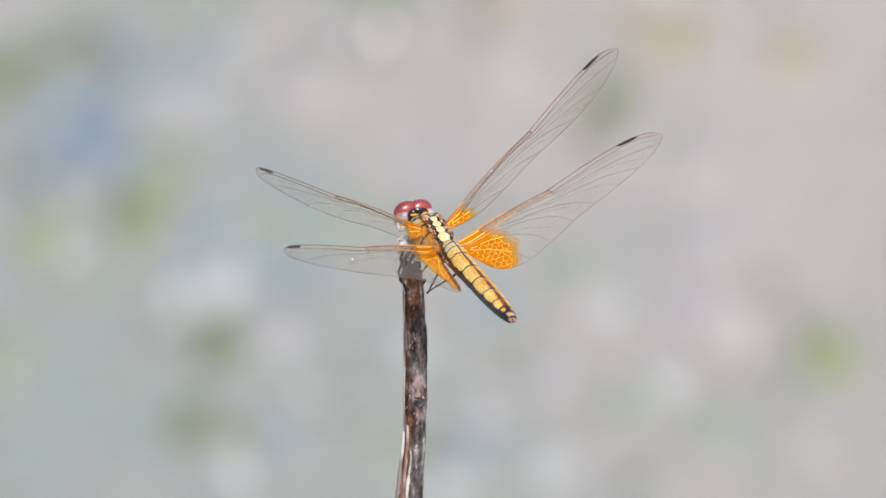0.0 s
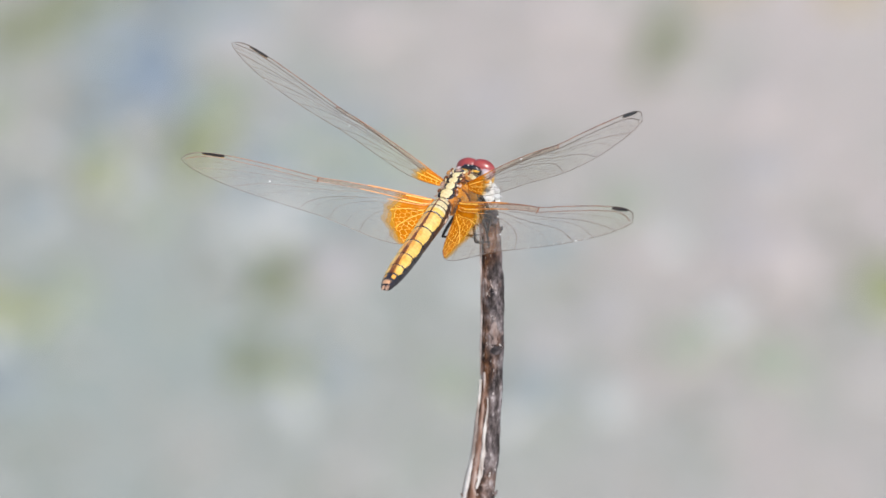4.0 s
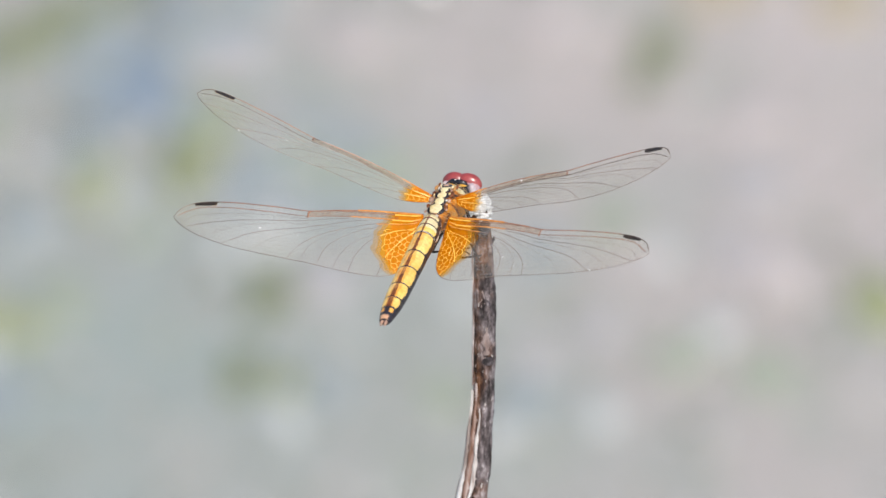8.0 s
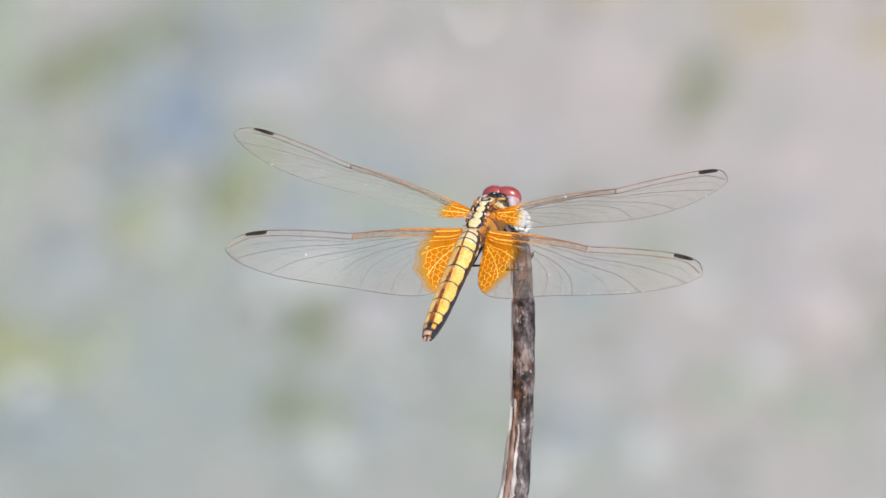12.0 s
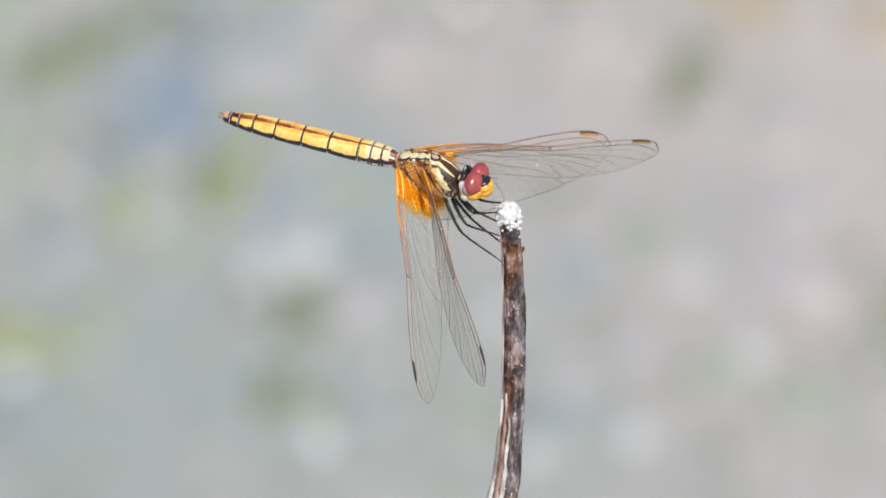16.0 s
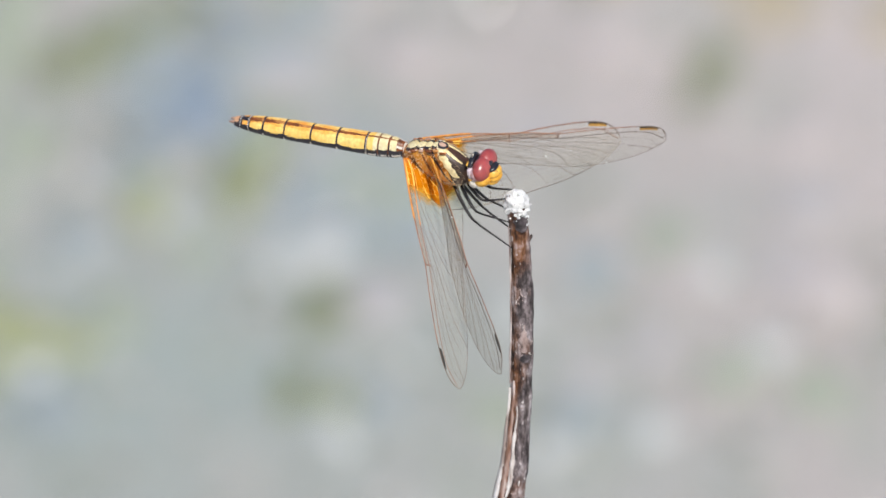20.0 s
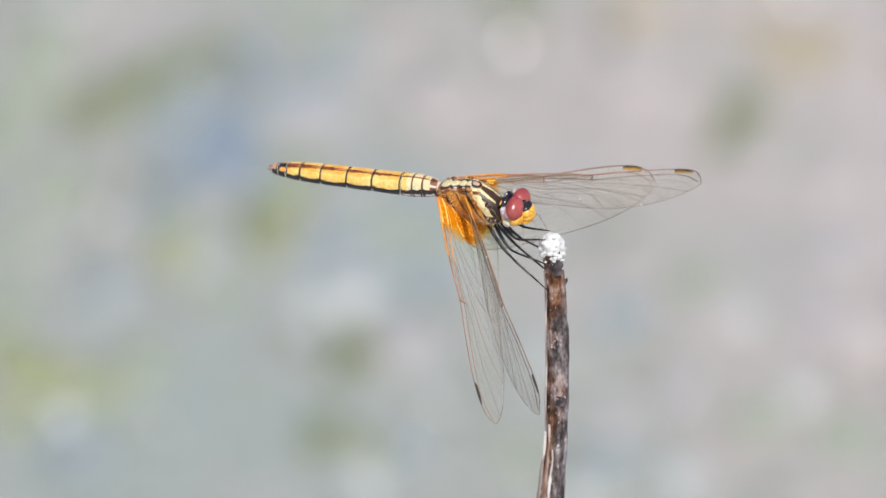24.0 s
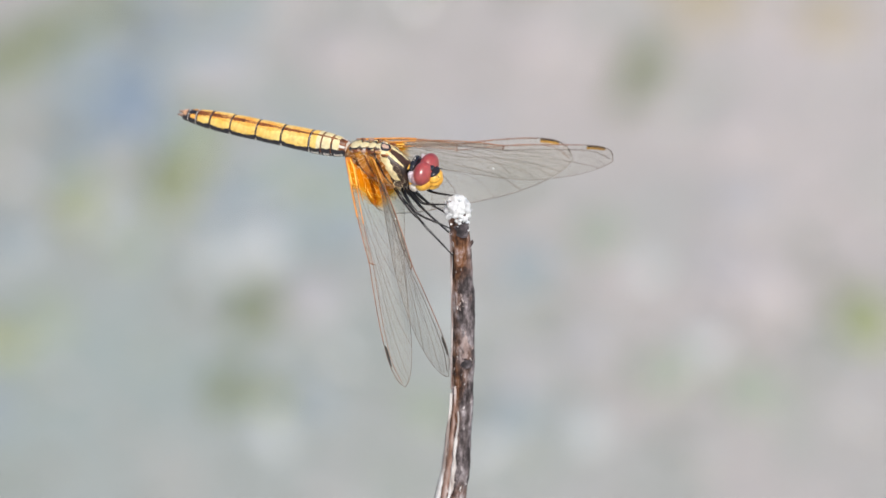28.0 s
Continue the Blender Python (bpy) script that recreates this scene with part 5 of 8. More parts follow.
# ---- what moves ----
def motions():
    walk(dragonfly, [
        (0, pose(0.00296, -0.00446, 0.38428, 16.47, 2.10, 26.73)),
        (0.4, pose(0.00296, -0.00446, 0.38428, 16.47, 2.10, 26.73)),
        (0.5, pose(-0.00084, -0.00539, 0.38484, 15.11, -6.11, -1.31)),
        (0.7, pose(-0.00487, -0.00559, 0.38434, 19.47, 0.47, -31.85)),
        (1, pose(-0.00368, -0.00523, 0.38525, 13.43, -4.83, -29.26)),
        (1.5, pose(-0.00354, -0.00527, 0.38515, 13.54, -3.74, -28.38)),
        (2, pose(-0.00414, -0.00570, 0.38407, 18.25, -3.60, -25.54)),
        (2.5, pose(-0.00414, -0.00570, 0.38407, 18.25, -3.60, -25.54)),
        (4.5, pose(-0.00392, -0.00586, 0.38368, 16.98, -2.48, -23.49)),
        (5, pose(-0.00375, -0.00578, 0.38388, 14.77, -2.48, -23.52)),
        (5.6, pose(-0.00375, -0.00578, 0.38388, 14.77, -2.48, -23.52)),
        (6, pose(-0.00431, -0.00568, 0.38413, 13.44, -3.67, -23.55)),
        (6.6, pose(-0.00431, -0.00568, 0.38413, 13.44, -3.67, -23.55)),
        (7, pose(-0.00385, -0.00583, 0.38376, 14.99, -2.77, -21.57)),
        (7.2, pose(-0.00442, -0.00601, 0.38332, 17.73, -2.68, -20.05)),
        (7.5, pose(-0.00442, -0.00601, 0.38332, 17.73, -2.68, -20.05)),
        (8, pose(-0.00444, -0.00602, 0.38328, 18.13, -3.18, -21.25)),
        (8.5, pose(-0.00428, -0.00599, 0.38336, 17.40, -0.56, -19.19)),
        (9, pose(-0.00468, -0.00589, 0.38362, 17.02, -4.86, -22.48)),
        (9.7, pose(-0.00468, -0.00589, 0.38362, 17.02, -4.86, -22.48)),
        (9.9, pose(-0.00457, -0.00568, 0.38414, 14.07, -6.65, -24.92)),
        (10.1, pose(-0.00457, -0.00568, 0.38414, 14.07, -6.65, -24.92)),
        (10.3, pose(-0.00490, -0.00586, 0.38368, 15.64, -4.02, -23.14)),
        (11, pose(-0.00490, -0.00586, 0.38368, 15.64, -4.02, -23.14)),
        (11.5, pose(-0.00444, -0.00596, 0.38345, 18.99, -5.11, -21.92)),
        (12, pose(-0.00444, -0.00596, 0.38345, 18.99, -5.11, -21.92)),
        (12.3, pose(-0.00444, -0.00596, 0.38345, 18.99, -5.11, -21.92)),
        (12.5, pose(-0.00797, -0.00606, 0.38319, 26.14, 0.70, -45.99)),
        (13.1, pose(-0.01086, 0.00320, 0.38519, 8.52, 15.86, -110.53)),
        (14.5, pose(-0.01086, 0.00320, 0.38519, 8.52, 15.86, -110.53)),
        (15, pose(-0.01072, 0.00312, 0.38500, 6.79, 15.83, -111.15)),
        (15.5, pose(-0.01069, 0.00322, 0.38525, 4.93, 16.28, -112.03)),
        (16, pose(-0.01039, 0.00343, 0.38576, 2.39, 18.53, -114.89)),
        (16.5, pose(-0.01032, 0.00340, 0.38570, 3.13, 16.00, -113.76)),
        (17, pose(-0.01036, 0.00338, 0.38564, 3.52, 18.87, -114.91)),
        (17.5, pose(-0.01032, 0.00343, 0.38576, 3.78, 16.68, -113.90)),
        (18, pose(-0.01040, 0.00338, 0.38565, 4.19, 19.12, -115.17)),
        (18.5, pose(-0.01020, 0.00345, 0.38581, 3.56, 16.80, -114.29)),
        (19, pose(-0.01037, 0.00341, 0.38571, 4.29, 18.99, -114.94)),
        (19.5, pose(-0.01032, 0.00343, 0.38575, 4.35, 16.50, -113.88)),
        (20, pose(-0.01039, 0.00340, 0.38568, 5.14, 18.85, -114.34)),
        (20.5, pose(-0.01033, 0.00342, 0.38574, 4.72, 16.39, -113.79)),
        (21, pose(-0.01041, 0.00340, 0.38568, 6.38, 18.31, -114.73)),
        (21.5, pose(-0.01036, 0.00342, 0.38575, 5.19, 15.67, -113.91)),
        (23.5, pose(-0.01056, 0.00358, 0.38612, 4.65, 16.66, -114.43)),
        (24, pose(-0.01061, 0.00361, 0.38620, 5.30, 18.31, -115.18)),
        (24.5, pose(-0.01044, 0.00356, 0.38608, 4.23, 16.51, -114.58)),
        (25, pose(-0.01039, 0.00356, 0.38608, 3.91, 17.31, -115.07)),
        (25.5, pose(-0.01037, 0.00362, 0.38624, 3.01, 16.56, -114.59)),
        (26, pose(-0.01055, 0.00360, 0.38618, 2.71, 18.79, -116.43)),
        (26.5, pose(-0.01047, 0.00363, 0.38625, 3.64, 16.23, -115.21)),
        (27, pose(-0.01033, 0.00363, 0.38625, 3.19, 17.59, -115.40)),
        (27.5, pose(-0.01030, 0.00365, 0.38631, 2.51, 16.72, -116.61)),
        (28, pose(-0.01020, 0.00361, 0.38620, 2.18, 17.82, -117.10)),
    ])
    walk(abdomen, [
        (0, pose(0.00000, -0.00354, -0.00055, -14.26, 0.00, -7.00)),
        (0.4, pose(0.00000, -0.00354, -0.00055, -14.26, 0.00, -7.00)),
        (0.5, pose(0.00000, -0.00354, -0.00055, -12.04, 0.00, 2.71)),
        (0.7, pose(0.00000, -0.00354, -0.00055, -10.02, 0.00, -0.06)),
        (1, pose(0.00000, -0.00354, -0.00055, -10.16, 0.00, 8.92)),
        (1.5, pose(0.00000, -0.00354, -0.00055, -8.56, 0.00, 7.72)),
        (2, pose(0.00000, -0.00354, -0.00055, -12.46, 0.00, 6.30)),
        (2.5, pose(0.00000, -0.00354, -0.00055, -12.46, 0.00, 6.30)),
        (4.5, pose(0.00000, -0.00354, -0.00055, -11.74, 0.00, 5.68)),
        (5, pose(0.00000, -0.00354, -0.00055, -8.45, 0.00, 6.64)),
        (5.6, pose(0.00000, -0.00354, -0.00055, -8.45, 0.00, 6.64)),
        (6, pose(0.00000, -0.00354, -0.00055, -5.93, 0.00, 3.12)),
        (6.6, pose(0.00000, -0.00354, -0.00055, -5.93, 0.00, 3.12)),
        (7, pose(0.00000, -0.00354, -0.00055, -6.49, 0.00, 8.57)),
        (7.2, pose(0.00000, -0.00354, -0.00055, -6.38, 0.00, 5.15)),
        (7.5, pose(0.00000, -0.00354, -0.00055, -6.38, 0.00, 5.15)),
        (8, pose(0.00000, -0.00354, -0.00055, -6.13, 0.00, 4.97)),
        (8.5, pose(0.00000, -0.00354, -0.00055, -7.56, 0.00, 4.24)),
        (9, pose(0.00000, -0.00354, -0.00055, -6.73, 0.00, 4.26)),
        (9.7, pose(0.00000, -0.00354, -0.00055, -6.73, 0.00, 4.26)),
        (9.9, pose(0.00000, -0.00354, -0.00055, -13.16, 0.00, 11.10)),
        (10.1, pose(0.00000, -0.00354, -0.00055, -13.16, 0.00, 11.10)),
        (10.3, pose(0.00000, -0.00354, -0.00055, -7.66, 0.00, 6.51)),
        (11, pose(0.00000, -0.00354, -0.00055, -7.66, 0.00, 6.51)),
        (11.5, pose(0.00000, -0.00354, -0.00055, -5.80, 0.00, 6.40)),
        (12, pose(0.00000, -0.00354, -0.00055, -5.80, 0.00, 6.40)),
        (12.3, pose(0.00000, -0.00354, -0.00055, -5.80, 0.00, 6.40)),
        (12.5, pose(0.00000, -0.00354, -0.00055, -15.18, 0.00, 2.62)),
        (13.1, pose(0.00000, -0.00354, -0.00055, -9.43, 12.00, 0.74)),
        (14.5, pose(0.00000, -0.00354, -0.00055, -9.43, 12.00, 0.74)),
        (15, pose(0.00000, -0.00354, -0.00055, -6.75, 12.00, 1.09)),
        (15.5, pose(0.00000, -0.00354, -0.00055, -6.00, 12.00, 0.99)),
        (16, pose(0.00000, -0.00354, -0.00055, -9.88, 12.00, -0.30)),
        (16.5, pose(0.00000, -0.00354, -0.00055, -7.99, 12.00, -1.45)),
        (17, pose(0.00000, -0.00354, -0.00055, -7.48, 12.00, -0.86)),
        (17.5, pose(0.00000, -0.00354, -0.00055, -6.40, 12.00, -1.15)),
        (18, pose(0.00000, -0.00354, -0.00055, -7.27, 12.00, -0.70)),
        (18.5, pose(0.00000, -0.00354, -0.00055, -5.62, 12.00, -1.60)),
        (19, pose(0.00000, -0.00354, -0.00055, -5.76, 12.00, -1.26)),
        (19.5, pose(0.00000, -0.00354, -0.00055, -5.26, 12.00, -1.13)),
        (20, pose(0.00000, -0.00354, -0.00055, -5.65, 12.00, -0.85)),
        (20.5, pose(0.00000, -0.00354, -0.00055, -4.37, 12.00, -0.61)),
        (21, pose(0.00000, -0.00354, -0.00055, -4.30, 12.00, -0.67)),
        (21.5, pose(0.00000, -0.00354, -0.00055, -3.53, 12.00, -1.35)),
        (23.5, pose(0.00000, -0.00354, -0.00055, -1.55, 12.00, -1.23)),
        (24, pose(0.00000, -0.00354, -0.00055, -1.52, 12.00, -0.68)),
        (24.5, pose(0.00000, -0.00354, -0.00055, -0.97, 12.00, -0.87)),
        (25, pose(0.00000, -0.00354, -0.00055, -1.69, 12.00, -0.55)),
        (25.5, pose(0.00000, -0.00354, -0.00055, -2.27, 12.00, -1.18)),
        (26, pose(0.00000, -0.00354, -0.00055, -2.43, 12.00, 0.40)),
        (26.5, pose(0.00000, -0.00354, -0.00055, -1.32, 12.00, -1.94)),
        (27, pose(0.00000, -0.00354, -0.00055, -2.38, 12.00, 0.50)),
        (27.5, pose(0.00000, -0.00354, -0.00055, -3.44, 12.00, -1.02)),
        (28, pose(0.00000, -0.00354, -0.00055, -2.83, 12.00, -1.76)),
    ])
    walk(forewing_left, [
        (0, pose(-0.00150, 0.00034, -0.00020, -0.48, 29.73, 3.98)),
        (0.4, pose(-0.00150, 0.00034, -0.00020, -7.68, 29.73, 3.98)),
        (0.5, pose(-0.00150, 0.00034, -0.00020, -0.38, 44.35, 12.24)),
        (0.7, pose(-0.00150, 0.00034, -0.00020, -13.96, 34.00, -1.72)),
        (1, pose(-0.00150, 0.00034, -0.00020, -27.92, 29.07, -12.04)),
        (1.5, pose(-0.00150, 0.00034, -0.00020, -29.38, 27.46, -11.55)),
        (2, pose(-0.00150, 0.00034, -0.00020, -34.30, 26.57, -13.87)),
        (2.5, pose(-0.00150, 0.00034, -0.00020, -33.50, 26.57, -13.87)),
        (4.5, pose(-0.00150, 0.00034, -0.00020, -29.36, 26.65, -11.81)),
        (5, pose(-0.00150, 0.00034, -0.00020, -30.72, 28.52, -9.81)),
        (5.6, pose(-0.00150, 0.00034, -0.00020, -28.92, 28.52, -9.81)),
        (6, pose(-0.00150, 0.00034, -0.00020, -22.73, 33.32, 0.50)),
        (6.6, pose(-0.00150, 0.00034, -0.00020, -32.93, 33.32, 0.50)),
        (7, pose(-0.00150, 0.00034, -0.00020, -47.18, 21.77, -18.76)),
        (7.2, pose(-0.00150, 0.00034, -0.00020, -30.40, 25.04, -1.88)),
        (7.5, pose(-0.00150, 0.00034, -0.00020, -14.80, 25.04, -1.88)),
        (8, pose(-0.00150, 0.00034, -0.00020, -14.28, 25.43, -2.98)),
        (8.5, pose(-0.00150, 0.00034, -0.00020, -16.26, 26.03, -2.88)),
        (9, pose(-0.00150, 0.00034, -0.00020, -19.06, 28.81, -0.12)),
        (9.7, pose(-0.00150, 0.00034, -0.00020, -28.16, 28.81, -0.12)),
        (9.9, pose(-0.00150, 0.00034, -0.00020, -41.43, 28.92, -21.40)),
        (10.1, pose(-0.00150, 0.00034, -0.00020, -41.03, 28.92, -21.40)),
        (10.3, pose(-0.00150, 0.00034, -0.00020, -27.98, 27.88, -2.31)),
        (11, pose(-0.00150, 0.00034, -0.00020, -16.08, 27.88, -2.31)),
        (11.5, pose(-0.00150, 0.00034, -0.00020, -14.51, 16.09, -7.21)),
        (12, pose(-0.00150, 0.00034, -0.00020, -12.01, 16.09, -7.21)),
        (12.3, pose(-0.00150, 0.00034, -0.00020, -10.21, 16.09, -7.21)),
        (12.5, pose(-0.00150, 0.00034, -0.00020, -9.22, 8.56, -14.57)),
        (13.1, pose(-0.00150, 0.00034, -0.00020, 65.81, -19.38, -40.46)),
        (14.5, pose(-0.00150, 0.00034, -0.00020, 65.81, -19.38, -40.46)),
        (15, pose(-0.00150, 0.00034, -0.00020, 65.59, -18.69, -40.65)),
        (15.5, pose(-0.00150, 0.00034, -0.00020, 65.61, -17.38, -42.32)),
        (16, pose(-0.00150, 0.00034, -0.00020, 69.45, -21.32, -43.19)),
        (16.5, pose(-0.00150, 0.00034, -0.00020, 68.81, -20.16, -43.33)),
        (17, pose(-0.00150, 0.00034, -0.00020, 70.38, -22.42, -42.69)),
        (17.5, pose(-0.00150, 0.00034, -0.00020, 69.87, -21.04, -43.70)),
        (18, pose(-0.00150, 0.00034, -0.00020, 70.97, -23.08, -43.03)),
        (18.5, pose(-0.00150, 0.00034, -0.00020, 68.93, -20.85, -42.60)),
        (19, pose(-0.00150, 0.00034, -0.00020, 70.34, -22.76, -42.60)),
        (19.5, pose(-0.00150, 0.00034, -0.00020, 68.48, -20.74, -42.19)),
        (20, pose(-0.00150, 0.00034, -0.00020, 70.30, -23.11, -42.33)),
        (20.5, pose(-0.00150, 0.00034, -0.00020, 68.64, -21.07, -42.24)),
        (21, pose(-0.00150, 0.00034, -0.00020, 70.90, -23.84, -42.62)),
        (21.5, pose(-0.00150, 0.00034, -0.00020, 68.45, -21.40, -41.70)),
        (23.5, pose(-0.00150, 0.00034, -0.00020, 68.80, -21.69, -42.35)),
        (24, pose(-0.00150, 0.00034, -0.00020, 70.10, -23.48, -42.36)),
        (24.5, pose(-0.00150, 0.00034, -0.00020, 68.64, -21.66, -42.33)),
        (25, pose(-0.00150, 0.00034, -0.00020, 69.55, -22.38, -43.00)),
        (25.5, pose(-0.00150, 0.00034, -0.00020, 69.68, -22.26, -43.62)),
        (26, pose(-0.00150, 0.00034, -0.00020, 69.05, -20.80, -44.74)),
        (26.5, pose(-0.00150, 0.00034, -0.00020, 68.85, -22.15, -42.97)),
        (27, pose(-0.00150, 0.00034, -0.00020, 71.05, -23.66, -44.78)),
        (27.5, pose(-0.00150, 0.00034, -0.00020, 70.90, -22.71, -45.92)),
        (28, pose(-0.00150, 0.00034, -0.00020, 70.68, -23.56, -44.85)),
    ])
    walk(forewing_right, [
        (0, pose(0.00150, 0.00034, -0.00020, -32.39, -27.96, 25.30)),
        (0.4, pose(0.00150, 0.00034, -0.00020, -13.99, -27.96, 25.30)),
        (0.5, pose(0.00150, 0.00034, -0.00020, 9.39, -44.71, -13.22)),
        (0.7, pose(0.00150, 0.00034, -0.00020, 15.89, -35.32, -3.26)),
        (1, pose(0.00150, 0.00034, -0.00020, 26.20, -32.60, -5.93)),
        (1.5, pose(0.00150, 0.00034, -0.00020, 19.15, -30.25, -4.25)),
        (2, pose(0.00150, 0.00034, -0.00020, 12.29, -30.74, -0.56)),
        (2.5, pose(0.00150, 0.00034, -0.00020, 11.29, -30.74, -0.56)),
        (4.5, pose(0.00150, 0.00034, -0.00020, 7.98, -30.19, -1.94)),
        (5, pose(0.00150, 0.00034, -0.00020, 9.36, -28.69, -2.83)),
        (5.6, pose(0.00150, 0.00034, -0.00020, 7.56, -28.69, -2.83)),
        (6, pose(0.00150, 0.00034, -0.00020, 7.96, -30.07, -5.90)),
        (6.6, pose(0.00150, 0.00034, -0.00020, 10.36, -30.07, -5.90)),
        (7, pose(0.00150, 0.00034, -0.00020, 7.83, -23.46, 2.95)),
        (7.2, pose(0.00150, 0.00034, -0.00020, 5.58, -18.16, 3.29)),
        (7.5, pose(0.00150, 0.00034, -0.00020, 1.98, -18.16, 3.29)),
        (8, pose(0.00150, 0.00034, -0.00020, 2.89, -19.01, 3.42)),
        (8.5, pose(0.00150, 0.00034, -0.00020, 0.69, -23.86, 0.76)),
        (9, pose(0.00150, 0.00034, -0.00020, -1.50, -23.62, -1.26)),
        (9.7, pose(0.00150, 0.00034, -0.00020, 6.20, -23.62, -1.26)),
        (9.9, pose(0.00150, 0.00034, -0.00020, 10.46, -35.42, -4.40)),
        (10.1, pose(0.00150, 0.00034, -0.00020, 10.76, -35.42, -4.40)),
        (10.3, pose(0.00150, 0.00034, -0.00020, 6.22, -22.46, 1.00)),
        (11, pose(0.00150, 0.00034, -0.00020, 0.62, -22.46, 1.00)),
        (11.5, pose(0.00150, 0.00034, -0.00020, 1.49, -10.16, 8.52)),
        (12, pose(0.00150, 0.00034, -0.00020, 3.49, -10.16, 8.52)),
        (12.3, pose(0.00150, 0.00034, -0.00020, 2.29, -10.16, 8.52)),
        (12.5, pose(0.00150, 0.00034, -0.00020, 1.96, -5.15, 11.43)),
        (13.1, pose(0.00150, 0.00034, -0.00020, 67.91, 18.64, 33.41)),
        (14.5, pose(0.00150, 0.00034, -0.00020, 67.91, 18.64, 33.41)),
        (15, pose(0.00150, 0.00034, -0.00020, 66.91, 17.07, 35.23)),
        (15.5, pose(0.00150, 0.00034, -0.00020, 67.47, 19.41, 34.95)),
        (16, pose(0.00150, 0.00034, -0.00020, 67.81, 19.86, 36.71)),
        (16.5, pose(0.00150, 0.00034, -0.00020, 68.51, 22.33, 36.51)),
        (17, pose(0.00150, 0.00034, -0.00020, 67.61, 20.82, 38.18)),
        (17.5, pose(0.00150, 0.00034, -0.00020, 69.03, 23.49, 37.65)),
        (18, pose(0.00150, 0.00034, -0.00020, 68.02, 21.50, 38.30)),
        (18.5, pose(0.00150, 0.00034, -0.00020, 68.69, 23.04, 37.79)),
        (19, pose(0.00150, 0.00034, -0.00020, 67.89, 21.87, 37.84)),
        (19.5, pose(0.00150, 0.00034, -0.00020, 68.29, 23.05, 37.29)),
        (20, pose(0.00150, 0.00034, -0.00020, 67.61, 21.96, 37.45)),
        (20.5, pose(0.00150, 0.00034, -0.00020, 68.65, 23.55, 37.57)),
        (21, pose(0.00150, 0.00034, -0.00020, 69.12, 23.81, 38.20)),
        (21.5, pose(0.00150, 0.00034, -0.00020, 68.81, 23.53, 38.08)),
        (23.5, pose(0.00150, 0.00034, -0.00020, 67.58, 19.57, 41.29)),
        (24, pose(0.00150, 0.00034, -0.00020, 69.48, 24.08, 39.12)),
        (24.5, pose(0.00150, 0.00034, -0.00020, 67.43, 19.54, 41.27)),
        (25, pose(0.00150, 0.00034, -0.00020, 68.41, 22.47, 39.36)),
        (25.5, pose(0.00150, 0.00034, -0.00020, 68.23, 20.06, 42.40)),
        (26, pose(0.00150, 0.00034, -0.00020, 67.60, 18.80, 43.37)),
        (26.5, pose(0.00150, 0.00034, -0.00020, 67.50, 19.97, 41.83)),
        (27, pose(0.00150, 0.00034, -0.00020, 70.05, 24.80, 40.51)),
        (27.5, pose(0.00150, 0.00034, -0.00020, 69.05, 20.45, 44.39)),
        (28, pose(0.00150, 0.00034, -0.00020, 69.46, 22.94, 42.19)),
    ])
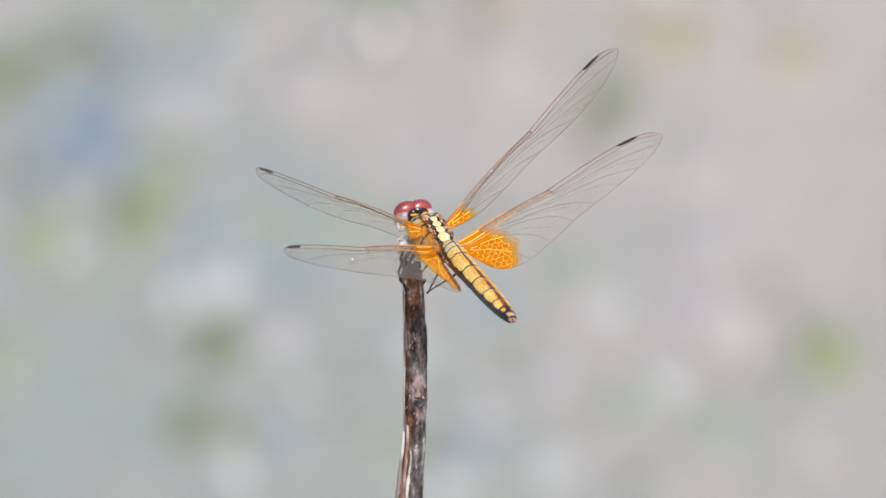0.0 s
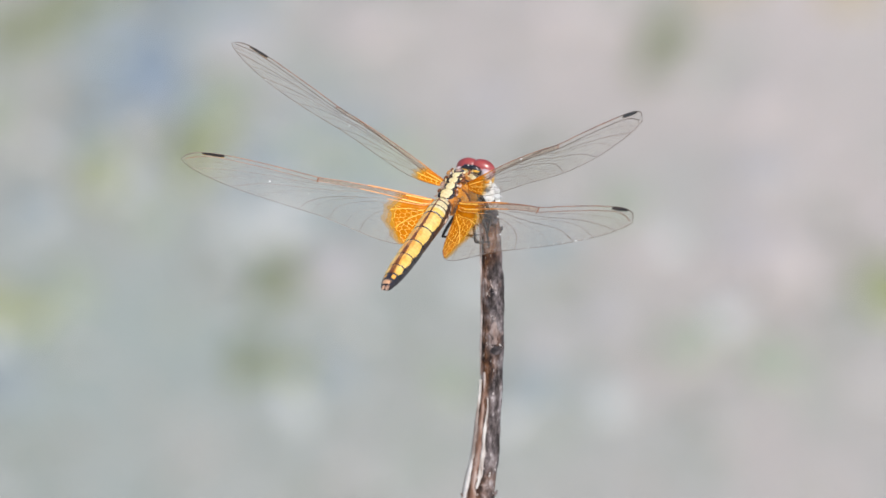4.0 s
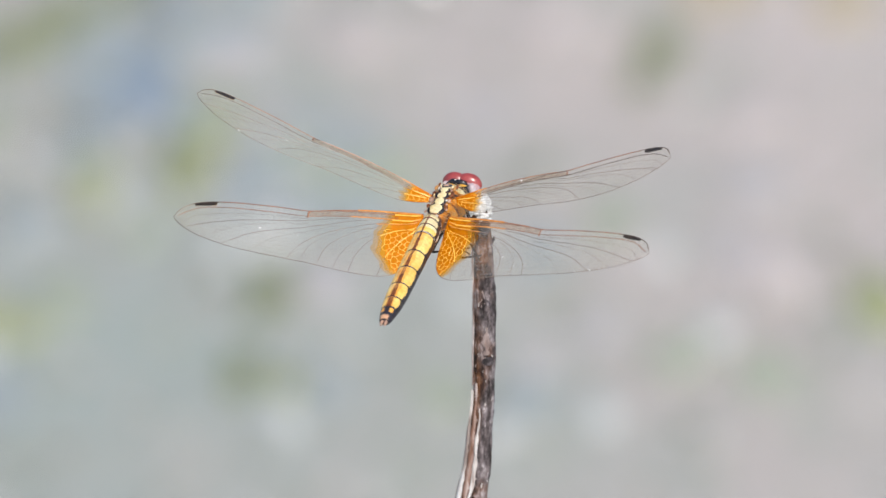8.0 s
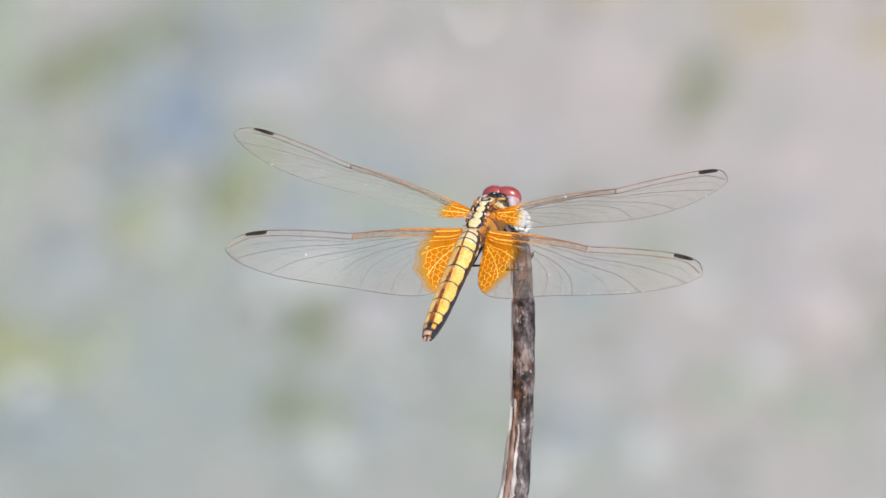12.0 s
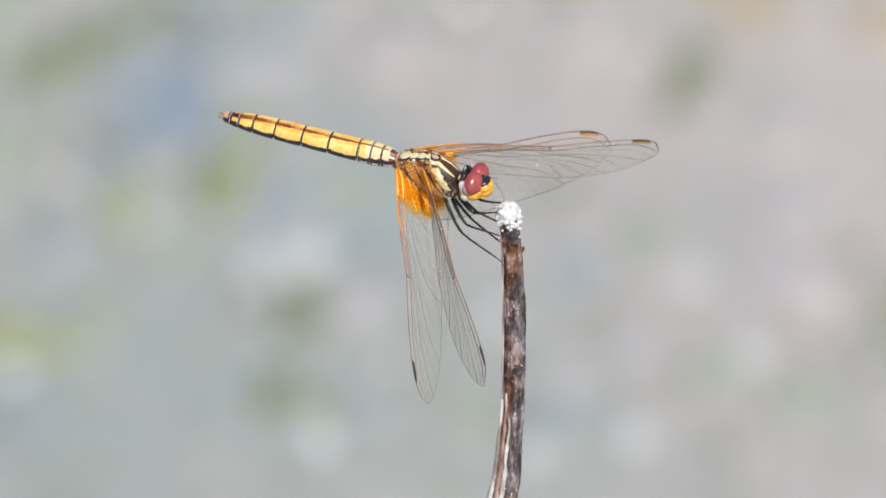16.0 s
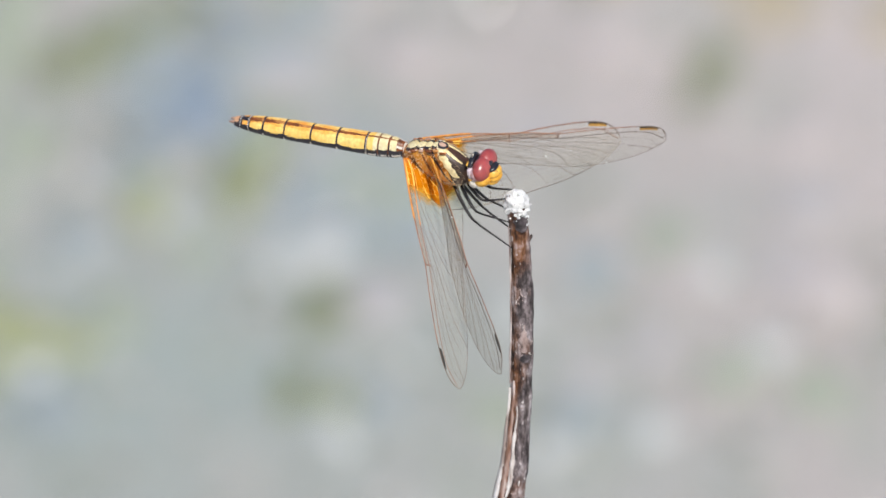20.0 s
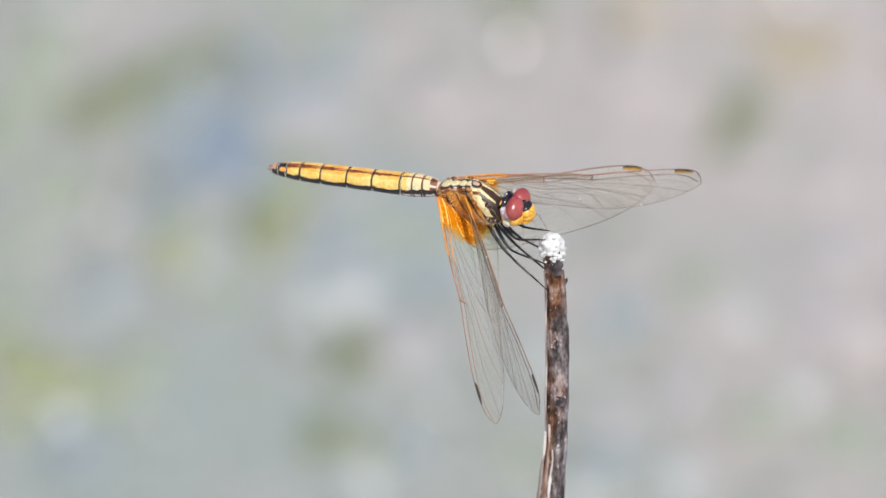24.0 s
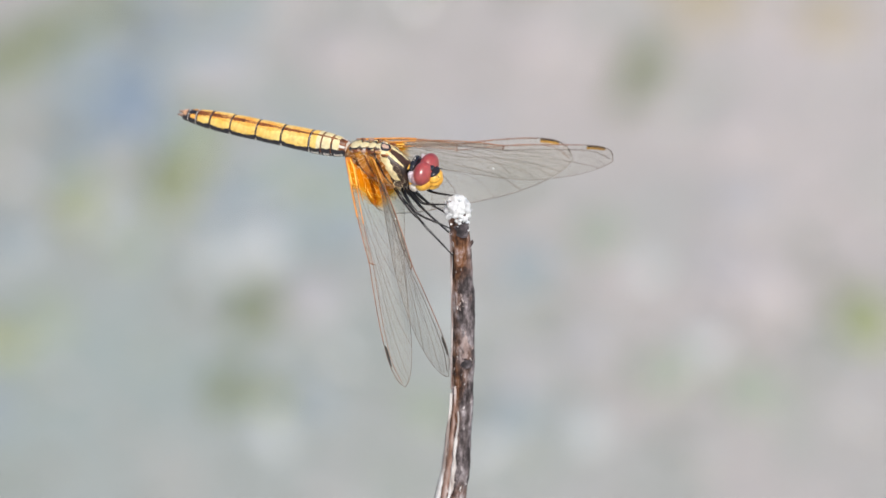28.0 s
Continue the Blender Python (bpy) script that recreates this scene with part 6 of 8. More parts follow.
    walk(hindwing_left, [
        (0, pose(-0.00157, -0.00300, -0.00055, -4.56, 20.98, 17.99)),
        (0.4, pose(-0.00157, -0.00300, -0.00055, -3.76, 20.98, 17.99)),
        (0.5, pose(-0.00157, -0.00300, -0.00055, 6.82, 31.19, 27.06)),
        (0.7, pose(-0.00157, -0.00300, -0.00055, -3.98, 19.00, 9.20)),
        (1, pose(-0.00157, -0.00300, -0.00055, -10.62, 14.28, -2.51)),
        (1.5, pose(-0.00157, -0.00300, -0.00055, -10.36, 12.58, -1.63)),
        (2, pose(-0.00157, -0.00300, -0.00055, -10.33, 13.84, 6.96)),
        (2.5, pose(-0.00157, -0.00300, -0.00055, -9.93, 13.84, 6.96)),
        (4.5, pose(-0.00157, -0.00300, -0.00055, -6.05, 17.25, 13.12)),
        (5, pose(-0.00157, -0.00300, -0.00055, -5.04, 11.18, 9.99)),
        (5.6, pose(-0.00157, -0.00300, -0.00055, -5.64, 11.18, 9.99)),
        (6, pose(-0.00157, -0.00300, -0.00055, -5.82, 9.95, 12.45)),
        (6.6, pose(-0.00157, -0.00300, -0.00055, -16.02, 9.95, 12.45)),
        (7, pose(-0.00157, -0.00300, -0.00055, -24.11, 6.14, 8.29)),
        (7.2, pose(-0.00157, -0.00300, -0.00055, -12.45, 1.46, 6.03)),
        (7.5, pose(-0.00157, -0.00300, -0.00055, 6.15, 1.46, 6.03)),
        (8, pose(-0.00157, -0.00300, -0.00055, 9.23, 2.37, 5.47)),
        (8.5, pose(-0.00157, -0.00300, -0.00055, 3.73, 13.20, 15.95)),
        (9, pose(-0.00157, -0.00300, -0.00055, -2.77, 7.95, 8.80)),
        (9.7, pose(-0.00157, -0.00300, -0.00055, -13.27, 7.95, 8.80)),
        (9.9, pose(-0.00157, -0.00300, -0.00055, -15.53, 7.41, 14.90)),
        (10.1, pose(-0.00157, -0.00300, -0.00055, -14.63, 7.41, 14.90)),
        (10.3, pose(-0.00157, -0.00300, -0.00055, -11.76, 0.44, 5.05)),
        (11, pose(-0.00157, -0.00300, -0.00055, 5.04, 0.44, 5.05)),
        (11.5, pose(-0.00157, -0.00300, -0.00055, 9.41, -3.80, 1.34)),
        (12, pose(-0.00157, -0.00300, -0.00055, 13.91, -3.80, 1.34)),
        (12.3, pose(-0.00157, -0.00300, -0.00055, 13.91, -3.80, 1.34)),
        (12.5, pose(-0.00157, -0.00300, -0.00055, 14.05, -3.80, -0.70)),
        (13.1, pose(-0.00157, -0.00300, -0.00055, 94.26, -23.06, -29.01)),
        (14.5, pose(-0.00157, -0.00300, -0.00055, 94.26, -23.06, -29.01)),
        (15, pose(-0.00157, -0.00300, -0.00055, 95.34, -22.79, -28.63)),
        (15.5, pose(-0.00157, -0.00300, -0.00055, 97.44, -21.67, -31.28)),
        (16, pose(-0.00157, -0.00300, -0.00055, 100.79, -24.88, -31.75)),
        (16.5, pose(-0.00157, -0.00300, -0.00055, 101.33, -22.79, -32.24)),
        (17, pose(-0.00157, -0.00300, -0.00055, 102.73, -25.28, -29.77)),
        (17.5, pose(-0.00157, -0.00300, -0.00055, 102.51, -23.96, -31.10)),
        (18, pose(-0.00157, -0.00300, -0.00055, 103.39, -26.04, -31.21)),
        (18.5, pose(-0.00157, -0.00300, -0.00055, 102.07, -24.04, -31.12)),
        (19, pose(-0.00157, -0.00300, -0.00055, 103.48, -26.70, -31.64)),
        (19.5, pose(-0.00157, -0.00300, -0.00055, 101.98, -24.53, -31.41)),
        (20, pose(-0.00157, -0.00300, -0.00055, 102.83, -26.71, -31.38)),
        (20.5, pose(-0.00157, -0.00300, -0.00055, 102.02, -25.06, -31.90)),
        (21, pose(-0.00157, -0.00300, -0.00055, 102.61, -26.97, -31.64)),
        (21.5, pose(-0.00157, -0.00300, -0.00055, 101.52, -24.52, -32.42)),
        (23.5, pose(-0.00157, -0.00300, -0.00055, 101.25, -25.31, -32.97)),
        (24, pose(-0.00157, -0.00300, -0.00055, 101.10, -27.45, -31.21)),
        (24.5, pose(-0.00157, -0.00300, -0.00055, 100.95, -25.19, -33.44)),
        (25, pose(-0.00157, -0.00300, -0.00055, 101.00, -26.49, -32.74)),
        (25.5, pose(-0.00157, -0.00300, -0.00055, 101.43, -25.71, -34.21)),
        (26, pose(-0.00157, -0.00300, -0.00055, 101.58, -24.80, -35.37)),
        (26.5, pose(-0.00157, -0.00300, -0.00055, 101.14, -25.92, -33.51)),
        (27, pose(-0.00157, -0.00300, -0.00055, 102.49, -27.48, -34.32)),
        (27.5, pose(-0.00157, -0.00300, -0.00055, 102.95, -25.94, -36.53)),
        (28, pose(-0.00157, -0.00300, -0.00055, 102.97, -26.97, -35.56)),
    ])
    walk(hindwing_right, [
        (0, pose(0.00157, -0.00300, -0.00055, -18.50, -12.55, 16.08)),
        (0.4, pose(0.00157, -0.00300, -0.00055, -11.00, -12.55, 16.08)),
        (0.5, pose(0.00157, -0.00300, -0.00055, 14.36, -30.54, -26.73)),
        (0.7, pose(0.00157, -0.00300, -0.00055, 10.88, -19.07, -14.65)),
        (1, pose(0.00157, -0.00300, -0.00055, 16.49, -16.24, -15.68)),
        (1.5, pose(0.00157, -0.00300, -0.00055, 13.90, -14.79, -14.95)),
        (2, pose(0.00157, -0.00300, -0.00055, 7.73, -13.30, -11.71)),
        (2.5, pose(0.00157, -0.00300, -0.00055, 6.93, -13.30, -11.71)),
        (4.5, pose(0.00157, -0.00300, -0.00055, 5.39, -16.63, -15.03)),
        (5, pose(0.00157, -0.00300, -0.00055, 5.48, -13.54, -14.54)),
        (5.6, pose(0.00157, -0.00300, -0.00055, 1.88, -13.54, -14.54)),
        (6, pose(0.00157, -0.00300, -0.00055, 0.51, -14.26, -17.75)),
        (6.6, pose(0.00157, -0.00300, -0.00055, -0.09, -14.26, -17.75)),
        (7, pose(0.00157, -0.00300, -0.00055, -3.52, -7.83, -10.76)),
        (7.2, pose(0.00157, -0.00300, -0.00055, 0.24, -7.92, -11.73)),
        (7.5, pose(0.00157, -0.00300, -0.00055, 5.64, -7.92, -11.73)),
        (8, pose(0.00157, -0.00300, -0.00055, 6.82, -8.85, -11.66)),
        (8.5, pose(0.00157, -0.00300, -0.00055, 5.11, -14.91, -15.60)),
        (9, pose(0.00157, -0.00300, -0.00055, 0.84, -13.65, -15.86)),
        (9.7, pose(0.00157, -0.00300, -0.00055, -4.06, -13.65, -15.86)),
        (9.9, pose(0.00157, -0.00300, -0.00055, -8.36, -5.81, -9.19)),
        (10.1, pose(0.00157, -0.00300, -0.00055, -8.06, -5.81, -9.19)),
        (10.3, pose(0.00157, -0.00300, -0.00055, -5.92, -6.07, -10.09)),
        (11, pose(0.00157, -0.00300, -0.00055, 1.08, -6.07, -10.09)),
        (11.5, pose(0.00157, -0.00300, -0.00055, 4.78, -2.08, -7.59)),
        (12, pose(0.00157, -0.00300, -0.00055, 9.28, -2.08, -7.59)),
        (12.3, pose(0.00157, -0.00300, -0.00055, 0.28, -2.08, -7.59)),
        (12.5, pose(0.00157, -0.00300, -0.00055, -5.84, -1.46, -6.15)),
        (13.1, pose(0.00157, -0.00300, -0.00055, 111.14, 24.07, 21.53)),
        (14.5, pose(0.00157, -0.00300, -0.00055, 111.14, 24.07, 21.53)),
        (15, pose(0.00157, -0.00300, -0.00055, 111.81, 24.55, 23.01)),
        (15.5, pose(0.00157, -0.00300, -0.00055, 112.84, 20.31, 29.79)),
        (16, pose(0.00157, -0.00300, -0.00055, 112.93, 26.93, 24.25)),
        (16.5, pose(0.00157, -0.00300, -0.00055, 113.33, 21.29, 30.62)),
        (17, pose(0.00157, -0.00300, -0.00055, 112.57, 27.16, 24.15)),
        (17.5, pose(0.00157, -0.00300, -0.00055, 113.31, 22.30, 29.63)),
        (18, pose(0.00157, -0.00300, -0.00055, 113.91, 28.11, 25.49)),
        (18.5, pose(0.00157, -0.00300, -0.00055, 113.60, 22.37, 29.65)),
        (19, pose(0.00157, -0.00300, -0.00055, 115.86, 28.00, 28.61)),
        (19.5, pose(0.00157, -0.00300, -0.00055, 114.19, 22.80, 29.90)),
        (20, pose(0.00157, -0.00300, -0.00055, 116.06, 28.30, 28.29)),
        (20.5, pose(0.00157, -0.00300, -0.00055, 114.88, 23.26, 30.33)),
        (21, pose(0.00157, -0.00300, -0.00055, 116.26, 27.62, 28.74)),
        (21.5, pose(0.00157, -0.00300, -0.00055, 115.12, 22.79, 30.78)),
        (23.5, pose(0.00157, -0.00300, -0.00055, 117.32, 27.20, 29.85)),
        (24, pose(0.00157, -0.00300, -0.00055, 117.47, 27.21, 29.89)),
        (24.5, pose(0.00157, -0.00300, -0.00055, 117.87, 27.13, 30.43)),
        (25, pose(0.00157, -0.00300, -0.00055, 118.37, 26.73, 31.43)),
        (25.5, pose(0.00157, -0.00300, -0.00055, 118.57, 27.74, 31.47)),
        (26, pose(0.00157, -0.00300, -0.00055, 118.15, 27.06, 31.91)),
        (26.5, pose(0.00157, -0.00300, -0.00055, 118.21, 27.62, 32.09)),
        (27, pose(0.00157, -0.00300, -0.00055, 117.56, 27.40, 31.75)),
        (27.5, pose(0.00157, -0.00300, -0.00055, 117.96, 28.39, 32.13)),
        (28, pose(0.00157, -0.00300, -0.00055, 117.89, 27.82, 33.05)),
    ])
    walk(head, [
        (0, pose(0.00000, 0.00538, -0.00212, 0.00, 0.00, 0.00)),
        (0.5, pose(0.00000, 0.00538, -0.00252, 0.0, 0.0, 0.0)),
        (0.8, pose(0.00000, 0.00531, -0.00259, -8.0, 0.0, 0.0)),
        (9.3, pose(0.00000, 0.00531, -0.00259, -8.0, 0.0, 0.0)),
        (9.6, pose(0.00000, 0.00545, -0.00259, -32.0, 0.0, 0.0)),
        (9.8, pose(0.00000, 0.00545, -0.00259, -32.0, 0.0, 0.0)),
        (9.95, pose(0.00000, 0.00531, -0.00259, -8.0, 0.0, 0.0)),
        (12.4, pose(0.00000, 0.00531, -0.00259, -8.0, 0.0, 0.0)),
        (13.1, pose(0.00000, 0.00620, -0.00225, 0.0, 0.0, 0.0)),
        (28, pose(0.00000, 0.00620, -0.00225, 0.0, 0.0, 0.0)),
    ])
    walk(legs[0][0], [
            (0, pose(0.00061, 0.00409, -0.00436, -99.2, -3.5, 17.7)),
            (0.4, pose(0.00061, 0.00409, -0.00436, -99.2, -3.5, 17.7)),
            (0.5, pose(0.00061, 0.00409, -0.00436, -89.0, 24.4, 99.0)),
            (0.7, pose(0.00061, 0.00409, -0.00436, -91.8, -14.3, -22.4)),
            (1, pose(0.00061, 0.00409, -0.00436, -96.8, 3.2, 31.7)),
            (1.5, pose(0.00061, 0.00409, -0.00436, -96.3, 3.6, 32.3)),
            (2, pose(0.00061, 0.00409, -0.00436, -103.8, 2.8, 38.6)),
            (2.5, pose(0.00061, 0.00409, -0.00436, -103.8, 2.8, 38.6)),
            (4.5, pose(0.00061, 0.00409, -0.00436, -100.7, 1.8, 32.5)),
            (5, pose(0.00061, 0.00409, -0.00436, -97.7, -1.0, 22.2)),
            (5.6, pose(0.00061, 0.00409, -0.00436, -97.7, -1.0, 22.2)),
            (6, pose(0.00061, 0.00409, -0.00436, -94.4, -5.3, 8.0)),
            (6.6, pose(0.00061, 0.00409, -0.00436, -94.4, -5.3, 8.0)),
            (7, pose(0.00061, 0.00409, -0.00436, -100.0, -2.7, 20.5)),
            (7.2, pose(0.00061, 0.00409, -0.00436, -96.3, -10.0, -2.6)),
            (7.5, pose(0.00061, 0.00409, -0.00436, -96.3, -10.0, -2.6)),
            (8, pose(0.00061, 0.00409, -0.00436, -98.8, -6.3, 10.2)),
            (8.5, pose(0.00061, 0.00409, -0.00436, -85.0, -15.4, -40.1)),
            (9, pose(0.00061, 0.00409, -0.00436, -99.4, -6.8, 9.6)),
            (9.7, pose(0.00061, 0.00409, -0.00436, -99.4, -6.8, 9.6)),
            (9.9, pose(0.00061, 0.00409, -0.00436, -95.5, -2.1, 17.4)),
            (10.1, pose(0.00061, 0.00409, -0.00436, -95.5, -2.1, 17.4)),
            (10.3, pose(0.00061, 0.00409, -0.00436, -91.2, -11.7, -14.3)),
            (11, pose(0.00061, 0.00409, -0.00436, -91.2, -11.7, -14.3)),
            (11.5, pose(0.00061, 0.00409, -0.00436, -101.1, 6.2, 44.4)),
            (12, pose(0.00061, 0.00409, -0.00436, -101.1, 6.2, 44.4)),
            (12.3, pose(0.00061, 0.00409, -0.00436, -101.1, 6.2, 44.4)),
            (12.5, pose(0.00061, 0.00409, -0.00436, -71.9, -6.1, -20.9)),
            (13.1, pose(0.00061, 0.00409, -0.00436, -1.4, 0.2, 0.3)),
            (14.5, pose(0.00061, 0.00409, -0.00436, -1.4, 0.2, 0.3)),
            (17, pose(0.00061, 0.00409, -0.00436, -0.0, -0.0, -0.0)),
            (19, pose(0.00061, 0.00409, -0.00436, -2.2, 0.1, -0.6)),
            (21.5, pose(0.00061, 0.00409, -0.00436, -4.8, 0.4, -0.3)),
            (25, pose(0.00061, 0.00409, -0.00436, -1.1, 0.2, 0.5)),
            (28, pose(0.00061, 0.00409, -0.00436, -1.1, 0.4, 1.3)),
    ])
    for piece in legs[0][1:]:
        walk(piece, [
            (0, pose(0.00080, 0.00220, -0.00168, 16.9, -1.7, 7.0)),
            (0.4, pose(0.00080, 0.00220, -0.00168, 16.9, -1.7, 7.0)),
            (0.5, pose(0.00080, 0.00220, -0.00168, 15.2, -1.4, 6.4)),
            (0.7, pose(0.00080, 0.00220, -0.00168, 17.1, -1.7, 7.2)),
            (1, pose(0.00080, 0.00220, -0.00168, 15.0, -1.4, 6.3)),
            (1.5, pose(0.00080, 0.00220, -0.00168, 11.7, -0.9, 5.0)),
            (2, pose(0.00080, 0.00220, -0.00168, 16.3, -1.6, 6.8)),
            (2.5, pose(0.00080, 0.00220, -0.00168, 16.3, -1.6, 6.8)),
            (4.5, pose(0.00080, 0.00220, -0.00168, 13.0, -1.1, 5.5)),
            (5, pose(0.00080, 0.00220, -0.00168, 13.1, -1.1, 5.5)),
            (5.6, pose(0.00080, 0.00220, -0.00168, 13.1, -1.1, 5.5)),
            (6, pose(0.00080, 0.00220, -0.00168, 13.5, -1.2, 5.7)),
            (6.6, pose(0.00080, 0.00220, -0.00168, 13.5, -1.2, 5.7)),
            (7, pose(0.00080, 0.00220, -0.00168, 15.3, -1.4, 6.4)),
            (7.2, pose(0.00080, 0.00220, -0.00168, 11.8, -1.0, 5.0)),
            (7.5, pose(0.00080, 0.00220, -0.00168, 11.8, -1.0, 5.0)),
            (8, pose(0.00080, 0.00220, -0.00168, 12.1, -1.0, 5.1)),
            (8.5, pose(0.00080, 0.00220, -0.00168, 12.2, -1.0, 5.1)),
            (9, pose(0.00080, 0.00220, -0.00168, 16.8, -1.7, 7.0)),
            (9.7, pose(0.00080, 0.00220, -0.00168, 16.8, -1.7, 7.0)),
            (9.9, pose(0.00080, 0.00220, -0.00168, 16.2, -1.6, 6.8)),
            (10.1, pose(0.00080, 0.00220, -0.00168, 16.2, -1.6, 6.8)),
            (10.3, pose(0.00080, 0.00220, -0.00168, 17.0, -1.7, 7.1)),
            (11, pose(0.00080, 0.00220, -0.00168, 17.0, -1.7, 7.1)),
            (11.5, pose(0.00080, 0.00220, -0.00168, 11.6, -0.9, 4.9)),
            (12, pose(0.00080, 0.00220, -0.00168, 11.6, -0.9, 4.9)),
            (12.3, pose(0.00080, 0.00220, -0.00168, 11.6, -0.9, 4.9)),
            (12.5, pose(0.00080, 0.00220, -0.00168, 15.6, -1.5, 6.5)),
            (13.1, pose(0.00080, 0.00220, -0.00168, -4.3, 0.1, -1.8)),
            (14.5, pose(0.00080, 0.00220, -0.00168, -4.3, 0.1, -1.8)),
            (17, pose(0.00080, 0.00220, -0.00168, 0.0, -0.0, 0.0)),
            (19, pose(0.00080, 0.00220, -0.00168, 0.5, -0.0, 0.2)),
            (21.5, pose(0.00080, 0.00220, -0.00168, 1.4, -0.1, 0.6)),
            (25, pose(0.00080, 0.00220, -0.00168, -6.5, 0.1, -2.8)),
            (28, pose(0.00080, 0.00220, -0.00168, -4.4, 0.1, -1.9)),
        ])
    walk(legs[1][0], [
            (0, pose(-0.00061, 0.00409, -0.00436, -93.7, -0.4, -39.2)),
            (0.4, pose(-0.00061, 0.00409, -0.00436, -93.7, -0.4, -39.2)),
            (0.5, pose(-0.00061, 0.00409, -0.00436, -92.5, 5.5, -23.1)),
            (0.7, pose(-0.00061, 0.00409, -0.00436, -80.3, -2.2, -30.1)),
            (1, pose(-0.00061, 0.00409, -0.00436, -87.7, 9.0, -9.0)),
            (1.5, pose(-0.00061, 0.00409, -0.00436, -86.1, 6.6, -13.7)),
            (2, pose(-0.00061, 0.00409, -0.00436, -82.8, -0.2, -27.4)),
            (2.5, pose(-0.00061, 0.00409, -0.00436, -82.8, -0.2, -27.4)),
            (4.5, pose(-0.00061, 0.00409, -0.00436, -85.9, 2.3, -24.4)),
            (5, pose(-0.00061, 0.00409, -0.00436, -82.4, 2.5, -20.3)),
            (5.6, pose(-0.00061, 0.00409, -0.00436, -82.4, 2.5, -20.3)),
            (6, pose(-0.00061, 0.00409, -0.00436, -78.8, 1.6, -19.1)),
            (6.6, pose(-0.00061, 0.00409, -0.00436, -78.8, 1.6, -19.1)),
            (7, pose(-0.00061, 0.00409, -0.00436, -80.5, 0.7, -22.9)),
            (7.2, pose(-0.00061, 0.00409, -0.00436, -75.0, -4.7, -31.2)),
            (7.5, pose(-0.00061, 0.00409, -0.00436, -75.0, -4.7, -31.2)),
            (8, pose(-0.00061, 0.00409, -0.00436, -77.5, -3.0, -29.4)),
            (8.5, pose(-0.00061, 0.00409, -0.00436, -75.0, -5.5, -33.4)),
            (9, pose(-0.00061, 0.00409, -0.00436, -76.9, -1.7, -25.5)),
            (9.7, pose(-0.00061, 0.00409, -0.00436, -76.9, -1.7, -25.5)),
            (9.9, pose(-0.00061, 0.00409, -0.00436, -79.4, 4.1, -13.4)),
            (10.1, pose(-0.00061, 0.00409, -0.00436, -79.4, 4.1, -13.4)),
            (10.3, pose(-0.00061, 0.00409, -0.00436, -74.6, -2.0, -24.1)),
            (11, pose(-0.00061, 0.00409, -0.00436, -74.6, -2.0, -24.1)),
            (11.5, pose(-0.00061, 0.00409, -0.00436, -82.1, -0.6, -27.8)),
            (12, pose(-0.00061, 0.00409, -0.00436, -82.1, -0.6, -27.8)),
            (12.3, pose(-0.00061, 0.00409, -0.00436, -82.1, -0.6, -27.8)),
            (12.5, pose(-0.00061, 0.00409, -0.00436, -67.2, 0.1, -11.9)),
            (13.1, pose(-0.00061, 0.00409, -0.00436, 0.2, -0.4, -1.8)),
            (14.5, pose(-0.00061, 0.00409, -0.00436, 0.2, -0.4, -1.8)),
            (17, pose(-0.00061, 0.00409, -0.00436, 0.0, 0.0, -0.0)),
            (19, pose(-0.00061, 0.00409, -0.00436, -2.3, -0.1, -0.3)),
            (21.5, pose(-0.00061, 0.00409, -0.00436, -4.2, 0.2, 0.7)),
            (25, pose(-0.00061, 0.00409, -0.00436, -0.8, -0.5, -2.3)),
            (28, pose(-0.00061, 0.00409, -0.00436, -1.7, -0.1, -0.3)),
    ])
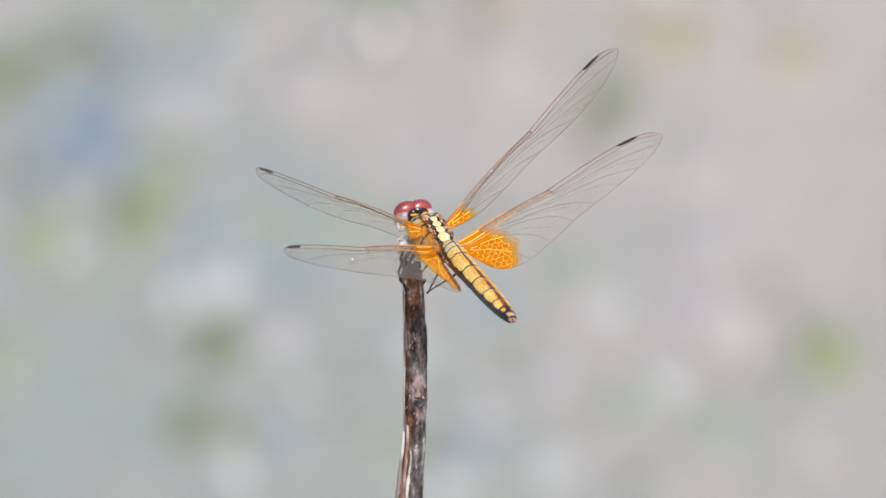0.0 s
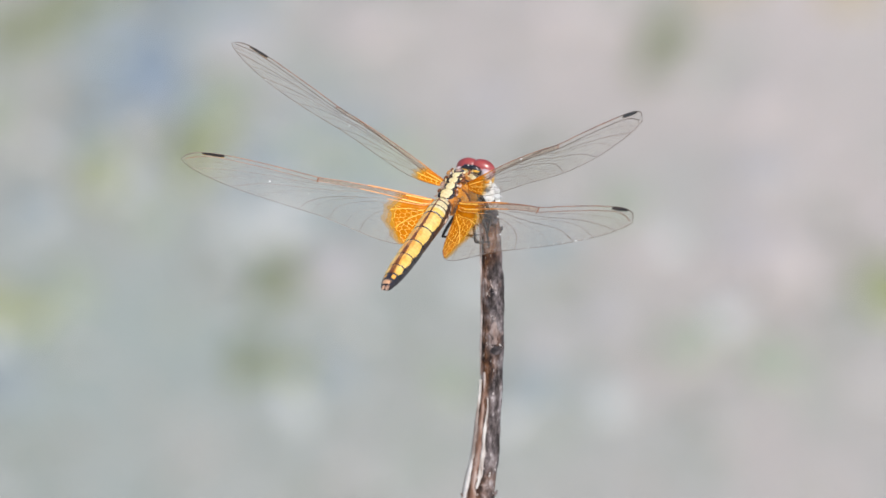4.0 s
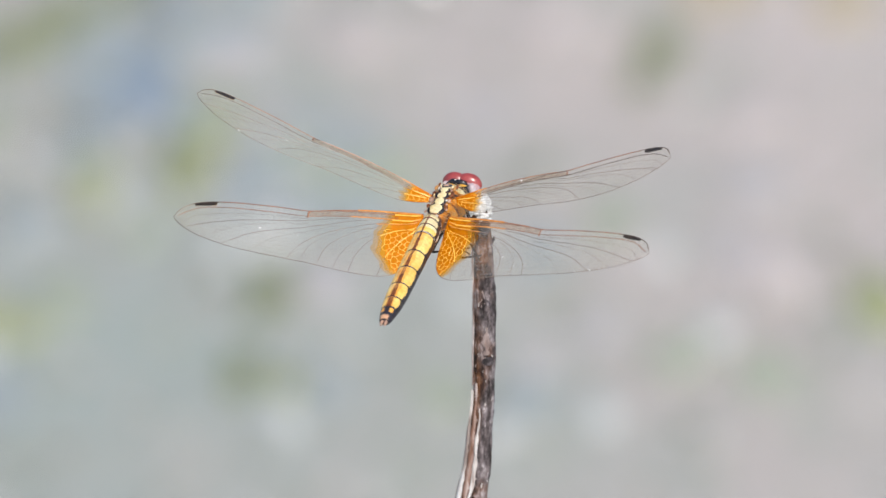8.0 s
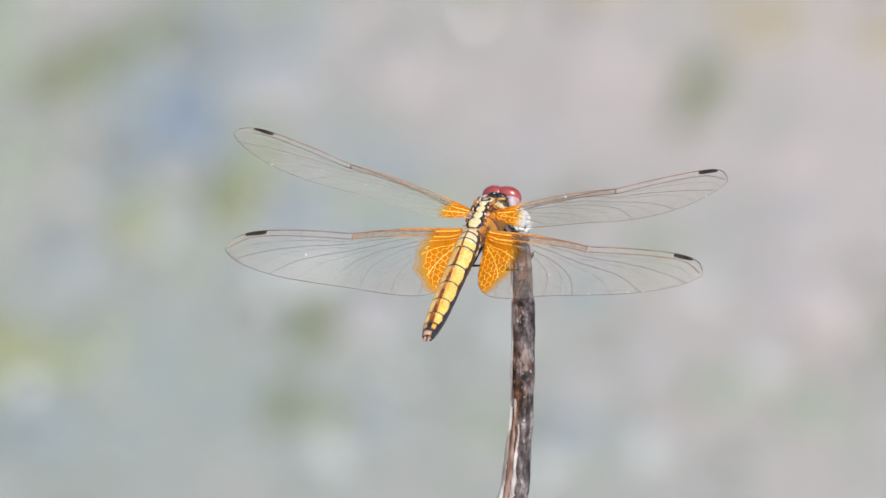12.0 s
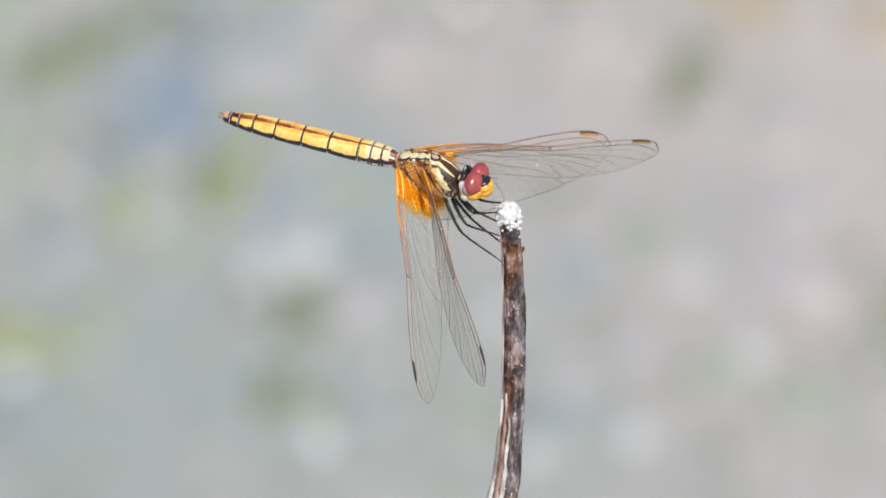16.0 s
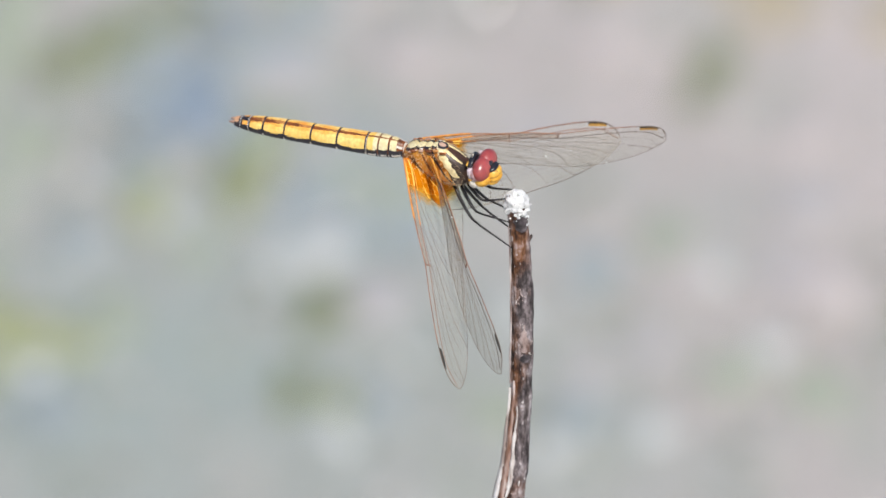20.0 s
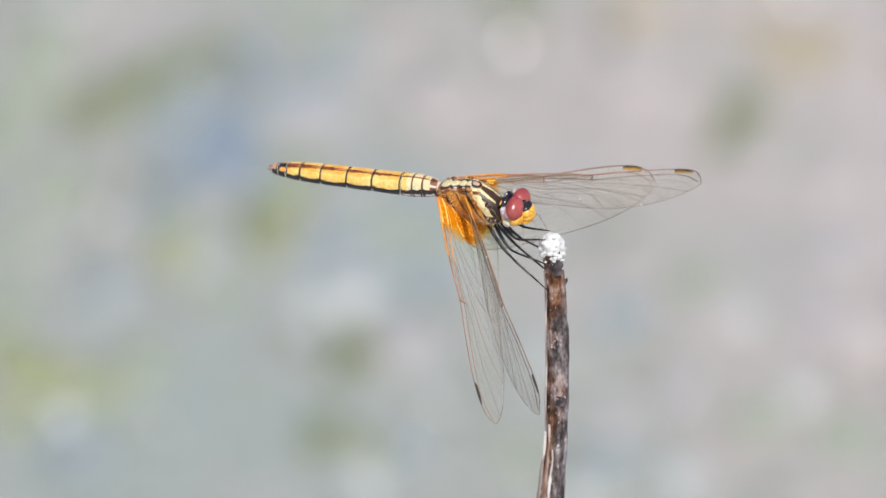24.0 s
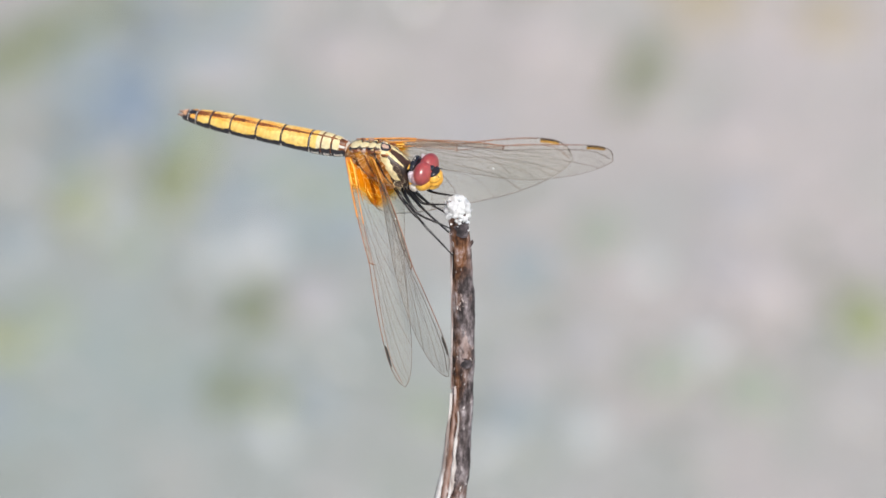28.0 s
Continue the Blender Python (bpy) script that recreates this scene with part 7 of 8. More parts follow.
    for piece in legs[1][1:]:
        walk(piece, [
            (0, pose(-0.00052, 0.00221, -0.00178, 16.3, -0.3, -6.3)),
            (0.4, pose(-0.00052, 0.00221, -0.00178, 16.3, -0.3, -6.3)),
            (0.5, pose(-0.00052, 0.00221, -0.00178, 13.7, -0.3, -5.3)),
            (0.7, pose(-0.00052, 0.00221, -0.00178, 17.4, -0.2, -6.7)),
            (1, pose(-0.00052, 0.00221, -0.00178, 16.7, -0.3, -6.5)),
            (1.5, pose(-0.00052, 0.00221, -0.00178, 12.7, -0.4, -4.9)),
            (2, pose(-0.00052, 0.00221, -0.00178, 13.5, -0.3, -5.2)),
            (2.5, pose(-0.00052, 0.00221, -0.00178, 13.5, -0.3, -5.2)),
            (4.5, pose(-0.00052, 0.00221, -0.00178, 17.4, -0.2, -6.7)),
            (5, pose(-0.00052, 0.00221, -0.00178, 11.6, -0.4, -4.5)),
            (5.6, pose(-0.00052, 0.00221, -0.00178, 11.6, -0.4, -4.5)),
            (6, pose(-0.00052, 0.00221, -0.00178, 16.7, -0.3, -6.4)),
            (6.6, pose(-0.00052, 0.00221, -0.00178, 16.7, -0.3, -6.4)),
            (7, pose(-0.00052, 0.00221, -0.00178, 12.6, -0.4, -4.9)),
            (7.2, pose(-0.00052, 0.00221, -0.00178, 11.6, -0.4, -4.5)),
            (7.5, pose(-0.00052, 0.00221, -0.00178, 11.6, -0.4, -4.5)),
            (8, pose(-0.00052, 0.00221, -0.00178, 13.0, -0.4, -5.0)),
            (8.5, pose(-0.00052, 0.00221, -0.00178, 16.5, -0.3, -6.4)),
            (9, pose(-0.00052, 0.00221, -0.00178, 12.2, -0.4, -4.7)),
            (9.7, pose(-0.00052, 0.00221, -0.00178, 12.2, -0.4, -4.7)),
            (9.9, pose(-0.00052, 0.00221, -0.00178, 15.2, -0.3, -5.9)),
            (10.1, pose(-0.00052, 0.00221, -0.00178, 15.2, -0.3, -5.9)),
            (10.3, pose(-0.00052, 0.00221, -0.00178, 16.9, -0.2, -6.5)),
            (11, pose(-0.00052, 0.00221, -0.00178, 16.9, -0.2, -6.5)),
            (11.5, pose(-0.00052, 0.00221, -0.00178, 14.8, -0.3, -5.7)),
            (12, pose(-0.00052, 0.00221, -0.00178, 14.8, -0.3, -5.7)),
            (12.3, pose(-0.00052, 0.00221, -0.00178, 14.8, -0.3, -5.7)),
            (12.5, pose(-0.00052, 0.00221, -0.00178, 14.8, -0.3, -5.7)),
            (13.1, pose(-0.00052, 0.00221, -0.00178, -5.4, 0.5, 2.0)),
            (14.5, pose(-0.00052, 0.00221, -0.00178, -5.4, 0.5, 2.0)),
            (17, pose(-0.00052, 0.00221, -0.00178, -0.0, -0.0, 0.0)),
            (19, pose(-0.00052, 0.00221, -0.00178, 0.5, -0.0, -0.2)),
            (21.5, pose(-0.00052, 0.00221, -0.00178, 2.0, -0.1, -0.8)),
            (25, pose(-0.00052, 0.00221, -0.00178, -6.1, 0.6, 2.3)),
            (28, pose(-0.00052, 0.00221, -0.00178, -2.8, 0.2, 1.1)),
        ])
    walk(legs[2][0], [
            (0, pose(0.00061, 0.00313, -0.00477, -88.8, 14.5, 57.5)),
            (0.4, pose(0.00061, 0.00313, -0.00477, -88.8, 14.5, 57.5)),
            (0.5, pose(0.00061, 0.00313, -0.00477, -80.3, 19.4, 62.7)),
            (0.7, pose(0.00061, 0.00313, -0.00477, -73.4, -4.9, -10.0)),
            (1, pose(0.00061, 0.00313, -0.00477, -75.5, 5.7, 21.0)),
            (1.5, pose(0.00061, 0.00313, -0.00477, -75.3, 5.3, 19.9)),
            (2, pose(0.00061, 0.00313, -0.00477, -79.5, 2.7, 17.1)),
            (2.5, pose(0.00061, 0.00313, -0.00477, -79.5, 2.7, 17.1)),
            (4.5, pose(0.00061, 0.00313, -0.00477, -79.0, 1.6, 13.9)),
            (5, pose(0.00061, 0.00313, -0.00477, -75.7, 1.7, 11.0)),
            (5.6, pose(0.00061, 0.00313, -0.00477, -75.7, 1.7, 11.0)),
            (6, pose(0.00061, 0.00313, -0.00477, -72.1, 0.0, 3.1)),
            (6.6, pose(0.00061, 0.00313, -0.00477, -72.1, 0.0, 3.1)),
            (7, pose(0.00061, 0.00313, -0.00477, -76.9, -0.1, 7.3)),
            (7.2, pose(0.00061, 0.00313, -0.00477, -76.0, -4.1, -4.7)),
            (7.5, pose(0.00061, 0.00313, -0.00477, -76.0, -4.1, -4.7)),
            (8, pose(0.00061, 0.00313, -0.00477, -77.3, -2.4, 1.6)),
            (8.5, pose(0.00061, 0.00313, -0.00477, -72.4, -7.3, -19.3)),
            (9, pose(0.00061, 0.00313, -0.00477, -77.4, -1.6, 3.8)),
            (9.7, pose(0.00061, 0.00313, -0.00477, -77.4, -1.6, 3.8)),
            (9.9, pose(0.00061, 0.00313, -0.00477, -73.2, 2.8, 11.5)),
            (10.1, pose(0.00061, 0.00313, -0.00477, -73.2, 2.8, 11.5)),
            (10.3, pose(0.00061, 0.00313, -0.00477, -72.1, -3.7, -7.5)),
            (11, pose(0.00061, 0.00313, -0.00477, -72.1, -3.7, -7.5)),
            (11.5, pose(0.00061, 0.00313, -0.00477, -80.9, 3.0, 19.1)),
            (12, pose(0.00061, 0.00313, -0.00477, -80.9, 3.0, 19.1)),
            (12.3, pose(0.00061, 0.00313, -0.00477, -80.9, 3.0, 19.1)),
            (12.5, pose(0.00061, 0.00313, -0.00477, -59.8, -1.2, -12.6)),
            (13.1, pose(0.00061, 0.00313, -0.00477, -3.7, 0.9, 0.0)),
            (14.5, pose(0.00061, 0.00313, -0.00477, -3.7, 0.9, 0.0)),
            (17, pose(0.00061, 0.00313, -0.00477, -0.0, -0.0, -0.0)),
            (19, pose(0.00061, 0.00313, -0.00477, -1.2, 0.1, -0.3)),
            (21.5, pose(0.00061, 0.00313, -0.00477, -3.5, 1.3, 0.9)),
            (25, pose(0.00061, 0.00313, -0.00477, 2.3, 0.6, 2.1)),
            (28, pose(0.00061, 0.00313, -0.00477, 3.0, 0.8, 2.8)),
    ])
    for piece in legs[2][1:]:
        walk(piece, [
            (0, pose(0.00123, 0.00204, -0.00289, 21.8, -2.0, 8.9)),
            (0.4, pose(0.00123, 0.00204, -0.00289, 21.8, -2.0, 8.9)),
            (0.5, pose(0.00123, 0.00204, -0.00289, 20.4, -1.8, 8.3)),
            (0.7, pose(0.00123, 0.00204, -0.00289, 18.6, -1.5, 7.6)),
            (1, pose(0.00123, 0.00204, -0.00289, 21.1, -1.9, 8.6)),
            (1.5, pose(0.00123, 0.00204, -0.00289, 18.9, -1.5, 7.7)),
            (2, pose(0.00123, 0.00204, -0.00289, 18.3, -1.4, 7.5)),
            (2.5, pose(0.00123, 0.00204, -0.00289, 18.3, -1.4, 7.5)),
            (4.5, pose(0.00123, 0.00204, -0.00289, 20.4, -1.7, 8.3)),
            (5, pose(0.00123, 0.00204, -0.00289, 19.7, -1.6, 8.1)),
            (5.6, pose(0.00123, 0.00204, -0.00289, 19.7, -1.6, 8.1)),
            (6, pose(0.00123, 0.00204, -0.00289, 19.0, -1.5, 7.8)),
            (6.6, pose(0.00123, 0.00204, -0.00289, 19.0, -1.5, 7.8)),
            (7, pose(0.00123, 0.00204, -0.00289, 21.3, -1.9, 8.7)),
            (7.2, pose(0.00123, 0.00204, -0.00289, 19.4, -1.6, 7.9)),
            (7.5, pose(0.00123, 0.00204, -0.00289, 19.4, -1.6, 7.9)),
            (8, pose(0.00123, 0.00204, -0.00289, 19.6, -1.6, 8.0)),
            (8.5, pose(0.00123, 0.00204, -0.00289, 19.6, -1.6, 8.0)),
            (9, pose(0.00123, 0.00204, -0.00289, 22.6, -2.1, 9.2)),
            (9.7, pose(0.00123, 0.00204, -0.00289, 22.6, -2.1, 9.2)),
            (9.9, pose(0.00123, 0.00204, -0.00289, 21.0, -1.9, 8.6)),
            (10.1, pose(0.00123, 0.00204, -0.00289, 21.0, -1.9, 8.6)),
            (10.3, pose(0.00123, 0.00204, -0.00289, 22.0, -2.0, 8.9)),
            (11, pose(0.00123, 0.00204, -0.00289, 22.0, -2.0, 8.9)),
            (11.5, pose(0.00123, 0.00204, -0.00289, 19.8, -1.6, 8.1)),
            (12, pose(0.00123, 0.00204, -0.00289, 19.8, -1.6, 8.1)),
            (12.3, pose(0.00123, 0.00204, -0.00289, 19.8, -1.6, 8.1)),
            (12.5, pose(0.00123, 0.00204, -0.00289, 19.3, -1.6, 7.9)),
            (13.1, pose(0.00123, 0.00204, -0.00289, 0.2, -0.0, 0.1)),
            (14.5, pose(0.00123, 0.00204, -0.00289, 0.2, -0.0, 0.1)),
            (17, pose(0.00123, 0.00204, -0.00289, 0.0, -0.0, 0.0)),
            (19, pose(0.00123, 0.00204, -0.00289, -0.6, 0.0, -0.2)),
            (21.5, pose(0.00123, 0.00204, -0.00289, -0.2, 0.0, -0.1)),
            (25, pose(0.00123, 0.00204, -0.00289, -10.0, -0.2, -4.2)),
            (28, pose(0.00123, 0.00204, -0.00289, -9.2, -0.2, -3.8)),
        ])
    walk(legs[3][0], [
            (0, pose(-0.00061, 0.00313, -0.00477, -79.1, 4.0, -50.8)),
            (0.4, pose(-0.00061, 0.00313, -0.00477, -79.1, 4.0, -50.8)),
            (0.5, pose(-0.00061, 0.00313, -0.00477, -80.0, 14.9, -23.2)),
            (0.7, pose(-0.00061, 0.00313, -0.00477, -65.4, 6.6, -28.5)),
            (1, pose(-0.00061, 0.00313, -0.00477, -69.9, 15.9, -9.6)),
            (1.5, pose(-0.00061, 0.00313, -0.00477, -71.2, 15.2, -13.0)),
            (2, pose(-0.00061, 0.00313, -0.00477, -68.2, 9.2, -25.0)),
            (2.5, pose(-0.00061, 0.00313, -0.00477, -68.2, 9.2, -25.0)),
            (4.5, pose(-0.00061, 0.00313, -0.00477, -69.8, 10.7, -23.0)),
            (5, pose(-0.00061, 0.00313, -0.00477, -68.4, 12.0, -18.2)),
            (5.6, pose(-0.00061, 0.00313, -0.00477, -68.4, 12.0, -18.2)),
            (6, pose(-0.00061, 0.00313, -0.00477, -62.6, 10.2, -16.3)),
            (6.6, pose(-0.00061, 0.00313, -0.00477, -62.6, 10.2, -16.3)),
            (7, pose(-0.00061, 0.00313, -0.00477, -67.1, 10.7, -20.1)),
            (7.2, pose(-0.00061, 0.00313, -0.00477, -64.2, 6.5, -27.3)),
            (7.5, pose(-0.00061, 0.00313, -0.00477, -64.2, 6.5, -27.3)),
            (8, pose(-0.00061, 0.00313, -0.00477, -64.1, 6.9, -26.4)),
            (8.5, pose(-0.00061, 0.00313, -0.00477, -61.9, 4.4, -30.2)),
            (9, pose(-0.00061, 0.00313, -0.00477, -65.2, 9.2, -21.7)),
            (9.7, pose(-0.00061, 0.00313, -0.00477, -65.2, 9.2, -21.7)),
            (9.9, pose(-0.00061, 0.00313, -0.00477, -63.2, 12.7, -10.6)),
            (10.1, pose(-0.00061, 0.00313, -0.00477, -63.2, 12.7, -10.6)),
            (10.3, pose(-0.00061, 0.00313, -0.00477, -60.6, 7.7, -20.6)),
            (11, pose(-0.00061, 0.00313, -0.00477, -60.6, 7.7, -20.6)),
            (11.5, pose(-0.00061, 0.00313, -0.00477, -68.4, 9.3, -25.1)),
            (12, pose(-0.00061, 0.00313, -0.00477, -68.4, 9.3, -25.1)),
            (12.3, pose(-0.00061, 0.00313, -0.00477, -68.4, 9.3, -25.1)),
            (12.5, pose(-0.00061, 0.00313, -0.00477, -56.3, 8.9, -12.8)),
            (13.1, pose(-0.00061, 0.00313, -0.00477, -2.9, 0.6, 0.3)),
            (14.5, pose(-0.00061, 0.00313, -0.00477, -2.9, 0.6, 0.3)),
            (17, pose(-0.00061, 0.00313, -0.00477, -0.0, 0.0, 0.0)),
            (19, pose(-0.00061, 0.00313, -0.00477, -1.3, -0.1, -0.5)),
            (21.5, pose(-0.00061, 0.00313, -0.00477, -3.6, 1.2, 1.2)),
            (25, pose(-0.00061, 0.00313, -0.00477, 2.0, -1.2, -1.6)),
            (28, pose(-0.00061, 0.00313, -0.00477, 2.0, -0.6, -0.6)),
    ])
    for piece in legs[3][1:]:
        walk(piece, [
            (0, pose(-0.00022, 0.00220, -0.00297, 18.9, -4.5, -6.2)),
            (0.4, pose(-0.00022, 0.00220, -0.00297, 18.9, -4.5, -6.2)),
            (0.5, pose(-0.00022, 0.00220, -0.00297, 20.8, -4.8, -6.9)),
            (0.7, pose(-0.00022, 0.00220, -0.00297, 21.8, -5.0, -7.3)),
            (1, pose(-0.00022, 0.00220, -0.00297, 20.2, -4.7, -6.7)),
            (1.5, pose(-0.00022, 0.00220, -0.00297, 22.3, -5.1, -7.5)),
            (2, pose(-0.00022, 0.00220, -0.00297, 19.1, -4.6, -6.3)),
            (2.5, pose(-0.00022, 0.00220, -0.00297, 19.1, -4.6, -6.3)),
            (4.5, pose(-0.00022, 0.00220, -0.00297, 21.7, -5.0, -7.2)),
            (5, pose(-0.00022, 0.00220, -0.00297, 21.4, -4.9, -7.1)),
            (5.6, pose(-0.00022, 0.00220, -0.00297, 21.4, -4.9, -7.1)),
            (6, pose(-0.00022, 0.00220, -0.00297, 19.6, -4.6, -6.5)),
            (6.6, pose(-0.00022, 0.00220, -0.00297, 19.6, -4.6, -6.5)),
            (7, pose(-0.00022, 0.00220, -0.00297, 22.2, -5.1, -7.4)),
            (7.2, pose(-0.00022, 0.00220, -0.00297, 22.6, -5.1, -7.6)),
            (7.5, pose(-0.00022, 0.00220, -0.00297, 22.6, -5.1, -7.6)),
            (8, pose(-0.00022, 0.00220, -0.00297, 18.8, -4.5, -6.2)),
            (8.5, pose(-0.00022, 0.00220, -0.00297, 21.5, -4.9, -7.1)),
            (9, pose(-0.00022, 0.00220, -0.00297, 22.6, -5.1, -7.6)),
            (9.7, pose(-0.00022, 0.00220, -0.00297, 22.6, -5.1, -7.6)),
            (9.9, pose(-0.00022, 0.00220, -0.00297, 18.5, -4.4, -6.1)),
            (10.1, pose(-0.00022, 0.00220, -0.00297, 18.5, -4.4, -6.1)),
            (10.3, pose(-0.00022, 0.00220, -0.00297, 20.8, -4.8, -6.9)),
            (11, pose(-0.00022, 0.00220, -0.00297, 20.8, -4.8, -6.9)),
            (11.5, pose(-0.00022, 0.00220, -0.00297, 20.6, -4.8, -6.8)),
            (12, pose(-0.00022, 0.00220, -0.00297, 20.6, -4.8, -6.8)),
            (12.3, pose(-0.00022, 0.00220, -0.00297, 20.6, -4.8, -6.8)),
            (12.5, pose(-0.00022, 0.00220, -0.00297, 21.4, -4.9, -7.1)),
            (13.1, pose(-0.00022, 0.00220, -0.00297, 0.1, -0.0, -0.0)),
            (14.5, pose(-0.00022, 0.00220, -0.00297, 0.1, -0.0, -0.0)),
            (17, pose(-0.00022, 0.00220, -0.00297, 0.0, -0.0, -0.0)),
            (19, pose(-0.00022, 0.00220, -0.00297, -0.6, 0.2, 0.2)),
            (21.5, pose(-0.00022, 0.00220, -0.00297, 1.1, -0.3, -0.3)),
            (25, pose(-0.00022, 0.00220, -0.00297, -8.9, 2.8, 2.4)),
            (28, pose(-0.00022, 0.00220, -0.00297, -7.4, 2.3, 2.0)),
        ])
    walk(legs[4][0], [
            (0, pose(0.00061, 0.00218, -0.00491, -101.6, -7.1, 19.6)),
            (0.4, pose(0.00061, 0.00218, -0.00491, -101.6, -7.1, 19.6)),
            (0.5, pose(0.00061, 0.00218, -0.00491, -96.0, -0.1, 31.4)),
            (0.7, pose(0.00061, 0.00218, -0.00491, -79.8, -12.5, -21.9)),
            (1, pose(0.00061, 0.00218, -0.00491, -83.0, -5.1, 5.1)),
            (1.5, pose(0.00061, 0.00218, -0.00491, -84.1, -6.5, 2.4)),
            (2, pose(0.00061, 0.00218, -0.00491, -86.0, -10.6, -7.0)),
            (2.5, pose(0.00061, 0.00218, -0.00491, -86.0, -10.6, -7.0)),
            (4.5, pose(0.00061, 0.00218, -0.00491, -85.3, -10.1, -6.6)),
            (5, pose(0.00061, 0.00218, -0.00491, -82.7, -8.8, -5.8)),
            (5.6, pose(0.00061, 0.00218, -0.00491, -82.7, -8.8, -5.8)),
            (6, pose(0.00061, 0.00218, -0.00491, -78.4, -9.0, -11.5)),
            (6.6, pose(0.00061, 0.00218, -0.00491, -78.4, -9.0, -11.5)),
            (7, pose(0.00061, 0.00218, -0.00491, -82.6, -10.2, -10.1)),
            (7.2, pose(0.00061, 0.00218, -0.00491, -81.0, -13.0, -21.7)),
            (7.5, pose(0.00061, 0.00218, -0.00491, -81.0, -13.0, -21.7)),
            (8, pose(0.00061, 0.00218, -0.00491, -82.3, -12.3, -17.3)),
            (8.5, pose(0.00061, 0.00218, -0.00491, -78.5, -14.0, -29.9)),
            (9, pose(0.00061, 0.00218, -0.00491, -81.4, -10.6, -12.8)),
            (9.7, pose(0.00061, 0.00218, -0.00491, -81.4, -10.6, -12.8)),
            (9.9, pose(0.00061, 0.00218, -0.00491, -79.4, -7.2, -4.7)),
            (10.1, pose(0.00061, 0.00218, -0.00491, -79.4, -7.2, -4.7)),
            (10.3, pose(0.00061, 0.00218, -0.00491, -76.7, -10.9, -20.1)),
            (11, pose(0.00061, 0.00218, -0.00491, -76.7, -10.9, -20.1)),
            (11.5, pose(0.00061, 0.00218, -0.00491, -86.7, -10.9, -7.3)),
            (12, pose(0.00061, 0.00218, -0.00491, -86.7, -10.9, -7.3)),
            (12.3, pose(0.00061, 0.00218, -0.00491, -86.7, -10.9, -7.3)),
            (12.5, pose(0.00061, 0.00218, -0.00491, -63.4, -5.9, -19.4)),
            (13.1, pose(0.00061, 0.00218, -0.00491, -6.1, 1.3, -0.7)),
            (14.5, pose(0.00061, 0.00218, -0.00491, -6.1, 1.3, -0.7)),
            (17, pose(0.00061, 0.00218, -0.00491, 0.0, -0.0, 0.0)),
            (19, pose(0.00061, 0.00218, -0.00491, -0.5, 0.1, -0.1)),
            (21.5, pose(0.00061, 0.00218, -0.00491, -2.6, 1.9, 1.2)),
            (25, pose(0.00061, 0.00218, -0.00491, 9.3, 0.8, 4.8)),
            (28, pose(0.00061, 0.00218, -0.00491, 11.6, 0.8, 5.9)),
    ])
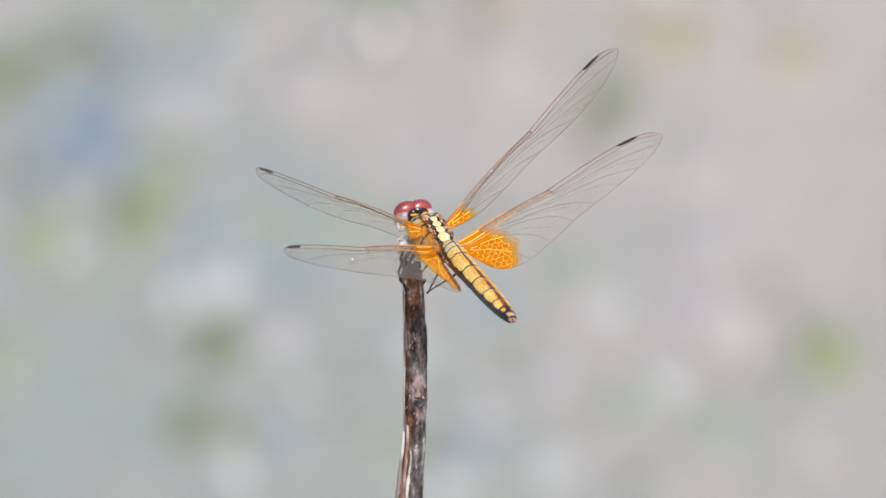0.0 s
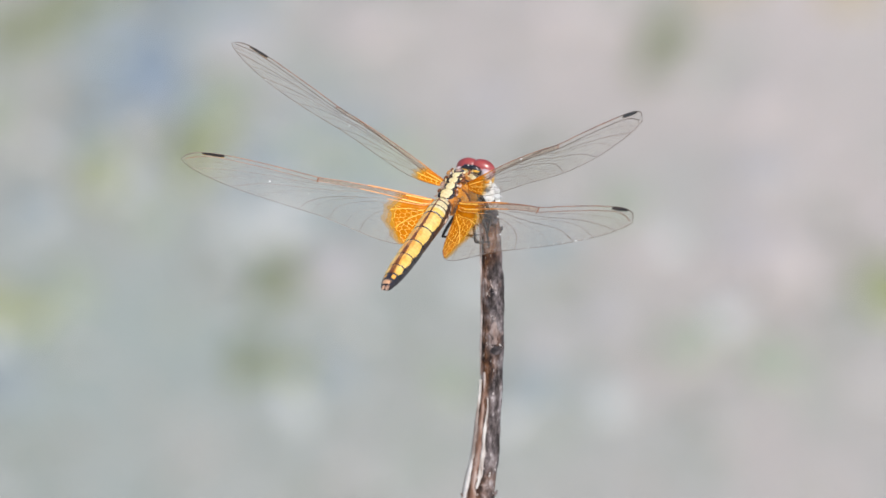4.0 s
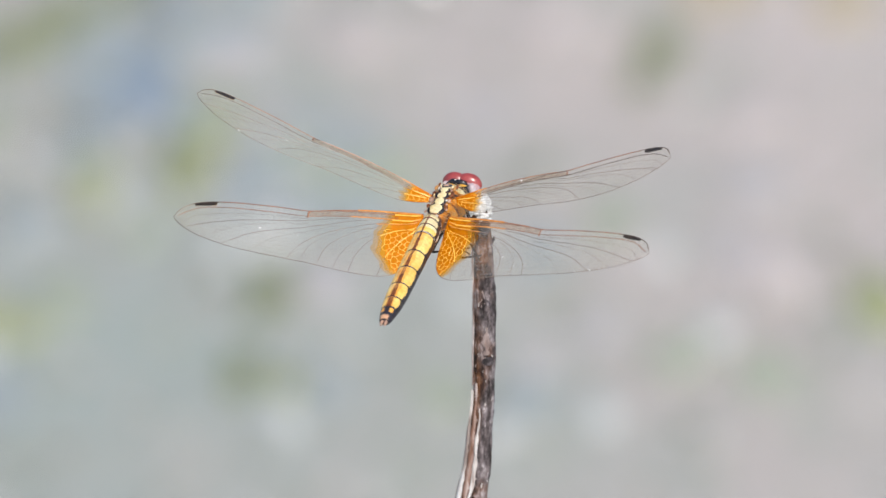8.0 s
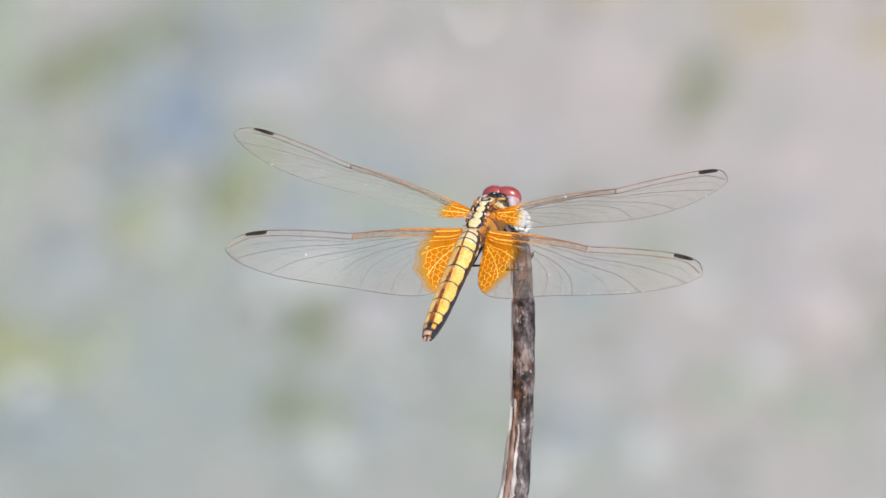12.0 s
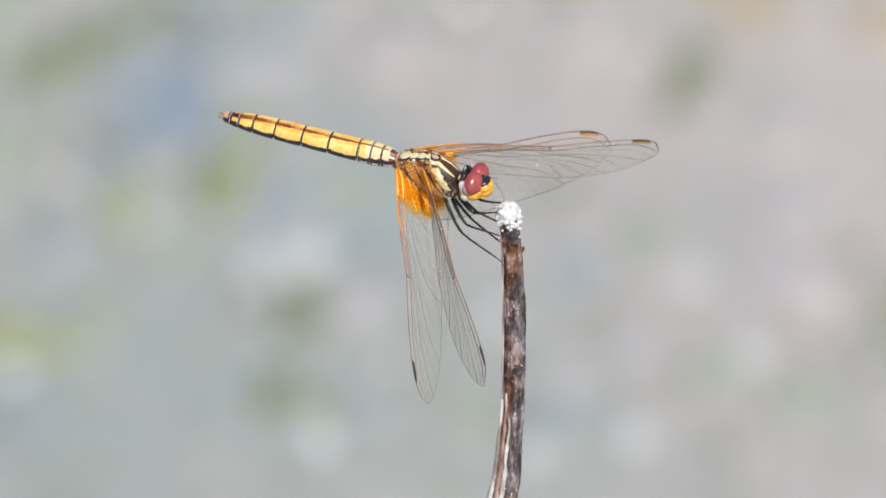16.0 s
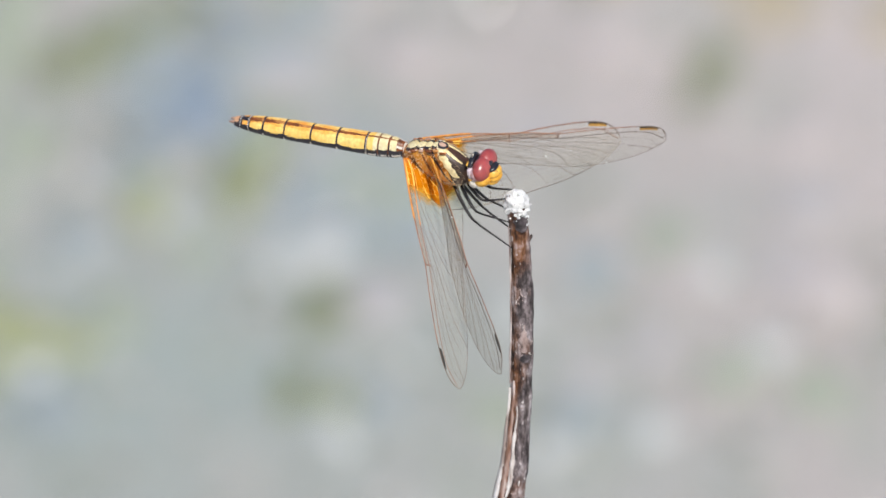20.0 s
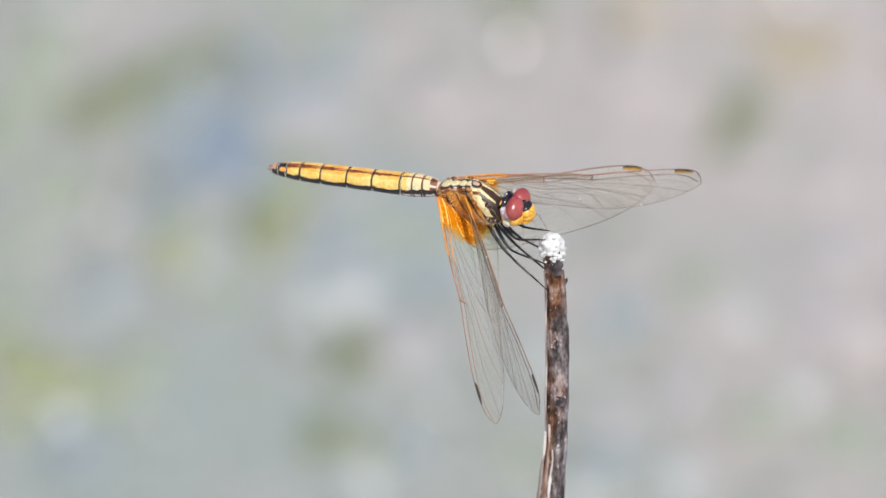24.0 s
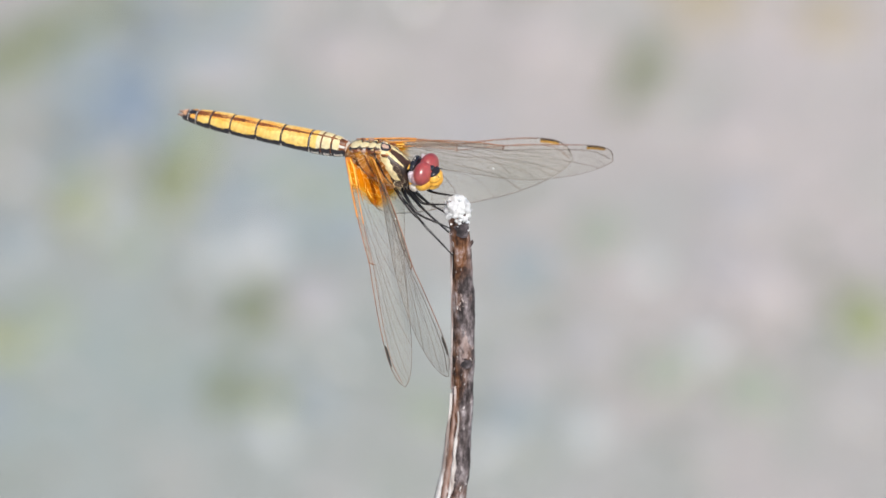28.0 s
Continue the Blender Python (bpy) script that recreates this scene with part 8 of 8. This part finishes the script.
    for piece in legs[4][1:]:
        walk(piece, [
            (0, pose(0.00153, 0.00235, -0.00386, 72.3, -15.8, 23.3)),
            (0.4, pose(0.00153, 0.00235, -0.00386, 72.3, -15.8, 23.3)),
            (0.5, pose(0.00153, 0.00235, -0.00386, 70.8, -15.2, 23.1)),
            (0.7, pose(0.00153, 0.00235, -0.00386, 72.1, -15.7, 23.3)),
            (1, pose(0.00153, 0.00235, -0.00386, 71.1, -15.3, 23.1)),
            (1.5, pose(0.00153, 0.00235, -0.00386, 72.6, -15.9, 23.4)),
            (2, pose(0.00153, 0.00235, -0.00386, 72.5, -15.8, 23.3)),
            (2.5, pose(0.00153, 0.00235, -0.00386, 72.5, -15.8, 23.3)),
            (4.5, pose(0.00153, 0.00235, -0.00386, 73.5, -16.2, 23.5)),
            (5, pose(0.00153, 0.00235, -0.00386, 72.7, -15.9, 23.4)),
            (5.6, pose(0.00153, 0.00235, -0.00386, 72.7, -15.9, 23.4)),
            (6, pose(0.00153, 0.00235, -0.00386, 71.5, -15.5, 23.2)),
            (6.6, pose(0.00153, 0.00235, -0.00386, 71.5, -15.5, 23.2)),
            (7, pose(0.00153, 0.00235, -0.00386, 73.4, -16.2, 23.5)),
            (7.2, pose(0.00153, 0.00235, -0.00386, 72.5, -15.8, 23.3)),
            (7.5, pose(0.00153, 0.00235, -0.00386, 72.5, -15.8, 23.3)),
            (8, pose(0.00153, 0.00235, -0.00386, 72.7, -15.9, 23.4)),
            (8.5, pose(0.00153, 0.00235, -0.00386, 72.6, -15.9, 23.4)),
            (9, pose(0.00153, 0.00235, -0.00386, 71.5, -15.4, 23.2)),
            (9.7, pose(0.00153, 0.00235, -0.00386, 71.5, -15.4, 23.2)),
            (9.9, pose(0.00153, 0.00235, -0.00386, 72.4, -15.8, 23.3)),
            (10.1, pose(0.00153, 0.00235, -0.00386, 72.4, -15.8, 23.3)),
            (10.3, pose(0.00153, 0.00235, -0.00386, 72.7, -15.9, 23.4)),
            (11, pose(0.00153, 0.00235, -0.00386, 72.7, -15.9, 23.4)),
            (11.5, pose(0.00153, 0.00235, -0.00386, 73.2, -16.1, 23.4)),
            (12, pose(0.00153, 0.00235, -0.00386, 73.2, -16.1, 23.4)),
            (12.3, pose(0.00153, 0.00235, -0.00386, 73.2, -16.1, 23.4)),
            (12.5, pose(0.00153, 0.00235, -0.00386, 71.9, -15.6, 23.3)),
            (13.1, pose(0.00153, 0.00235, -0.00386, 4.2, 0.0, 1.7)),
            (14.5, pose(0.00153, 0.00235, -0.00386, 4.2, 0.0, 1.7)),
            (17, pose(0.00153, 0.00235, -0.00386, -0.0, -0.0, -0.0)),
            (19, pose(0.00153, 0.00235, -0.00386, -1.3, -0.0, -0.5)),
            (21.5, pose(0.00153, 0.00235, -0.00386, -0.9, -0.0, -0.3)),
            (25, pose(0.00153, 0.00235, -0.00386, -20.5, -1.8, -8.1)),
            (28, pose(0.00153, 0.00235, -0.00386, -22.8, -2.2, -9.0)),
        ])
    walk(legs[5][0], [
            (0, pose(-0.00061, 0.00218, -0.00491, -99.5, 22.4, -42.8)),
            (0.4, pose(-0.00061, 0.00218, -0.00491, -99.5, 22.4, -42.8)),
            (0.5, pose(-0.00061, 0.00218, -0.00491, -95.6, 30.6, -17.5)),
            (0.7, pose(-0.00061, 0.00218, -0.00491, -74.7, 22.3, -19.5)),
            (1, pose(-0.00061, 0.00218, -0.00491, -80.4, 30.1, -4.3)),
            (1.5, pose(-0.00061, 0.00218, -0.00491, -80.5, 29.0, -7.5)),
            (2, pose(-0.00061, 0.00218, -0.00491, -79.3, 25.0, -17.3)),
            (2.5, pose(-0.00061, 0.00218, -0.00491, -79.3, 25.0, -17.3)),
            (4.5, pose(-0.00061, 0.00218, -0.00491, -80.1, 26.1, -15.2)),
            (5, pose(-0.00061, 0.00218, -0.00491, -78.1, 26.8, -11.2)),
            (5.6, pose(-0.00061, 0.00218, -0.00491, -78.1, 26.8, -11.2)),
            (6, pose(-0.00061, 0.00218, -0.00491, -72.0, 24.9, -9.6)),
            (6.6, pose(-0.00061, 0.00218, -0.00491, -72.0, 24.9, -9.6)),
            (7, pose(-0.00061, 0.00218, -0.00491, -76.5, 25.4, -13.2)),
            (7.2, pose(-0.00061, 0.00218, -0.00491, -73.2, 21.7, -19.5)),
            (7.5, pose(-0.00061, 0.00218, -0.00491, -73.2, 21.7, -19.5)),
            (8, pose(-0.00061, 0.00218, -0.00491, -74.4, 22.5, -18.6)),
            (8.5, pose(-0.00061, 0.00218, -0.00491, -71.5, 19.9, -22.1)),
            (9, pose(-0.00061, 0.00218, -0.00491, -73.5, 23.7, -14.5)),
            (9.7, pose(-0.00061, 0.00218, -0.00491, -73.5, 23.7, -14.5)),
            (9.9, pose(-0.00061, 0.00218, -0.00491, -72.6, 26.8, -4.9)),
            (10.1, pose(-0.00061, 0.00218, -0.00491, -72.6, 26.8, -4.9)),
            (10.3, pose(-0.00061, 0.00218, -0.00491, -68.5, 22.1, -12.9)),
            (11, pose(-0.00061, 0.00218, -0.00491, -68.5, 22.1, -12.9)),
            (11.5, pose(-0.00061, 0.00218, -0.00491, -78.7, 24.7, -17.4)),
            (12, pose(-0.00061, 0.00218, -0.00491, -78.7, 24.7, -17.4)),
            (12.3, pose(-0.00061, 0.00218, -0.00491, -78.7, 24.7, -17.4)),
            (12.5, pose(-0.00061, 0.00218, -0.00491, -56.5, 21.4, 0.3)),
            (13.1, pose(-0.00061, 0.00218, -0.00491, -5.2, 2.1, 0.9)),
            (14.5, pose(-0.00061, 0.00218, -0.00491, -5.2, 2.1, 0.9)),
            (17, pose(-0.00061, 0.00218, -0.00491, 0.0, -0.0, 0.0)),
            (19, pose(-0.00061, 0.00218, -0.00491, -0.7, -0.3, -0.5)),
            (21.5, pose(-0.00061, 0.00218, -0.00491, -3.3, 1.9, 1.3)),
            (25, pose(-0.00061, 0.00218, -0.00491, 5.1, -2.4, -1.6)),
            (28, pose(-0.00061, 0.00218, -0.00491, 5.8, -2.0, -1.1)),
    ])
    for piece in legs[5][1:]:
        walk(piece, [
            (0, pose(0.00016, 0.00250, -0.00387, 75.0, -13.1, -29.3)),
            (0.4, pose(0.00016, 0.00250, -0.00387, 75.0, -13.1, -29.3)),
            (0.5, pose(0.00016, 0.00250, -0.00387, 75.0, -13.1, -29.3)),
            (0.7, pose(0.00016, 0.00250, -0.00387, 74.4, -13.1, -29.0)),
            (1, pose(0.00016, 0.00250, -0.00387, 74.5, -13.1, -29.1)),
            (1.5, pose(0.00016, 0.00250, -0.00387, 73.0, -13.3, -28.4)),
            (2, pose(0.00016, 0.00250, -0.00387, 73.8, -13.2, -28.8)),
            (2.5, pose(0.00016, 0.00250, -0.00387, 73.8, -13.2, -28.8)),
            (4.5, pose(0.00016, 0.00250, -0.00387, 75.2, -13.0, -29.4)),
            (5, pose(0.00016, 0.00250, -0.00387, 74.6, -13.1, -29.2)),
            (5.6, pose(0.00016, 0.00250, -0.00387, 74.6, -13.1, -29.2)),
            (6, pose(0.00016, 0.00250, -0.00387, 75.0, -13.1, -29.3)),
            (6.6, pose(0.00016, 0.00250, -0.00387, 75.0, -13.1, -29.3)),
            (7, pose(0.00016, 0.00250, -0.00387, 74.8, -13.1, -29.3)),
            (7.2, pose(0.00016, 0.00250, -0.00387, 74.6, -13.1, -29.1)),
            (7.5, pose(0.00016, 0.00250, -0.00387, 74.6, -13.1, -29.1)),
            (8, pose(0.00016, 0.00250, -0.00387, 72.7, -13.3, -28.3)),
            (8.5, pose(0.00016, 0.00250, -0.00387, 73.9, -13.2, -28.9)),
            (9, pose(0.00016, 0.00250, -0.00387, 74.4, -13.1, -29.1)),
            (9.7, pose(0.00016, 0.00250, -0.00387, 74.4, -13.1, -29.1)),
            (9.9, pose(0.00016, 0.00250, -0.00387, 74.5, -13.1, -29.1)),
            (10.1, pose(0.00016, 0.00250, -0.00387, 74.5, -13.1, -29.1)),
            (10.3, pose(0.00016, 0.00250, -0.00387, 74.8, -13.1, -29.3)),
            (11, pose(0.00016, 0.00250, -0.00387, 74.8, -13.1, -29.3)),
            (11.5, pose(0.00016, 0.00250, -0.00387, 74.4, -13.1, -29.1)),
            (12, pose(0.00016, 0.00250, -0.00387, 74.4, -13.1, -29.1)),
            (12.3, pose(0.00016, 0.00250, -0.00387, 74.4, -13.1, -29.1)),
            (12.5, pose(0.00016, 0.00250, -0.00387, 74.0, -13.2, -28.9)),
            (13.1, pose(0.00016, 0.00250, -0.00387, 3.8, -1.6, -0.9)),
            (14.5, pose(0.00016, 0.00250, -0.00387, 3.8, -1.6, -0.9)),
            (17, pose(0.00016, 0.00250, -0.00387, -0.0, 0.0, 0.0)),
            (19, pose(0.00016, 0.00250, -0.00387, -1.0, 0.5, 0.2)),
            (21.5, pose(0.00016, 0.00250, -0.00387, 1.1, -0.5, -0.3)),
            (25, pose(0.00016, 0.00250, -0.00387, -12.9, 5.8, 2.4)),
            (28, pose(0.00016, 0.00250, -0.00387, -12.6, 5.7, 2.4)),
        ])


motions()
